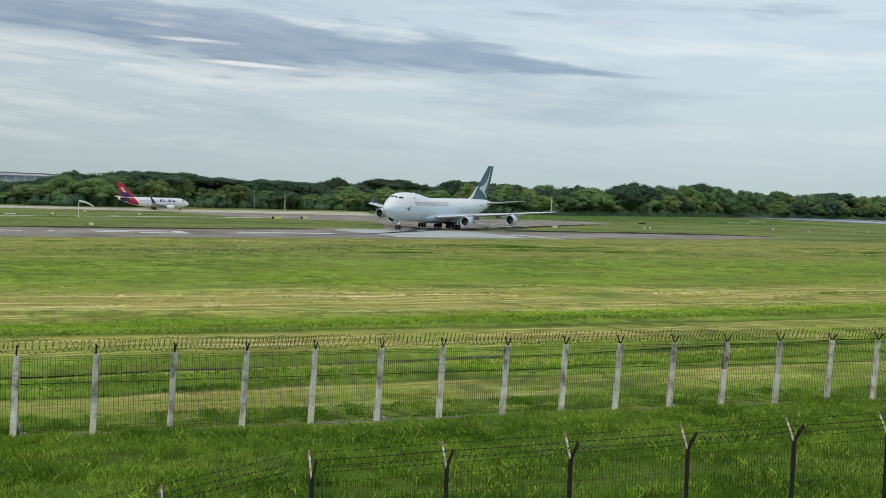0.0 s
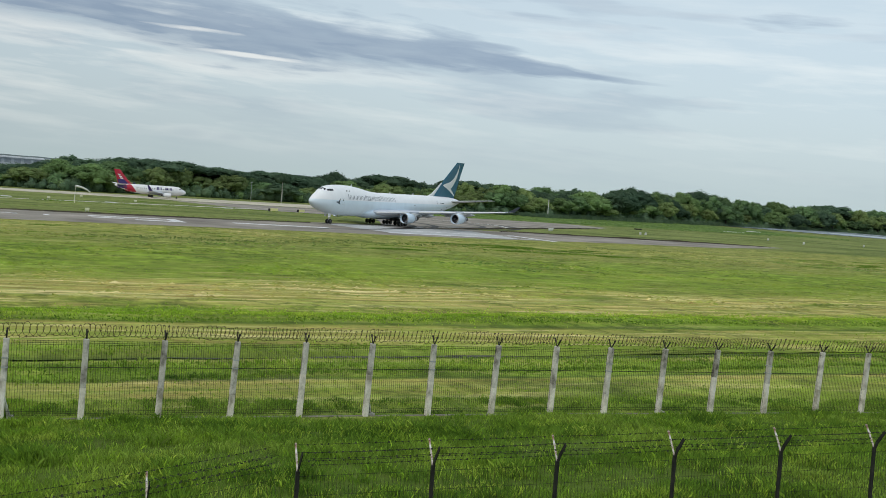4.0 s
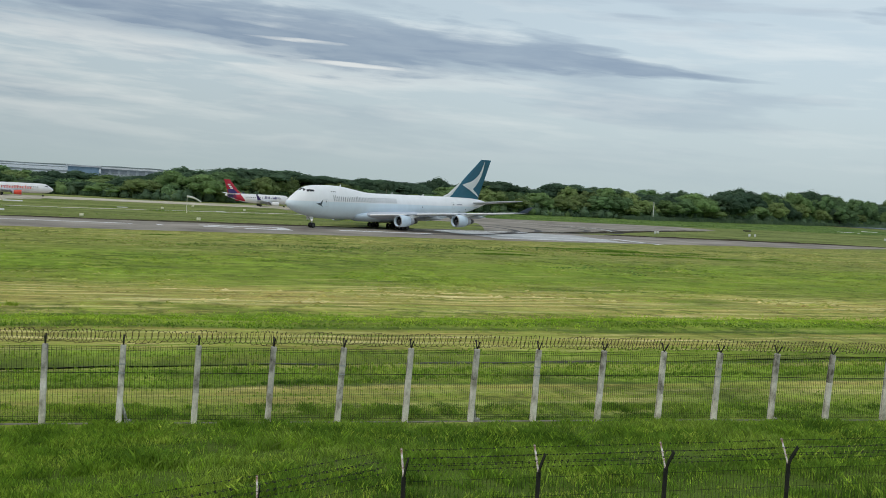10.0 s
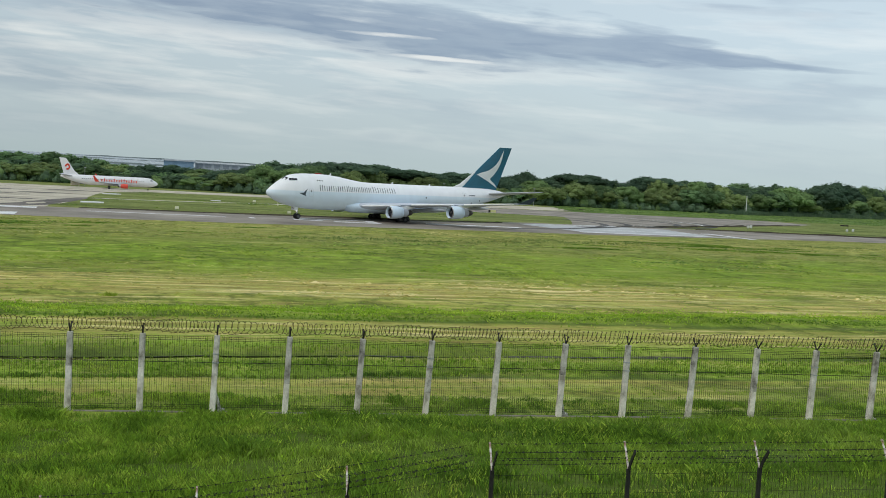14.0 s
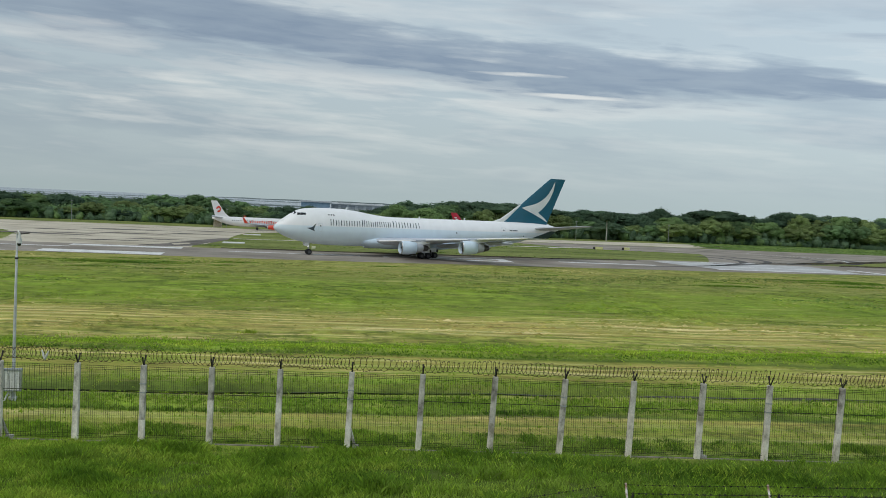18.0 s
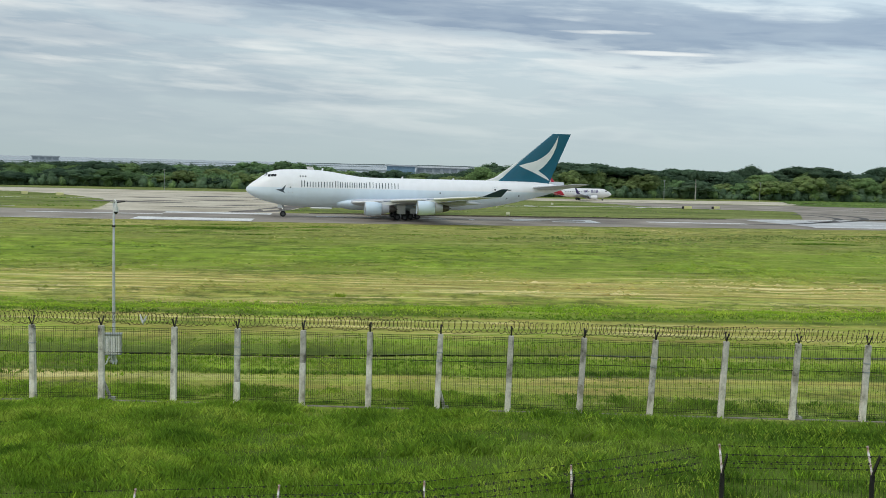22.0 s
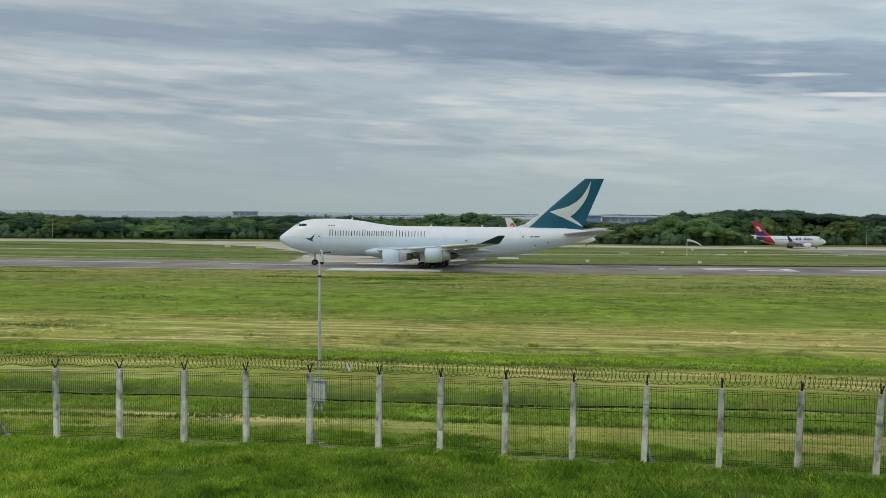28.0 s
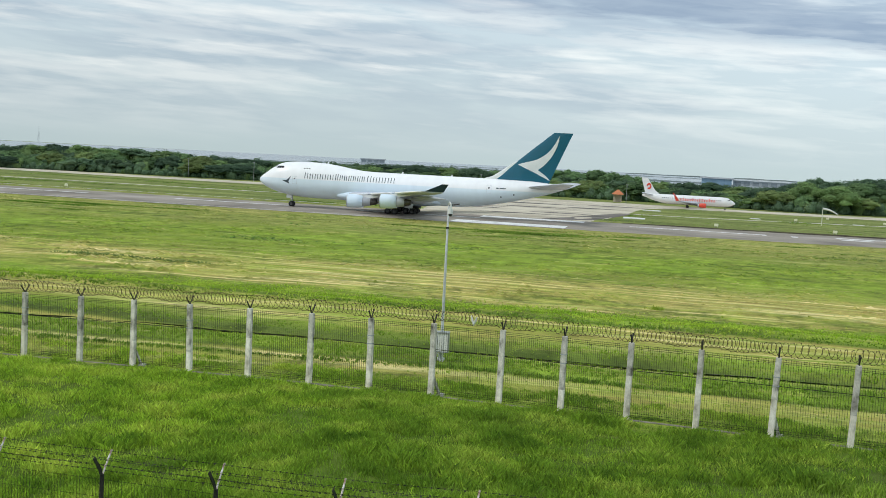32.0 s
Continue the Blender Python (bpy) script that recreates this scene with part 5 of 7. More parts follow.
def leaf_cloud(rnd, lobes, size, per_area):
    """Small bent leaf sprays set over a set of lobes (centre, radii)."""
    verts, faces = [], []
    for c, r in lobes:
        # a rough solid heart that keeps the lobe closed
        k = len(verts)
        rows, cols = 6, 9
        for i in range(rows + 1):
            for j in range(cols):
                e, a = math.pi * (i / rows - 0.5), math.tau * j / cols
                q = 0.82 * (1 + 0.22 * noise.noise(Vector((c[0] * 0.3 + 2 * math.cos(a), c[1] * 0.3 + 2 * math.sin(a), i * 0.9))))
                verts.append(Vector((c[0] + r[0] * q * math.cos(e) * math.cos(a), c[1] + r[1] * q * math.cos(e) * math.sin(a), c[2] + r[2] * q * math.sin(e))))
        for i in range(rows):
            for j in range(cols):
                faces.append((k + i * cols + j, k + i * cols + (j + 1) % cols, k + (i + 1) * cols + (j + 1) % cols, k + (i + 1) * cols + j))
        area = 4 * math.pi * ((r[0] * r[1] + r[0] * r[2] + r[1] * r[2]) / 3)
        for _ in range(int(area * per_area)):
            z = rnd.uniform(-0.65, 1)
            a = rnd.uniform(0, math.tau)
            q = math.sqrt(1 - z * z)
            nrm = Vector((q * math.cos(a), q * math.sin(a), z))
            depth = rnd.uniform(0.80, 1.20)
            p = Vector((c[0] + nrm.x * r[0] * depth, c[1] + nrm.y * r[1] * depth, c[2] + nrm.z * r[2] * depth))
            nrm = (nrm + Vector((rnd.gauss(0, 0.12), rnd.gauss(0, 0.12), rnd.gauss(0.25, 0.12)))).normalized()
            t = nrm.orthogonal().normalized()
            t.rotate(Matrix.Rotation(rnd.uniform(0, math.tau), 3, nrm))
            b = nrm.cross(t)
            sx, sy = size * rnd.uniform(0.5, 1.2), size * rnd.uniform(0.35, 0.8)
            k = len(verts)
            verts += [p - t * sx, p - b * sy + nrm * 0.12 * size, p + t * sx - nrm * 0.2 * size, p + b * sy + nrm * 0.12 * size]
            faces += [(k, k + 1, k + 2), (k, k + 2, k + 3)]
    return verts, faces


def tree_kind(seed, height, spread, mat, flat=False, clumps=6):
    """Trunk and crown meshes of one tree."""
    rnd = random.Random(seed)
    bm = bmesh.new()
    fork = height * rnd.uniform(0.28, 0.38)
    bend = Vector((rnd.uniform(-0.4, 0.4), rnd.uniform(-0.4, 0.4), 0))
    tube(bm, ((0, 0, -0.5), bend * 0.4 + Vector((0, 0, fork * 0.5)), bend + Vector((0, 0, fork))), [height * 0.030, height * 0.024, height * 0.019], 7)
    lobes = []
    for i in range(clumps):
        a = math.tau * i * 0.382 + rnd.uniform(-0.4, 0.4)
        out = math.sqrt((i + 0.5) / clumps)
        reach = spread * 0.82 * out * rnd.uniform(0.85, 1.1)
        dome = math.sqrt(max(0.0, 1 - out * out * 0.9))
        top = height * ((0.72 + 0.14 * dome) if flat else (0.27 + 0.58 * dome)) * rnd.uniform(0.88, 1.08)
        end = Vector((reach * math.cos(a), reach * math.sin(a), top))
        if i % 4 == 0:
            tube(bm, (bend + Vector((0, 0, fork * 0.9)), bend * 0.5 + end * 0.5 + Vector((0, 0, fork * 0.25)), end), [height * 0.013, height * 0.009, height * 0.004], 5)
        rr = spread * rnd.uniform(0.13, 0.30)
        lobes.append((end, (rr, rr, rr * (0.7 if flat else rnd.uniform(1.1, 1.5)))))
    lobes.append((Vector((0, 0, height * (0.76 if flat else 0.52))), (spread * 0.64, spread * 0.64, height * (0.08 if flat else 0.30))))
    verts, faces = leaf_cloud(rnd, lobes, 0.40, 2.3)
    crown = bpy.data.meshes.new("crown")
    crown.from_pydata([tuple(v) for v in verts], [], faces)
    crown.materials.append(mat)
    return mesh_of("trunk", bm, BARK), crown, "tree"


def plant_tree(kind, p, scale, turn, label, name="tree", group="woodland behind the taxiway"):
    root = thing(name, Matrix.Translation(p) @ Matrix.Rotation(turn, 4, "Z") @ Matrix.Diagonal((scale[0], scale[0], scale[1], 1)), label, "tree", group)
    for nm, me in (("trunk", kind[0]), ("crown", kind[1])):
        ob = new(nm, me)
        ob.parent = root


# heights of the wood's skyline along the bearing from the camera, in degrees
SKY_AZ = (-66, -61, -56, -54, -51, -44, -41, -39, -33, -30.4, -28, -26, -20.9, -19.6, -18.6, -16.4, -13.6, -12.4, -8.6, -5, -2, 3.5, 6.6, 10.8, 14, 16.3, 21, 30)
SKY_EL = (-0.35, -0.34, -0.15, -0.16, -0.4, -0.34, -0.3, -0.25, -0.33, -0.08, -0.42, -0.5, -0.47, 0.02, 0.07, 0.08, 0.08, -0.08, -0.11, 0.14, 0.05, 0.26, 0.16, 0.38, 0.5, 0.29, 0.33, 0.3)


def edge_distance(az):
    """How far off the wood begins on a bearing."""
    return float(np.interp(az, (-70, -61, -50, -28, -20, -10, 0, 6, 12, 21, 34), (690, 565, 535, 515, 490, 545, 590, 640, 740, 960, 1050)))


def build_woods():
    rnd = random.Random(11)
    kinds = [tree_kind(1, 12, 5.2, LEAF_A, False, 30), tree_kind(2, 12, 5.8, LEAF_B, False, 32), tree_kind(3, 12, 5.0, LEAF_C, False, 28), tree_kind(4, 12, 6.8, LEAF_B, True, 34), tree_kind(5, 12, 5.6, LEAF_D, False, 32), tree_kind(6, 12, 4.2, LEAF_C, False, 24), tree_kind(7, 12, 5.4, LEAF_E, False, 28), tree_kind(8, 12, 4.6, LEAF_E, True, 24)]
    words = ["leafy mid-green broadleaf tree in the wood", "dark green broadleaf tree in the wood", "olive green bushy tree in the wood", "dark flat-topped spreading tree in the wood", "fresh green rounded tree in the wood", "slim olive green tree in the wood", "grey-green broadleaf tree in the wood", "thin grey-green umbrella-shaped tree in the wood"]
    az = -67.0
    while az < 31:
        base = edge_distance(az)
        el = float(np.interp(az, SKY_AZ, SKY_EL)) + float(np.interp(az, (-56, -50, -34, -31.5, -29.5, -23, -20), (-0.07, -0.13, -0.15, 0.0, 0.0, -0.08, 0.0)))
        for row, back in enumerate((7, 20, 34)):
            if row == 1 and rnd.uniform(0, 1) < 0.3:
                continue
            dist = base + back + rnd.uniform(-5, 8)
            a = radians(az + rnd.uniform(-0.45, 0.45))
            full = 12.3 + dist * math.tan(radians(el)) + 2.9
            h = full * (rnd.uniform(0.45, 0.78), rnd.uniform(0.70, 0.95), rnd.uniform(0.84 if az < -22 else 0.78, 1.0 if az < -22 else 1.08))[row]
            if row == 0:
                i = rnd.choice((1, 6, 0, 1, 6, 2) if az < -36 else (2, 4, 0, 6, 2, 1) if az < -22 else (2, 2, 4, 0, 2, 6) if az < 2 else (0, 2, 4, 5, 2, 1))
            else:
                i = rnd.choice((1, 6, 3, 2, 0, 6, 7, 4) if row == 2 and az > 2 else (3, 1, 3, 3, 1, 3, 6, 0) if row == 2 and az > -22 else (1, 1, 3, 1, 0, 6, 7, 4) if row == 2 else (0, 1, 2, 4, 6))
            w = rnd.uniform(1.7, 2.7) * (0.8 + 0.2 * h / 12) * (1.15 if row == 2 else 1.0)
            plant_tree(kinds[i], Vector((dist * math.sin(a), dist * math.cos(a), -2.9)), (w, h / 11.2), rnd.uniform(0, 6.3), words[i])
        az += 1.05 * 560 / base * rnd.uniform(0.8, 1.2)
    # the depth of the wood behind, and the undergrowth along its edge
    for name, label, mat, start, step, size in (("wood_interior", "deep dark green wood behind the first trees", LEAF_E, 46, 0.36, None), ("undergrowth", "dense green undergrowth along the edge of the wood", LEAF_E, 3, 0.09, 1), ("shaded_thicket", "dark thicket filling the wood under the crowns", LEAF_A, 10, 0.20, 2), ("edge_shrubs", "tall green shrubs along the foot of the wood", LEAF_E, 1, 0.50, 3), ("edge_saplings", "pale leafy saplings along the foot of the wood", LEAF_D, 2, 1.1, 3)):
        verts, faces = [], []
        a = -68.0
        while a < 33:
            base = edge_distance(a) + start + rnd.uniform(-3, 3)
            x, y = base * math.sin(radians(a)), base * math.cos(radians(a))
            if size is None:
                full = 12.3 + base * math.tan(radians(float(np.interp(a, SKY_AZ, SKY_EL)))) + 2.9
                h = full * rnd.uniform(0.82, 0.96)
                lobes = [((x, y, -2.9 + h * 0.72), (rnd.uniform(3, 4.5), 3.5, h * 0.28)), ((x, y, -2.9 + h * 0.35), (4, 3.5, h * 0.35))]
            elif size == 1:
                r = rnd.uniform(0.5, 1.7)
                lobes = [((x, y, -2.9 + r * 0.6), (r * 1.3, r * 1.3, r))]
            elif size == 3:
                r = rnd.uniform(1.3, 2.9)
                lobes = [((x, y, -2.9 + r * 0.8), (r * 1.2, r, r)), ((x + rnd.uniform(-2, 2), y + 1, -2.9 + r * 1.5), (r * 0.7, r * 0.7, r * rnd.uniform(0.6, 1.1)))]
            else:
                r = rnd.uniform(3.0, 4.4)
                lobes = [((x, y, -2.9 + r * 0.7), (r, r, r))]
            v, f = leaf_cloud(rnd, lobes, 0.75 if size in (None, 2) else 0.42, 0.55 if size in (None, 2) else 1.2)
            k = len(verts)
            verts += v
            faces += [tuple(i + k for i in q) for q in f]
            a += step * 520 / base
        tagged(raw(name, verts, faces, mat), label, "trees" if size in (None, 2) else "bushes", kind="stuff")
    # a tall tree with a bare pale trunk at the wood's edge
    bm = bmesh.new()
    tube(bm, ((0, 0, -0.5), (0.15, 0, 4.0), (-0.1, 0, 8.4), (0.1, 0, 10.2)), [0.42, 0.36, 0.30, 0.2], 8)
    plant_tree((mesh_of("trunk", bm, PALE_BARK), kinds[3][1]), at(172.3, 508, -2.9), (0.72, 1.22), 1.0, "tall dark umbrella tree with a bare pale trunk")


build_woods()


def build_reeds():
    """A belt of tall reeds before the wood."""
    rnd = random.Random(31)
    verts, faces = [], []
    for _ in range(9000):
        az = rnd.uniform(4.5, 24)
        dist = edge_distance(az) - 8 + rnd.gauss(0, 2.2)
        a = radians(az)
        x, y = dist * math.sin(a), dist * math.cos(a)
        h = rnd.uniform(2.0, 3.6) * (0.8 + 0.3 * noise.noise(Vector((az * 2, 0, 0))))
        w, lean = rnd.uniform(0.12, 0.3), rnd.gauss(0, 0.35)
        k = len(verts)
        verts += [(x - w, y, -3.0), (x + w, y + 0.1, -3.0), (x + lean + w * 0.5, y, -3.0 + h * 0.7), (x + lean * 1.6, y, -3.0 + h)]
        faces += [(k, k + 1, k + 2), (k, k + 2, k + 3)]
    tagged(raw("reed_belt", verts, faces, LEAF_E), "belt of tall grey-green reeds before the wood", "reeds", kind="stuff")


build_reeds()


# ---- water and far land ----
def build_distance():
    def sheet(name, az0, az1, d0, d1, z, mat, label, category):
        verts, faces = [], []
        m = 40
        for i in range(m + 1):
            a = radians(az0 + (az1 - az0) * i / m)
            for d in (d0, d1):
                verts.append((d * math.sin(a), d * math.cos(a), z))
        for i in range(m):
            faces.append((2 * i, 2 * i + 2, 2 * i + 3, 2 * i + 1))
        tagged(raw(name, verts, faces, mat), label, category, kind="structure")

    sheet("water", -75, 40, 800, 4900, -2.6, WATER, "pale grey bay beyond the woods", "water")
    rnd = random.Random(5)
    # low dark shores on the far side of the water
    FAR = material("far_shore_green", ((0.10, 0.13, 0.13), (0.15, 0.18, 0.18)), 0.01, 0.9)
    for a0, a1, d, h in ((-54, -20.5, 1530, 3.6), (-40, -20, 2600, 3.0), (-46, -33, 2000, 2.5), (-35, -24, 1700, 2.0), (-30, 35, 3800, 14)):
        verts, faces = [], []
        m = 120
        for i in range(m + 1):
            a = radians(a0 + (a1 - a0) * i / m)
            top = h * (0.5 + 0.5 * noise.noise(Vector((i * 0.4, d, 0)))) * math.sin(math.pi * i / m) ** 0.4 + 0.05
            for dd, z in ((d, -2.6), (d + 8, -2.6 + top), (d + 30, -2.6)):
                verts.append((dd * math.sin(a), dd * math.cos(a), z))
        for i in range(m):
            k = 3 * i
            faces += [(k, k + 3, k + 4, k + 1), (k + 1, k + 4, k + 5, k + 2)]
        tagged(raw("far_shore", verts, faces, FAR), "low dark far shore across the water", "shore", kind="structure")


build_distance()


# ---- airliners on the taxiway ----
RED = paint("red_paint", (0.46, 0.018, 0.045), 0.35)
ORANGE_RED = paint("orange_red_paint", (0.72, 0.07, 0.035), 0.35)
NAVY = paint("navy_purple_paint", (0.045, 0.03, 0.14), 0.35)
JET_WHITE = paint("jet_white", (0.80, 0.80, 0.80), 0.35)


def build_twinjet(name, label, L, tail, half_span, wheelbase, fin_mat, cowl_mat, winglet_mat, style):
    """A small two-engine airliner; origin under the nose wheel."""
    X0 = 4.0
    spins = []
    root = thing(name, Matrix.Identity(4), label, "airplane", "airliners taxiing behind the runway")
    H = Hull(((0, 2.78, 2.88, 0.04, 2.83), (0.3, 2.35, 3.3, 0.55, 2.85), (1.0, 1.95, 3.85, 1.0, 2.9), (2.0, 1.6, 4.35, 1.4, 3.0), (3.0, 1.42, 4.95, 1.66, 3.1), (4.2, 1.3, 5.2, 1.82, 3.2), (5.6, 1.25, 5.26, 1.88, 3.25), (L - 12.5, 1.25, 5.26, 1.88, 3.25), (L - 9, 1.6, 5.26, 1.78, 3.4), (L - 6, 2.3, 5.24, 1.45, 3.8), (L - 3.5, 3.1, 5.15, 1.0, 4.2), (L - 1.6, 3.8, 4.95, 0.55, 4.4), (L - 0.7, 4.15, 4.7, 0.22, 4.42)), X0)
    part("fuselage", H.bmesh(24, 40), JET_WHITE, root, "white fuselage", smooth=True)
    mg = X0 + wheelbase
    for sign in (1, -1):
        bm = bmesh.new()
        r0, r1 = mg - 5.4, mg + 1.9
        tip = r0 + half_span * 0.53
        foil(bm, [(sign * y, le, te, z, t) for y, le, te, z, t in ((1.3, r0, r1, 1.95, 0.85), (5, r0 + 2.6, r1 + 0.2, 2.25, 0.55), (half_span, tip, tip + 1.6, 3.15, 0.16))], X0, 7)
        w = part("wing", bm, WING_GREY, root, "swept grey wing")
        bm = bmesh.new()
        rows = [[bm.verts.new((X0 - s, sign * (half_span + o + q), z)) for s, z, q in ((tip, 3.15, 0), (tip + 1.6, 3.15, 0), (tip + 2.5, 5.55, 0.5), (tip + 1.9, 5.55, 0.5))] for o in (0, 0.08)]
        bm.faces.new(rows[0]), bm.faces.new(rows[1][::-1])
        for i in range(4):
            bm.faces.new((rows[0][i], rows[0][(i + 1) % 4], rows[1][(i + 1) % 4], rows[1][i]))
        part("winglet", bm, winglet_mat, w, "upturned winglet")
        engine(root, r0 - 2.2, sign * 4.85, 1.45, X0, 0.95, 3.0, 1.1, cowl_mat)
        pylon(root, r0 + 1.0, r0 + 3.4, sign * 4.85, 2.2, 2.35, X0, WING_GREY)
        bm = bmesh.new()
        foil(bm, [(sign * 0.6, L - 5.6, L - 1.7, 4.75, 0.35), (sign * 6.6, L - 1.9, L - 0.3, 5.35, 0.14)], X0, 6)
        part("tailplane", bm, WING_GREY if style == "long" else JET_WHITE, root, "pale tailplane")
        # cabin windows, cockpit, name blocks
        s = 6.0
        while s < L - 9:
            bm = bmesh.new()
            H.decal(bm, s, s + 0.26, 3.62, 3.98, sign, nz=1)
            part("cabin_window", bm, GLASS, root)
            s += 0.8
        bm = bmesh.new()
        H.decal(bm, 2.05, 3.2, 3.95, 4.4, sign, nx=2, nz=1)
        part("cockpit_pane", bm, GLASS, root)
        if style == "long":
            s = 8.6
            while s < 22.5:
                bm = bmesh.new()
                H.decal(bm, s, s + 0.42, 2.95, 3.85 if int(s * 10) % 3 else 4.2, sign, out=0.04)
                part("letter_mark", bm, ORANGE_RED, root)
                s += 0.98
        else:
            s = 6.6
            for k in range(6):
                if k != 3:
                    bm = bmesh.new()
                    H.decal(bm, s, s + 0.28, 3.5, 4.6, sign, out=0.04), H.decal(bm, s + 0.5, s + 0.78, 3.5, 4.6, sign, out=0.04)
                    part("letter_mark", bm, NAVY, root)
                s += 1.1
            # diagonal red and navy tail end on the hull
            bm = bmesh.new()
            H.decal(bm, L - 9.6, L - 5.6, 1.95, 5.05, sign, out=0.03, slant=0.75, nx=8, nz=8)
            part("tail_stripe", bm, RED, root, "red diagonal stripe")
            bm = bmesh.new()
            H.decal(bm, L - 5.6, L - 1.9, 3.2, 4.9, sign, out=0.03, slant=0.2, nx=8, nz=6)
            part("tail_patch", bm, NAVY, root, "navy tail patch")
    secs = ((4.9, L - 8.3, L - 2.0, 0, 0.4), (6.6, L - 6.2, L - 1.6, 0, 0.32), (tail, L - 2.6, L + 0.0, 0, 0.14))
    bm = bmesh.new()
    foil(bm, secs, X0, 7, vertical=True)
    fin = part("fin", bm, fin_mat, root, "swept tail fin")
    for sign in (1, -1):
        bm = bmesh.new()
        if style == "long":
            c = [(L - 3.3, 8.3)]
            rings = [[bm.verts.new((X0 - (L - 3.35 + 1.0 * q * math.cos(a)), sign * 0.30, 8.3 + 1.35 * q * math.sin(a))) for a in [math.tau * k / 20 for k in range(18)]] for q in (0.45, 1.0)]
            for k in range(17):
                bm.faces.new((rings[0][k], rings[0][k + 1], rings[1][k + 1], rings[1][k]))
            part("fin_disc", bm, ORANGE_RED, fin, "red round mark")
        else:
            for q in (((L - 6.4, 5.2), (L - 2.2, 5.2), (L - 1.7, 7.0), (L - 4.4, 7.0)),):
                bm.faces.new([bm.verts.new((X0 - s, sign * 0.36, z)) for s, z in q])
            part("fin_base", bm, NAVY, fin, "navy fin base")
            bm = bmesh.new()
            for k in range(3):
                z = 7.1 + k * 0.75
                s = L - 4.1 + k * 0.55
                bm.faces.new([bm.verts.new((X0 - a, sign * 0.33, b)) for a, b in ((s, z), (s + 1.3, z + 0.12), (s + 1.45, z + 0.62), (s + 0.2, z + 0.5))])
            part("fin_blocks", bm, JET_WHITE, fin, "white blocks on the fin")
    bm = bmesh.new()
    tube(bm, ((0, 0, 0.34), (0, 0, 1.5)), 0.09, 8)
    tube(bm, ((0, -0.3, 0.34), (0, 0.3, 0.34)), 0.05, 6)
    part("nose_gear", bm, GEAR, root)
    for sign in (1, -1):
        wheel_parts(root, 0, sign * 0.22, 0.34, 0.2, spins)
        bm = bmesh.new()
        tube(bm, ((X0 - mg, sign * 2.6, 0.55), (X0 - mg, sign * 2.6, 2.0)), 0.13, 8)
        tube(bm, ((X0 - mg, sign * 2.2, 0.55), (X0 - mg, sign * 3.0, 0.55)), 0.07, 6)
        part("main_gear", bm, GEAR, root)
        for dy in (-0.4, 0.4):
            wheel_parts(root, X0 - mg, sign * 2.6 + dy, 0.55, 0.36, spins)
    return root, spins


SHORT_JET, SHORT_JET_SPINS = build_twinjet("short_twinjet", "short white twinjet with red and navy tail, taxiing", 31.0, 11.1, 14.4, 11.1, RED, JET_WHITE, NAVY, "short")
LONG_JET, LONG_JET_SPINS = build_twinjet("long_twinjet", "long white twinjet with red engines and red bars, taxiing", 39.5, 11.9, 17.1, 15.6, JET_WHITE, ORANGE_RED, ORANGE_RED, "long")


# ---- masts behind the fence ----
MAST_GREY = material("pale_mast_paint", ((0.40, 0.42, 0.41), (0.60, 0.62, 0.60)), 3.0, 0.6, spec=0.2)
BOX_GREY = material("pale_cabinet_paint", ((0.62, 0.62, 0.59), (0.80, 0.80, 0.77)), 2.0, 0.6, spec=0.2)


MAST_SPOT = (Vector((-29.69, 36.46, 0)).dot(U), Vector((-29.69, 36.46, 0)).dot(NRM))


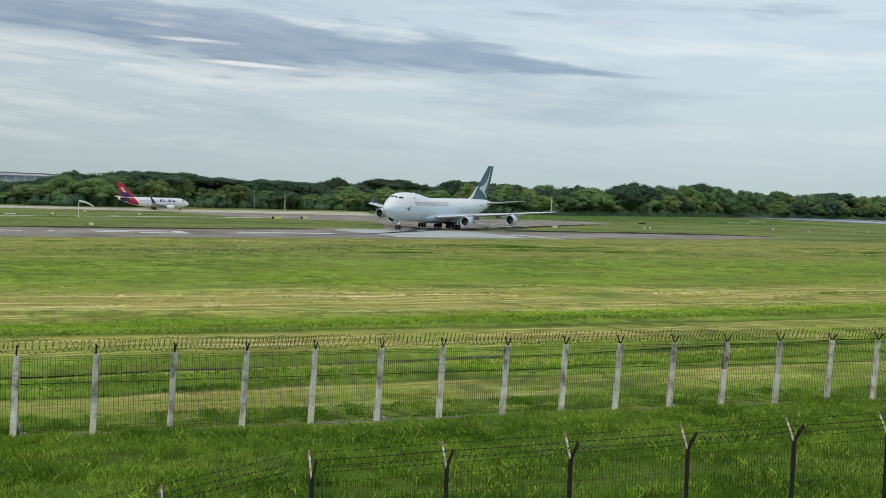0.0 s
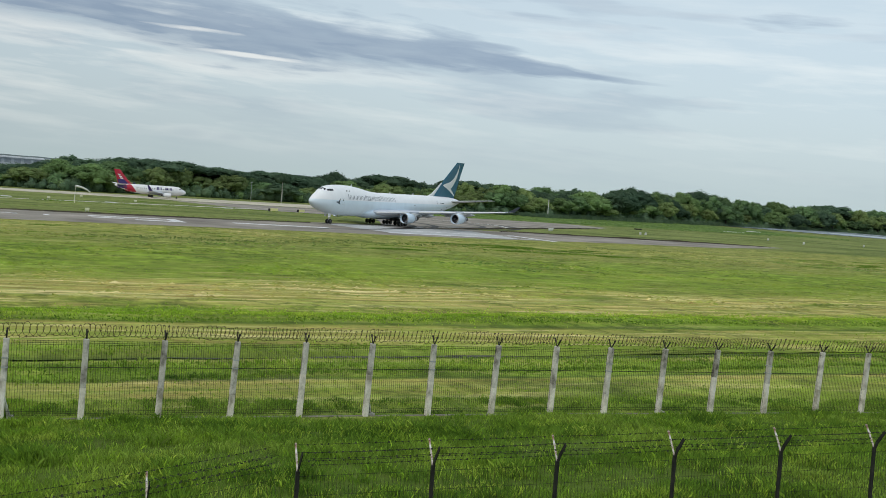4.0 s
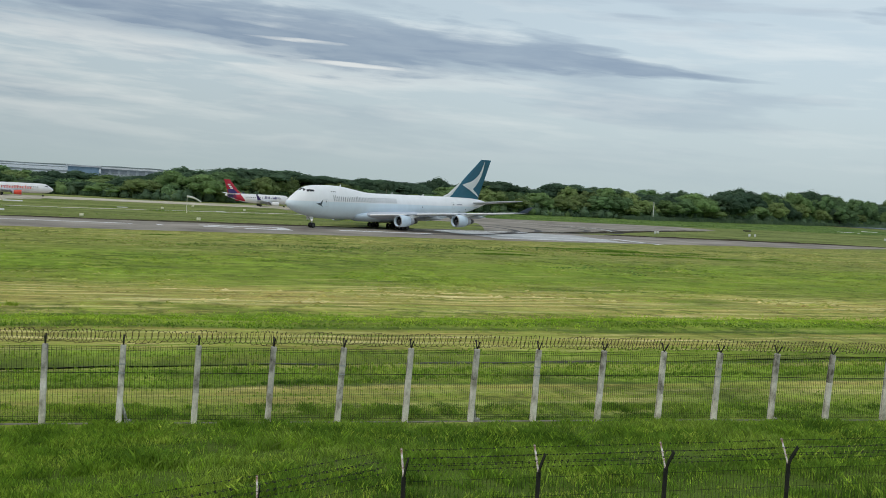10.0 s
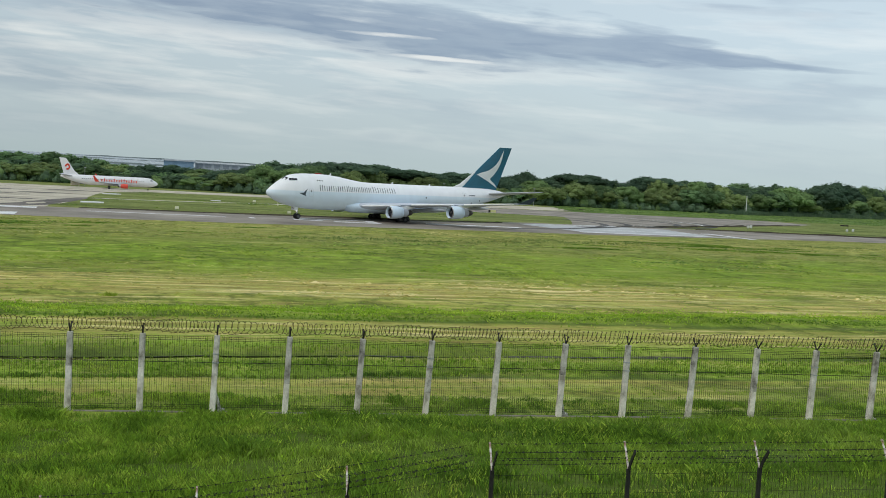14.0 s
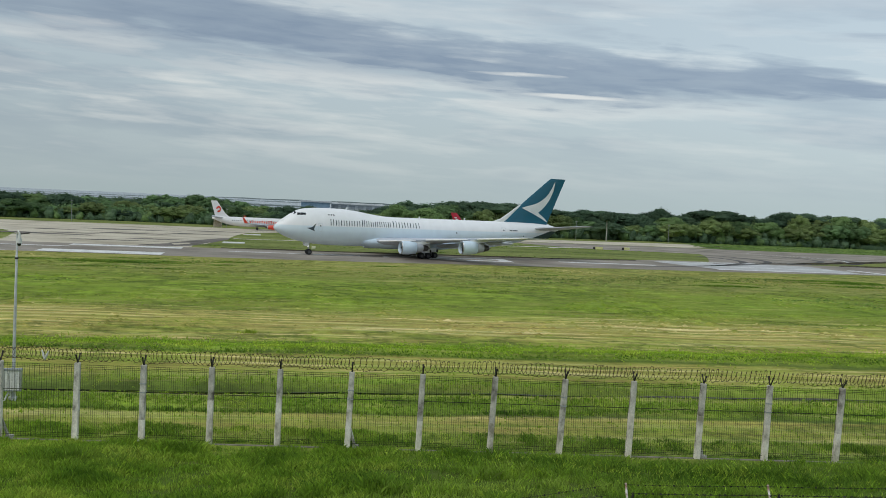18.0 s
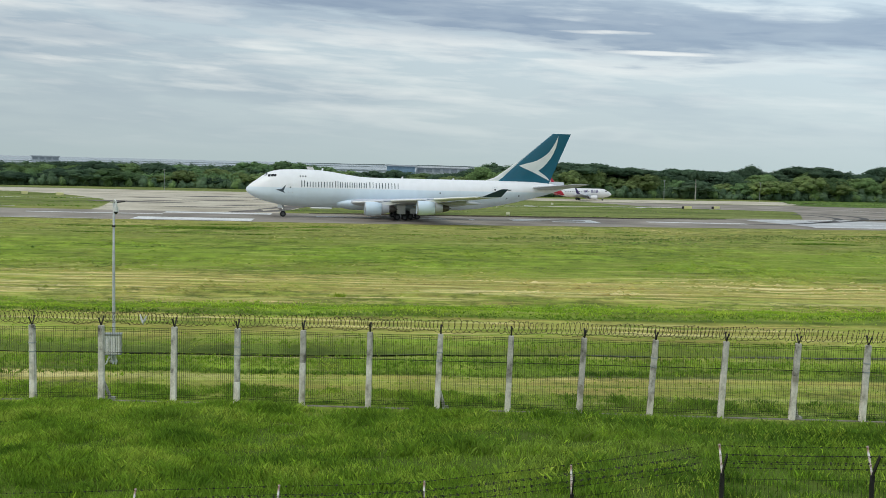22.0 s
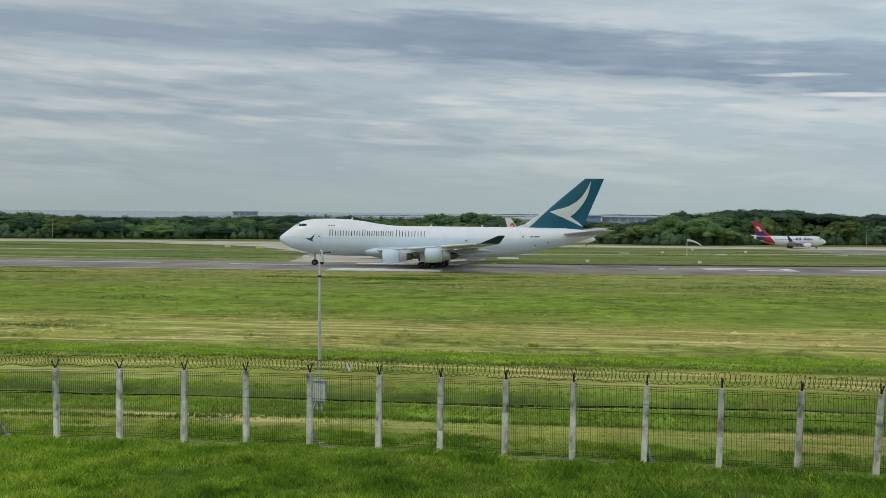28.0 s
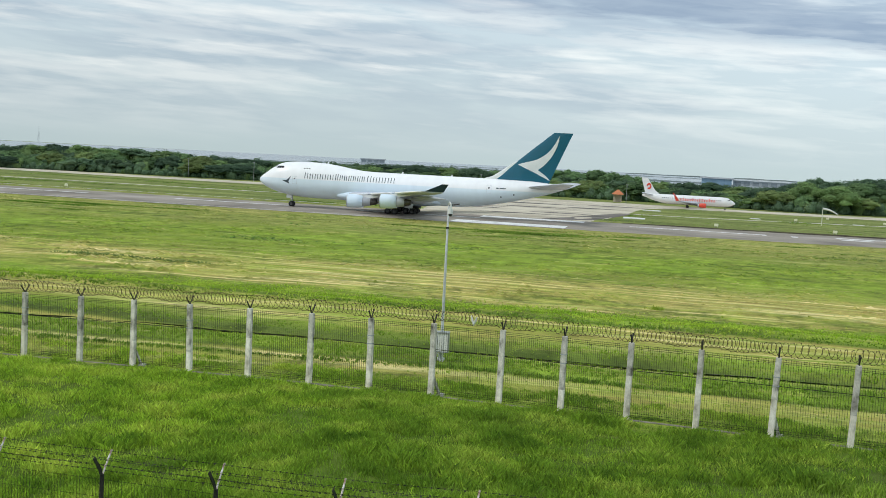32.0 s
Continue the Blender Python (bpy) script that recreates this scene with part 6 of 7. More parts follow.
def build_mast(p, top, with_box, arm_turn, label):
    z = top - p.z
    root = thing("camera_mast", Matrix.Translation(p) @ Matrix.Rotation(radians(30), 4, "Z"), label, "mast", "masts along the fence")
    bm = bmesh.new()
    tube(bm, ((0, 0, -0.3), (0, 0, 0.9), (0, 0, z * 0.55), (0, 0, z)), [0.075, 0.07, 0.058, 0.04], 10)
    tube(bm, ((0, 0, 0.0), (0, 0, 0.12)), 0.17, 10)
    part("pole", bm, MAST_GREY, root, "slim pale grey pole", smooth=True)
    bm = bmesh.new()
    c, s = math.cos(arm_turn - radians(30)), math.sin(arm_turn - radians(30))
    tube(bm, ((0, 0, z - 0.05), (0.5 * c, 0.5 * s, z + 0.03)), 0.025, 8)
    part("bracket", bm, DARK_IRON, root, "dark bracket")
    bm = bmesh.new()
    if with_box:
        tube(bm, ((0.0, -0.05, z - 0.02), (0.06, -0.16, z + 0.10), (0.13, -0.26, z + 0.02)), 0.03, 8)
        tube(bm, ((0.13, -0.26, z + 0.04), (0.13, -0.26, z - 0.20)), [0.035, 0.06], 10)
        tube(bm, ((0.13, -0.26, z - 0.20), (0.13, -0.26, z - 0.40)), [0.10, 0.11], 10)
        dome = part("camera_dome", bm, WHITE_BOARD, root, "white dome housing")
        bm = bmesh.new()
        tube(bm, ((0.13, -0.26, z - 0.40), (0.13, -0.26, z - 0.48), (0.13, -0.26, z - 0.52)), [0.09, 0.07, 0.02], 10)
        part("lens_bubble", bm, GLASS, dome, "dark glass bubble", smooth=True)
        bm = bmesh.new()
        tube(bm, ((0, 0, z * 0.845), (0, 0, z * 0.85 + 0.04)), 0.075, 10)
        part("collar", bm, DARK_IRON, root, "dark collar on the pole")
        bm = bmesh.new()
        box(bm, -0.31, 0.33, -0.42, -0.12, 0.46, 1.26)
        bmesh.ops.bevel(bm, geom=[e for e in bm.edges], offset=0.02, segments=1, affect="EDGES")
        cab = part("cabinet", bm, BOX_GREY, root, "pale grey steel cabinet")
        bm = bmesh.new()
        for x in (-0.13, 0.14):
            box(bm, x - 0.012, x + 0.012, -0.432, -0.421, 0.54, 1.16)
        box(bm, -0.36, 0.38, -0.45, -0.09, 1.26, 1.33)
        part("cabinet_ribs", bm, STEEL, cab)
        bm = bmesh.new()
        for x0, x1, z0, z1 in ((-0.35, -0.312, 0.43, 1.26), (0.332, 0.37, 0.43, 1.26), (-0.35, 0.37, 0.42, 0.457)):
            box(bm, x0, x1, -0.44, -0.10, z0, z1)
        part("cabinet_frame", bm, STEEL, cab, "steel mounting frame")
        for (xa, xb) in ((-0.10, -0.30), (-0.10, 0.02), (0.12, 0.12)):
            bm = bmesh.new()
            tube(bm, ((xa, -0.26, 0.44), (xb, -0.26, -0.05)), 0.036, 8)
            part("cabinet_leg", bm, WHITE_BOARD, cab, "white leg under the cabinet")
    else:
        box(bm, 0.45 * c - 0.3, 0.45 * c + 0.3, 0.45 * s - 0.1, 0.45 * s + 0.1, z + 0.0, z + 0.14)
        part("lamp_head", bm, STEEL, root)
    return root


build_mast(at(*MAST_SPOT), 10.22, True, radians(20), "slim grey camera mast with a cabinet behind the fence")
build_mast(Vector((23.15, 52.1, 3.0)), 12.55, False, radians(170), "slim grey lamp mast behind the fence")

# a white plastic scrap caught in the razor coil
bm = bmesh.new()
tube(bm, ((-0.10, 0, 0.18), (-0.05, 0, 0.05), (0, 0, -0.05), (0.06, 0, 0.06), (0.10, 0, 0.16)), [0.015, 0.03, 0.035, 0.03, 0.015], 6)
scrap = part("plastic_scrap", bm, WHITE_BOARD)
sp = fence_at(POST_ZERO - 5.55, FENCE_D - 0.12, 6.30)
scrap.matrix_basis = Matrix.Translation(sp) @ Matrix.Scale(1.35, 4)
tagged(scrap, "white plastic scrap caught in the razor coil", "litter")


# ---- windsock ----
def build_windsock():
    p = at(46, 318)
    root = thing("windsock", Matrix.Translation(p), "white windsock on a banded pole in the grass", "windsock")
    for k in range(6):
        bm = bmesh.new()
        tube(bm, ((0, 0, k * 0.78), (0, 0, (k + 1) * 0.78)), 0.09, 10)
        part("pole_band", bm, WHITE_BOARD if k % 2 else MARKER_CREAM, root)
    bm = bmesh.new()
    pts = [U * d + Vector((0, 0, 4.75 - 0.085 * d * d)) for d in (0, 0.8, 1.6, 2.4, 3.2, 4.2)]
    tube(bm, pts, [0.36, 0.34, 0.31, 0.27, 0.23, 0.20], 14, cap=False)
    part("sock", bm, WHITE_BOARD, root, "white cloth cone blown out", smooth=True)


build_windsock()


# ---- airfield signs and lamps ----
def board(s, d, w, h, mat, name, label, group):
    p = at(s, d)
    root = thing(name, Matrix.Translation(p) @ Matrix.Rotation(TURN, 4, "Z"), label, "sign", group)
    bm = bmesh.new()
    box(bm, -w / 2, w / 2, -0.15, 0.15, 0.25, 0.25 + h)
    bmesh.ops.bevel(bm, geom=[e for e in bm.edges], offset=0.04, segments=1, affect="EDGES")
    part("panel", bm, mat, root)
    for x in (-w * 0.35, w * 0.35):
        bm = bmesh.new()
        tube(bm, ((x, 0, -0.1), (x, 0, 0.3)), 0.05, 6)
        part("leg", bm, STEEL, root)


for s, d in ((39, 250), (72, 363), (42, 343), (59, 393), (13, 249), (-152, 252)):
    board(s, d, 0.9, 0.6, MARKER_CREAM, "edge_marker", "small cream edge marker standing in the grass", "edge markers")
for s, d, w in ((114, 343, 2.6), (126, 349, 2.0), (-90, 345, 2.4), (-104, 356, 2.0)):
    board(s, d, w, 0.9, YELLOW_BOARD, "taxi_sign", "low yellow taxiway sign standing in the grass", "taxiway signs")
for s, d in ((193, 294), (196, 297), (240, 306), (244, 308), (326, 330), (313, 298), (360, 310)):
    board(s, d, 0.8, 0.8, WHITE_BOARD, "edge_lamp", "white edge lamp box standing in the grass", "edge lamps")
for s, d in ((112.3, 343), (124.6, 349)):
    board(s, d, 0.7, 0.8, DARK_IRON, "dark_sign", "small dark sign beside a yellow taxiway sign", "taxiway signs")
board(302, 387, 4.0, 0.55, DARK_IRON, "dark_box", "low dark equipment box in the grass", "equipment boxes")


def slab(s, d, w, b, name="concrete_slab"):
    p = at(s, d, lift=0.0)
    bm = bmesh.new()
    box(bm, -w / 2, w / 2, -b / 2, b / 2, -0.2, 0.22)
    bmesh.ops.bevel(bm, geom=[e for e in bm.edges], offset=0.03, segments=1, affect="EDGES")
    ob = part(name, bm, WHITE_BOARD, m=Matrix.Translation(p) @ Matrix.Rotation(TURN, 4, "Z"))
    tagged(ob, "pale concrete slab lying in the grass", "slab", "slabs in the grass")


for s, d, w, b in ((-6, 274, 5.5, 5), (-2, 374, 6, 5), (437, 470, 9, 8), (480, 500, 9, 6), (30, 345, 3, 3), (60, 340, 3, 3), (100, 350, 3, 3)):
    slab(s, d, w, b)


# ---- lamp posts along the taxiway, hut, far buildings ----
def lamp_post(s, d, h, mat=STEEL, words="slim grey lamp post before the wood", wide=1.0):
    p = at(s, d)
    root = thing("lamp_post", Matrix.Translation(p), words, "lamp post", "lamp posts before the wood")
    bm = bmesh.new()
    tube(bm, ((0, 0, -0.3), (0, 0, h)), [0.14 * wide, 0.09 * wide], 8)
    part("pole", bm, mat, root)
    bm = bmesh.new()
    box(bm, -0.5, 0.5, -0.2, 0.2, h, h + 0.25)
    part("lamp_head", bm, mat, root)


for s, d, h in ((-226, 484, 9), (-192, 484, 9), (-81, 486, 9), (-14, 485, 8), (154, 500, 9), (204, 505, 9)):
    lamp_post(s, d, h)
lamp_post(347, 532, 10.4, WHITE_BOARD, "white lamp post standing clear of the wood", 1.9)


def build_hut():
    p = at(-18, 488)
    root = thing("guard_hut", Matrix.Translation(p) @ Matrix.Rotation(TURN, 4, "Z"), "small hut with orange tiled roof at the wood", "hut")
    wallm = material("cream_wall", ((0.42, 0.36, 0.28), (0.55, 0.48, 0.38)), 1.0, 0.9)
    roofm = material("orange_tiles", ((0.42, 0.14, 0.06), (0.58, 0.22, 0.10)), 3.0, 0.85, bump=0.4)
    for x in (-1.6, 1.6):
        for y in (-1.6, 1.6):
            bm = bmesh.new()
            box(bm, x - 0.2, x + 0.2, y - 0.2, y + 0.2, -0.3, 3.6)
            part("pillar", bm, wallm, root)
    bm = bmesh.new()
    box(bm, -1.4, 1.4, 1.42, 1.58, -0.3, 3.6)
    part("back_wall", bm, wallm, root)
    bm = bmesh.new()
    e = [bm.verts.new(v) for v in ((-2.8, -2.8, 3.5), (2.8, -2.8, 3.5), (2.8, 2.8, 3.5), (-2.8, 2.8, 3.5))]
    a, b = bm.verts.new((-0.5, 0, 5.6)), bm.verts.new((0.5, 0, 5.6))
    for f in ((e[0], e[1], b, a), (e[1], e[2], b), (e[2], e[3], a, b), (e[3], e[0], a), (e[3], e[2], e[1], e[0])):
        bm.faces.new(f)
    part("roof", bm, roofm, root, "orange hipped tile roof")


build_hut()


def far_building(az, dist, width, z1, wall, roof, glass, label):
    a = radians(az)
    p = Vector((dist * math.sin(a), dist * math.cos(a), -2.9))
    root = thing("terminal_building", Matrix.Translation(p) @ Matrix.Rotation(-a, 4, "Z"), label, "building", "buildings beyond the wood")
    bm = bmesh.new()
    box(bm, -width / 2, width / 2, 0, 30, 0, z1 - 1.2)
    part("wall", bm, wall, root)
    bm = bmesh.new()
    box(bm, -width / 2 - 1.5, width / 2 + 1.5, -1.5, 31.5, z1 - 1.2, z1)
    part("roof", bm, roof, root)
    n = max(3, int(width / 7))
    for k in range(n):
        x0 = -width / 2 + width * (k + 0.15) / n
        bm = bmesh.new()
        box(bm, x0, x0 + width / n * 0.7, -0.12, 0.1, z1 - 5.2, z1 - 2.0)
        part("window", bm, glass, root)


BLUE_GLAZE = material("blue_cladding", ((0.16, 0.26, 0.36), (0.24, 0.35, 0.45)), 0.3, 0.3, spec=0.5)
GREY_CLAD = material("grey_cladding", ((0.35, 0.38, 0.40), (0.50, 0.53, 0.55)), 0.2, 0.6)
WHITE_CLAD = material("white_roofing", ((0.55, 0.57, 0.58), (0.70, 0.72, 0.73)), 0.2, 0.6)
GREY_GLASS = material("grey_glazing", ((0.20, 0.23, 0.25), (0.28, 0.31, 0.33)), 0.3, 0.3, spec=0.5)
far_building(-24.2, 900, 24, 12.4, BLUE_GLAZE, GREY_CLAD, BLUE_GLAZE, "blue glazed end block beyond the wood")
far_building(-22.0, 930, 44, 11.6, GREY_CLAD, WHITE_CLAD, GREY_GLASS, "long low grey terminal beyond the wood")
far_building(-20.0, 940, 19, 10.9, GREY_CLAD, WHITE_CLAD, GREY_GLASS, "low grey terminal wing beyond the wood")
far_building(-42.5, 1500, 34, 11.5, GREY_CLAD, GREY_CLAD, GREY_GLASS, "small blue-grey block beyond the wood")
for az, dist, h in ((-59.6, 900, 21),):
    a = radians(az)
    root = thing("lattice_tower", Matrix.Translation((dist * math.sin(a), dist * math.cos(a), -2.9)), "thin lattice tower above the wood", "tower")
    for k in range(4):
        x, y = (1.6, -1.6)[k & 1], (1.6, -1.6)[k >> 1]
        bm = bmesh.new()
        tube(bm, ((x, y, 0), (x * 0.15, y * 0.15, h)), 0.06, 5)
        part("leg", bm, STEEL, root)
    bm = bmesh.new()
    tube(bm, ((0, 0, h), (0, 0, h + 5)), 0.08, 5)
    part("spike", bm, STEEL, root)


# ---- standing grass ----
def blades(name, label, count, spot, tall, wide, seed, per=5, mat=BLADES, simple=False):
    """Tufts of bent blades; spot(rng) gives a place on the ground or None."""
    rng = np.random.default_rng(seed)
    spots = np.array([(x, y, ground_z(x, y), g) for x, y, g in spot(rng, count)])
    x, y, z, gain = np.repeat(spots, per, axis=0).T
    m = len(x)
    a = rng.uniform(0, math.tau, m)
    h = tall * gain * rng.uniform(0.5, 1.25, m)
    w = wide * rng.uniform(0.6, 1.3, m)
    lean = rng.uniform(0.1, 0.6, m) * h
    c, s = np.cos(a) * w, np.sin(a) * w
    x, y = x + rng.normal(0, tall * 0.35, m), y + rng.normal(0, tall * 0.35, m)
    bx, by = rng.normal(0, 1, m) * lean, rng.normal(0, 1, m) * lean
    quad = np.stack([np.stack(v, 1) for v in ((x - c, y - s, z - 0.05), (x + c, y + s, z - 0.05), (x + bx * 0.35 + c * 0.7, y + by * 0.35 + s * 0.7, z + h * 0.65), (x + bx * 0.8, y + by * 0.8, z + h))], 1)
    verts = quad.reshape(-1, 3).tolist()
    k = 4 * np.arange(m)
    faces = np.stack([np.stack((k, k + 1, k + 2), 1), np.stack((k, k + 2, k + 3), 1)], 1).reshape(-1, 3).tolist()
    if simple:
        faces = np.stack((k, k + 1, k + 3), 1).tolist()
    tagged(raw(name, verts, faces, mat), label, "grass", kind="stuff")


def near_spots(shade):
    """Spots on the bank; shade -1 dark, 0 mid, 1 light, each thickest on its stretch, so blade colour carries the
    bank's brightness.
    """
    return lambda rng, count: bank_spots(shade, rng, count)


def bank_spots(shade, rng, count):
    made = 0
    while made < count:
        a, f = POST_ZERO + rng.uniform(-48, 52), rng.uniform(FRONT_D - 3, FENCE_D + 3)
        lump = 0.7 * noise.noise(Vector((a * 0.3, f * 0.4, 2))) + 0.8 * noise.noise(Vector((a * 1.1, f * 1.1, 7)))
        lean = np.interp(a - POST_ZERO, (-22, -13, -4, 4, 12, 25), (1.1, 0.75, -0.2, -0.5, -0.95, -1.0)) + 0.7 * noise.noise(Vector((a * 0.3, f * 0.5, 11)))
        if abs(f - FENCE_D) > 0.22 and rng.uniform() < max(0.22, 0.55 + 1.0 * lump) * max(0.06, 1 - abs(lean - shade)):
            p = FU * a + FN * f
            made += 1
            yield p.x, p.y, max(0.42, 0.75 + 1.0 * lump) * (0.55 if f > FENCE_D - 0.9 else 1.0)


def paved(s, d):
    """Where concrete or asphalt lies beyond the runway."""
    if d < 242:
        return False
    link = np.interp(d, (240, 262, 297, 328, 358, 380, 408, 420), (-55, -57, -63, -73, -87, -99, -119, -150)) < s < np.interp(d, (240, 262, 300, 360, 405, 428), (-14, -11, -8, -6, -3, 9))
    tip = np.interp(d, (255, 262, 286, 310, 341, 347, 352, 386, 436), (112, 118, 128, 138, 149, 116, 115, 105, 100))
    return link or tip < s and d < 442


def field_spots(d0, d1, s0, s1, along, across, level):
    def spots(rng, count):
        made = 0
        while made < count:
            d = rng.uniform(d0, d1)
            s = rng.uniform(s0, s1) * (0.35 + 0.65 * d / d1)
            lump = noise.noise(Vector((s * along, d * across, 2))) + 0.7 * noise.noise(Vector((s * along * 5, d * across * 2.5, 9)))
            made += 0.2
            if lump > level + rng.uniform(-0.1, 0.25):
                p = U * s + NRM * d
                if p.dot(FN) < FENCE_D + 1 or paved(s, d):
                    continue
                made += 0.8
                yield p.x, p.y, 0.5 + 0.8 * (lump - level)
    return spots


def row_spots(d0, width, s0, s1):
    def spots(rng, count):
        for _ in range(count):
            s = rng.uniform(s0, s1)
            d = d0 + rng.normal(0, width) + (0.6 + 0.7 * width) * (noise.noise(Vector((s * 0.05, d0, 0))) + 0.6 * noise.noise(Vector((s * 0.17, d0, 5))))
            p = U * s + NRM * d
            if p.dot(FN) > FENCE_D + 0.3:
                yield p.x, p.y, 0.8 + 0.5 * noise.noise(Vector((s * 0.4, d0, 3)))
    return spots


def mown_spots(rng, count):
    """Near field, thin where the mown strips lie dry."""
    for x, y, g in field_spots(36, 110, -110, 130, 0.05, 0.35, -0.25)(rng, count):
        d = x * NRM.x + y * NRM.y + 2.0 * noise.noise(Vector((x * 0.05, y * 0.05, 5)))
        if rng.uniform() > np.interp(d, (40, 41.5, 43.5, 44.5, 51, 55.5, 63, 64.5, 71, 74, 95, 102), (0.1, 0.5, 0.6, 0.1, 0.1, 0.75, 0.8, 0.1, 0.1, 0.9, 0.9, 0.15)):
            yield x, y, g


def verge_spots(rng, count):
    """Places on the lush verge beyond the apron."""
    for _ in range(count):
        q = rng.uniform(205, 500)
        d = rng.uniform(439, np.interp(q, (205, 218, 260, 360, 500), (470, 515, 555, 610, 640)))
        p = U * q + NRM * d
        yield p.x, p.y, 0.7 + 0.5 * noise.noise(Vector((q * 0.05, d * 0.05, 1)))


def mounds(name, label, count, spot, tall, wide, seed, mat):
    """Low ragged tussocks of grass, six-sided and pointed off centre."""
    rng = np.random.default_rng(seed)
    spots = np.array([(x, y, ground_z(x, y), g) for x, y, g in spot(rng, count)])
    m = len(spots)
    x, y, z, gain = spots.T
    r = wide * rng.uniform(0.5, 1.4, (m, 6)) * np.sqrt(gain)[:, None]
    a = np.arange(6)[None, :] * math.tau / 6 + rng.uniform(0, 1, (m, 1))
    rim = np.stack((x[:, None] + r * np.cos(a), y[:, None] + r * np.sin(a), np.repeat(z[:, None] - 0.06, 6, 1)), 2)
    top = np.stack((x + rng.normal(0, wide * 0.2, m), y + rng.normal(0, wide * 0.2, m), z + tall * gain * rng.uniform(0.5, 1.3, m)), 1)
    verts = np.concatenate((rim, top[:, None, :]), 1).reshape(-1, 3).tolist()
    k = 7 * np.arange(m)
    faces = np.concatenate([np.stack((k + i, k + (i + 1) % 6, k + 6), 1) for i in range(6)]).tolist()
    tagged(raw(name, verts, faces, mat), label, "grass", kind="stuff")


mounds("field_tussocks", "low rough grass tussocks in the field before the runway", 16000, field_spots(76, 204, -235, 240, 0.06, 0.06, -0.15), 0.16, 0.55, 3, GRASS_FIELD)
mounds("weed_tussocks", "dark weedy tussocks in the far field", 9000, field_spots(120, 196, -235, 240, 0.03, 0.05, 0.55), 0.18, 0.42, 19, DARK_BLADES)
mounds("verge_tussocks", "tall fresh grass between apron and wood", 4000, verge_spots, 0.5, 1.3, 23, LUSH)
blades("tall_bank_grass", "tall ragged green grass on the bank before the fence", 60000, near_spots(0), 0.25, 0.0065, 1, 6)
blades("lush_bank_grass", "dark green grass before the fence, darker stretch of the bank painted in", 40000, near_spots(-1), 0.26, 0.0065, 11, 6, DARK_BLADES)
blades("fresh_bank_grass", "light green grass before the fence, brighter stretch of the bank painted in", 56000, near_spots(1), 0.24, 0.0065, 12, 6, LIGHT_BLADES)
blades("field_grass_near", "mown green grass tufts beyond the fence", 60000, mown_spots, 0.075, 0.018, 2, 4, FIELD_BLADES)
blades("ditch_grass", "taller bright green grass before a shallow ditch", 9000, row_spots(46.6, 1.1, -70, 75), 0.13, 0.016, 5, 6, BLADES)
blades("ditch_edge", "dark grass along the ditch edge", 3500, row_spots(44.5, 0.18, -70, 75), 0.16, 0.025, 18, 5, DARK_BLADES)
blades("track_grass", "green grass tufts along the far side of the mud track", 3000, row_spots(53.4, 0.8, -75, 80), 0.12, 0.018, 15, 5, BLADES)
blades("strip_grass", "taller bright green grass strip in the mown field", 20000, row_spots(68.0, 1.9, -110, 130), 0.13, 0.018, 6, 7, LIGHT_BLADES)
# dark blades paint in the shaded lower edge of the taller strip
blades("strip_foot", "dark blades standing in for shade at the foot of the taller strip", 5000, row_spots(64.6, 0.5, -110, 130), 0.12, 0.03, 16, 4, DARK_BLADES)
blades("dark_weed_patches", "dark rough weeds in the far field", 60000, field_spots(160, 192, -230, 260, 0.022, 0.16, 0.42), 0.26, 0.05, 7, 5, DARK_BLADES)
blades("island_weeds", "dark weed streaks between runway and taxiway", 40000, field_spots(250, 428, -300, 380, 0.012, 0.10, 0.42), 0.30, 0.09, 22, 4, DARK_BLADES)


def tuft_spots(spots, spread):
    """Places in tight clusters round given spots (s, d)."""
    def places(rng, count):
        for _ in range(count):
            q, d = spots[rng.integers(len(spots))]
            p = U * (q + rng.normal(0, spread[0])) + NRM * (d + rng.normal(0, spread[1]))
            yield p.x, p.y, rng.uniform(0.5, 1.2)
    return places


SHRUB_SPOT = ((-0.2, 76.4),)
WEED_SPOTS = tuple((q, d) for q, d in ((30, 165), (37, 165.5), (44, 166), (51, 167), (58, 170), (66, 173), (72, 183), (80, 181), (88, 180), (96, 186), (103, 188), (112, 175), (121, 178), (150, 199), (163, 203)))
STRIP_WEEDS = ((-50.7, 85.9), (-48.5, 86.6), (-46.5, 87.0), (-42.8, 86.6), (-40.8, 86.1))
SHRUB_LEAF = material("dull_shrub_leaf", ((0.14, 0.20, 0.06), (0.20, 0.27, 0.08), (0.26, 0.33, 0.11)), 0.6, 0.8, island=0.3, spec=0.08, glow_through=0.4)
blades("strip_shrub", "small dull green shrub in the dry strip", 26, tuft_spots(SHRUB_SPOT, (0.30, 0.22)), 0.27, 0.03, 31, 5, FIELD_BLADES)
blades("edge_weeds", "dark ragged weeds before the runway", 1500, tuft_spots(WEED_SPOTS, (4.0, 2.4)), 0.22, 0.06, 32, 4, SHRUB_LEAF)
blades("strip_weeds", "dark ragged weeds at the edge of the dry strip", 260, tuft_spots(STRIP_WEEDS, (1.5, 0.5)), 0.20, 0.04, 33, 4, SHRUB_LEAF)


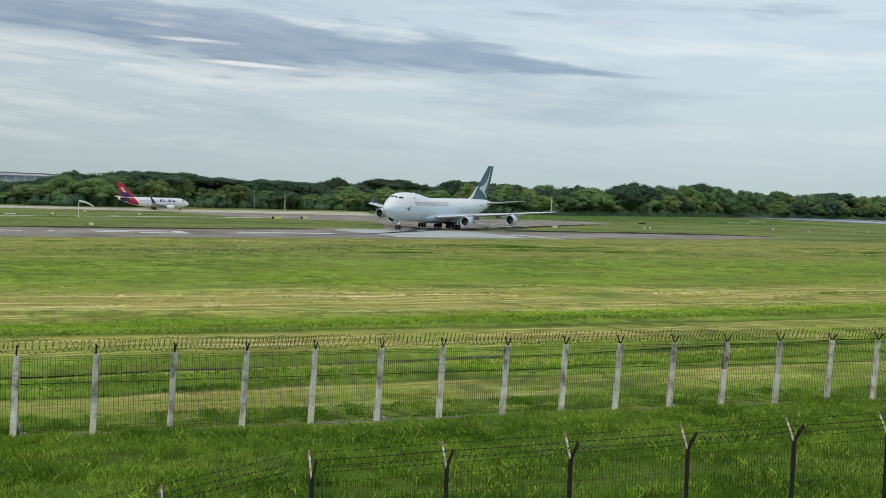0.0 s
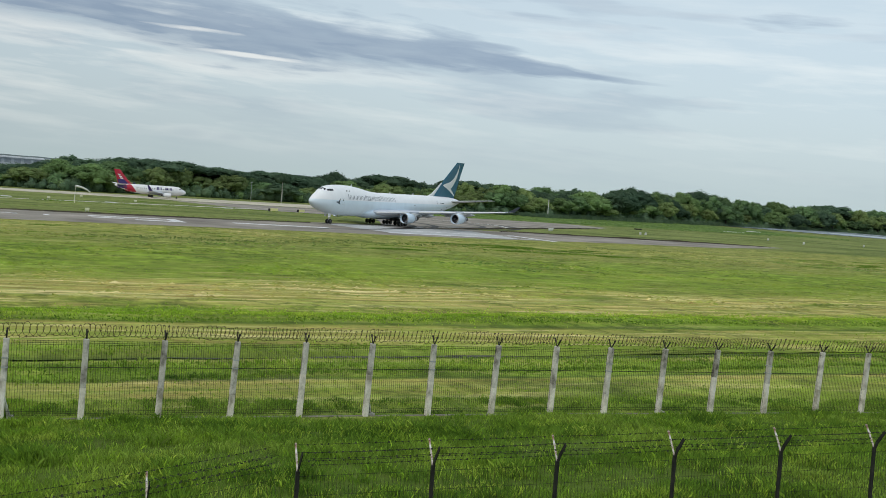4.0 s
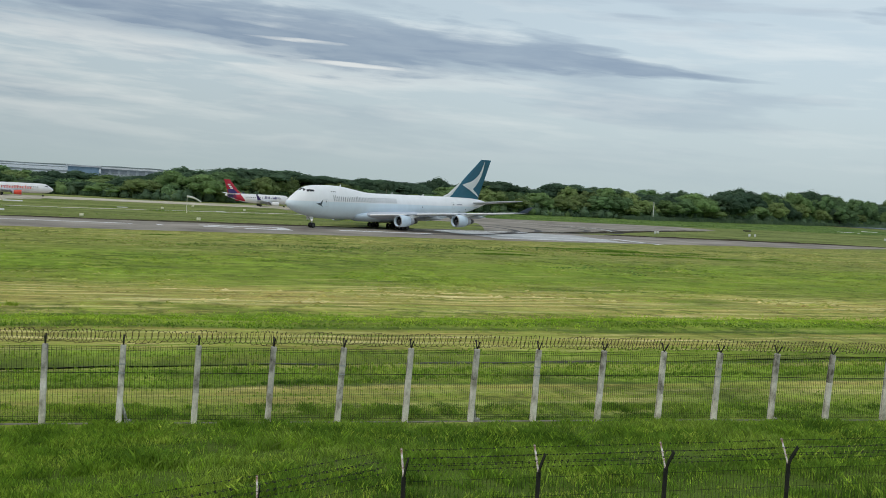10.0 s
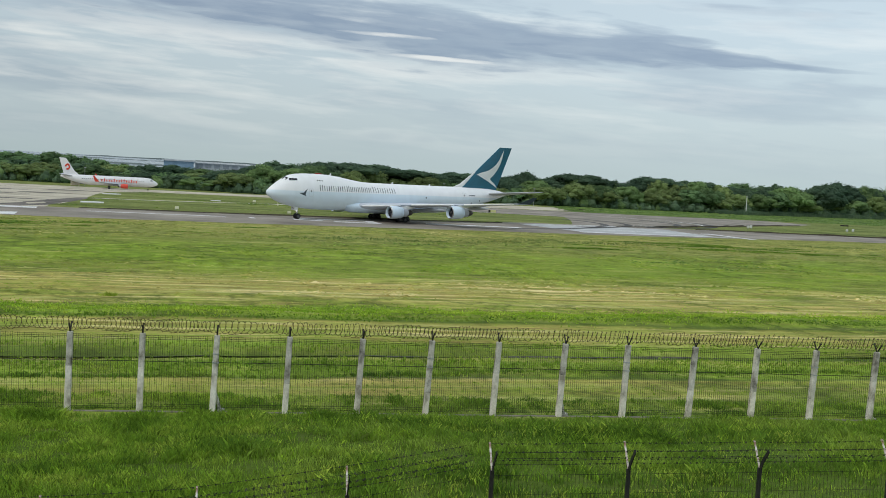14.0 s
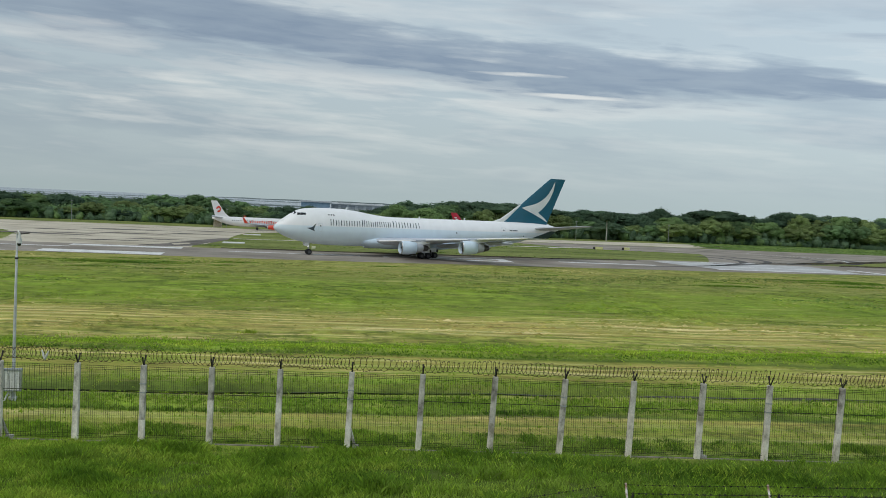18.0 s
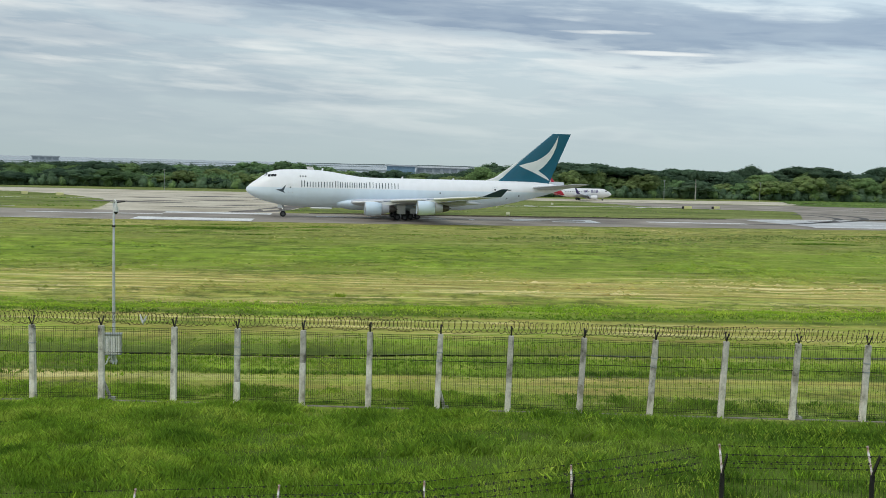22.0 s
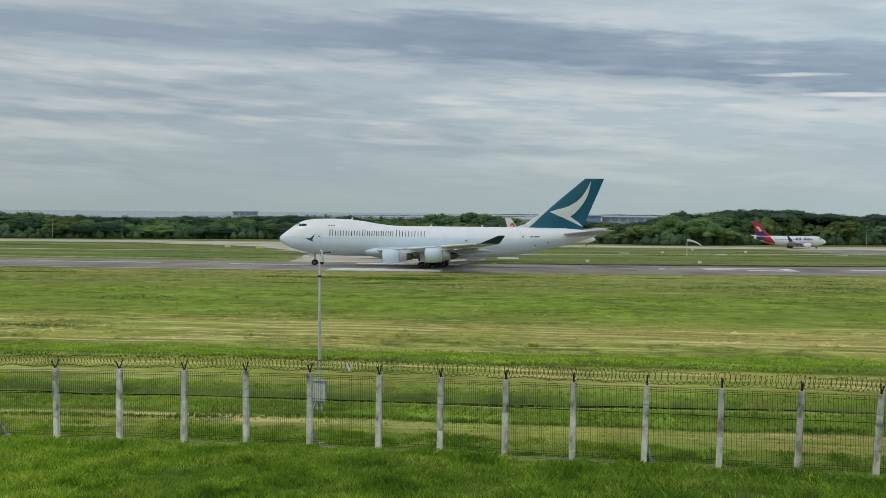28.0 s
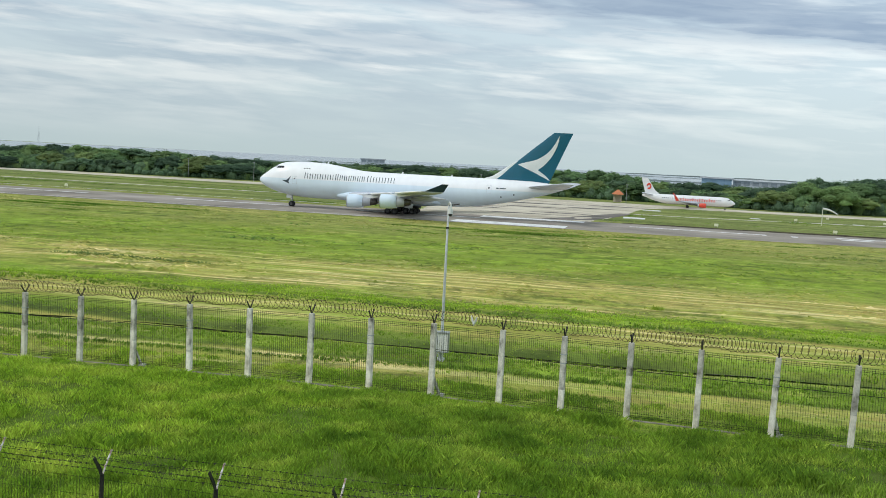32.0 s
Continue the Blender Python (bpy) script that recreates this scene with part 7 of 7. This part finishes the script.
# ---- motion of things ----
JUMBO_PATH = (
    (0, -11.51, 283.68, -116.51),
    (1, -15.11, 280.53, -118.69),
    (2, -19.18, 277.21, -120.79),
    (3, -23.45, 273.75, -122.58),
    (4, -27.82, 270.15, -124.15),
    (5, -32.20, 266.40, -125.50),
    (6, -36.58, 262.42, -126.49),
    (7, -40.84, 257.97, -127.12),
    (8, -45.01, 253.02, -127.57),
    (9, -49.02, 247.51, -127.98),
    (10, -53.12, 241.99, -128.47),
    (11, -57.59, 237.00, -129.09),
    (12, -62.26, 232.17, -129.82),
    (13, -67.12, 227.55, -130.77),
    (14, -72.20, 223.06, -131.98),
    (15, -77.51, 218.61, -133.43),
    (16, -82.98, 214.29, -135.12),
    (17, -88.48, 210.19, -137.04),
    (18, -93.90, 206.24, -139.51),
    (19, -99.13, 202.55, -142.43),
    (20, -104.33, 199.41, -145.19),
    (21, -109.42, 196.72, -147.82),
    (22, -114.32, 194.19, -150.24),
    (23, -119.07, 191.79, -151.72),
    (24, -123.81, 189.42, -152.39),
    (25, -128.65, 187.01, -152.82),
    (26, -133.68, 184.52, -152.93),
    (27, -138.98, 181.91, -152.86),
    (28, -144.65, 179.12, -152.82),
    (29, -150.94, 176.01, -152.79),
    (30, -158.01, 172.49, -152.79),
    (31, -165.97, 168.50, -152.78),
    (32, -174.95, 164.00, -152.78),
)
SHORT_JET_WALK = ((0, 108.9), (7, 109.05), (12, 109.3), (15, 109.8), (18, 111.1), (21, 113.3), (24, 116.5), (26.5, 119.5), (28, 121.5), (32, 127.4))
LONG_JET_WALK = ((0, 1.2), (7, 7.0), (10, 8.9), (12, 10.4), (14, 12.0), (16.5, 14.0), (22, 18.8), (28, 24.1), (30, 25.9), (32, 28.0))


def roll_wheels(spins, times, run):
    """Turns each wheel by the way that its thing has gone."""
    for ob, x, y, r in spins:
        walk(ob, [(t, Matrix.Translation((x, y, r)) @ Matrix.Rotation(g / r, 4, "Y")) for t, g in zip(times, run)])


def motions():
    walk(JUMBO, [(t, pose(x, y, 0.04, 0, 0, h)) for t, x, y, h in JUMBO_PATH])
    times = [0.1 * i for i in range(321)]
    ts = [r[0] for r in JUMBO_PATH]
    gone = [0.0]
    for a, b in zip(JUMBO_PATH, JUMBO_PATH[1:]):
        gone.append(gone[-1] + math.hypot(b[1] - a[1], b[2] - a[2]))
    roll_wheels(JUMBO_SPINS, times, np.interp(times, ts, gone))
    for plane, spins, rows in ((SHORT_JET, SHORT_JET_SPINS, SHORT_JET_WALK), (LONG_JET, LONG_JET_SPINS, LONG_JET_WALK)):
        walk(plane, [(t, Matrix.Translation(at(s, 462, lift=0.03)) @ Matrix.Rotation(TURN, 4, "Z")) for t, s in rows])
        steps = [0.25 * i for i in range(129)]
        roll_wheels(spins, steps, np.interp(steps, [r[0] for r in rows], [r[1] for r in rows]))


motions()
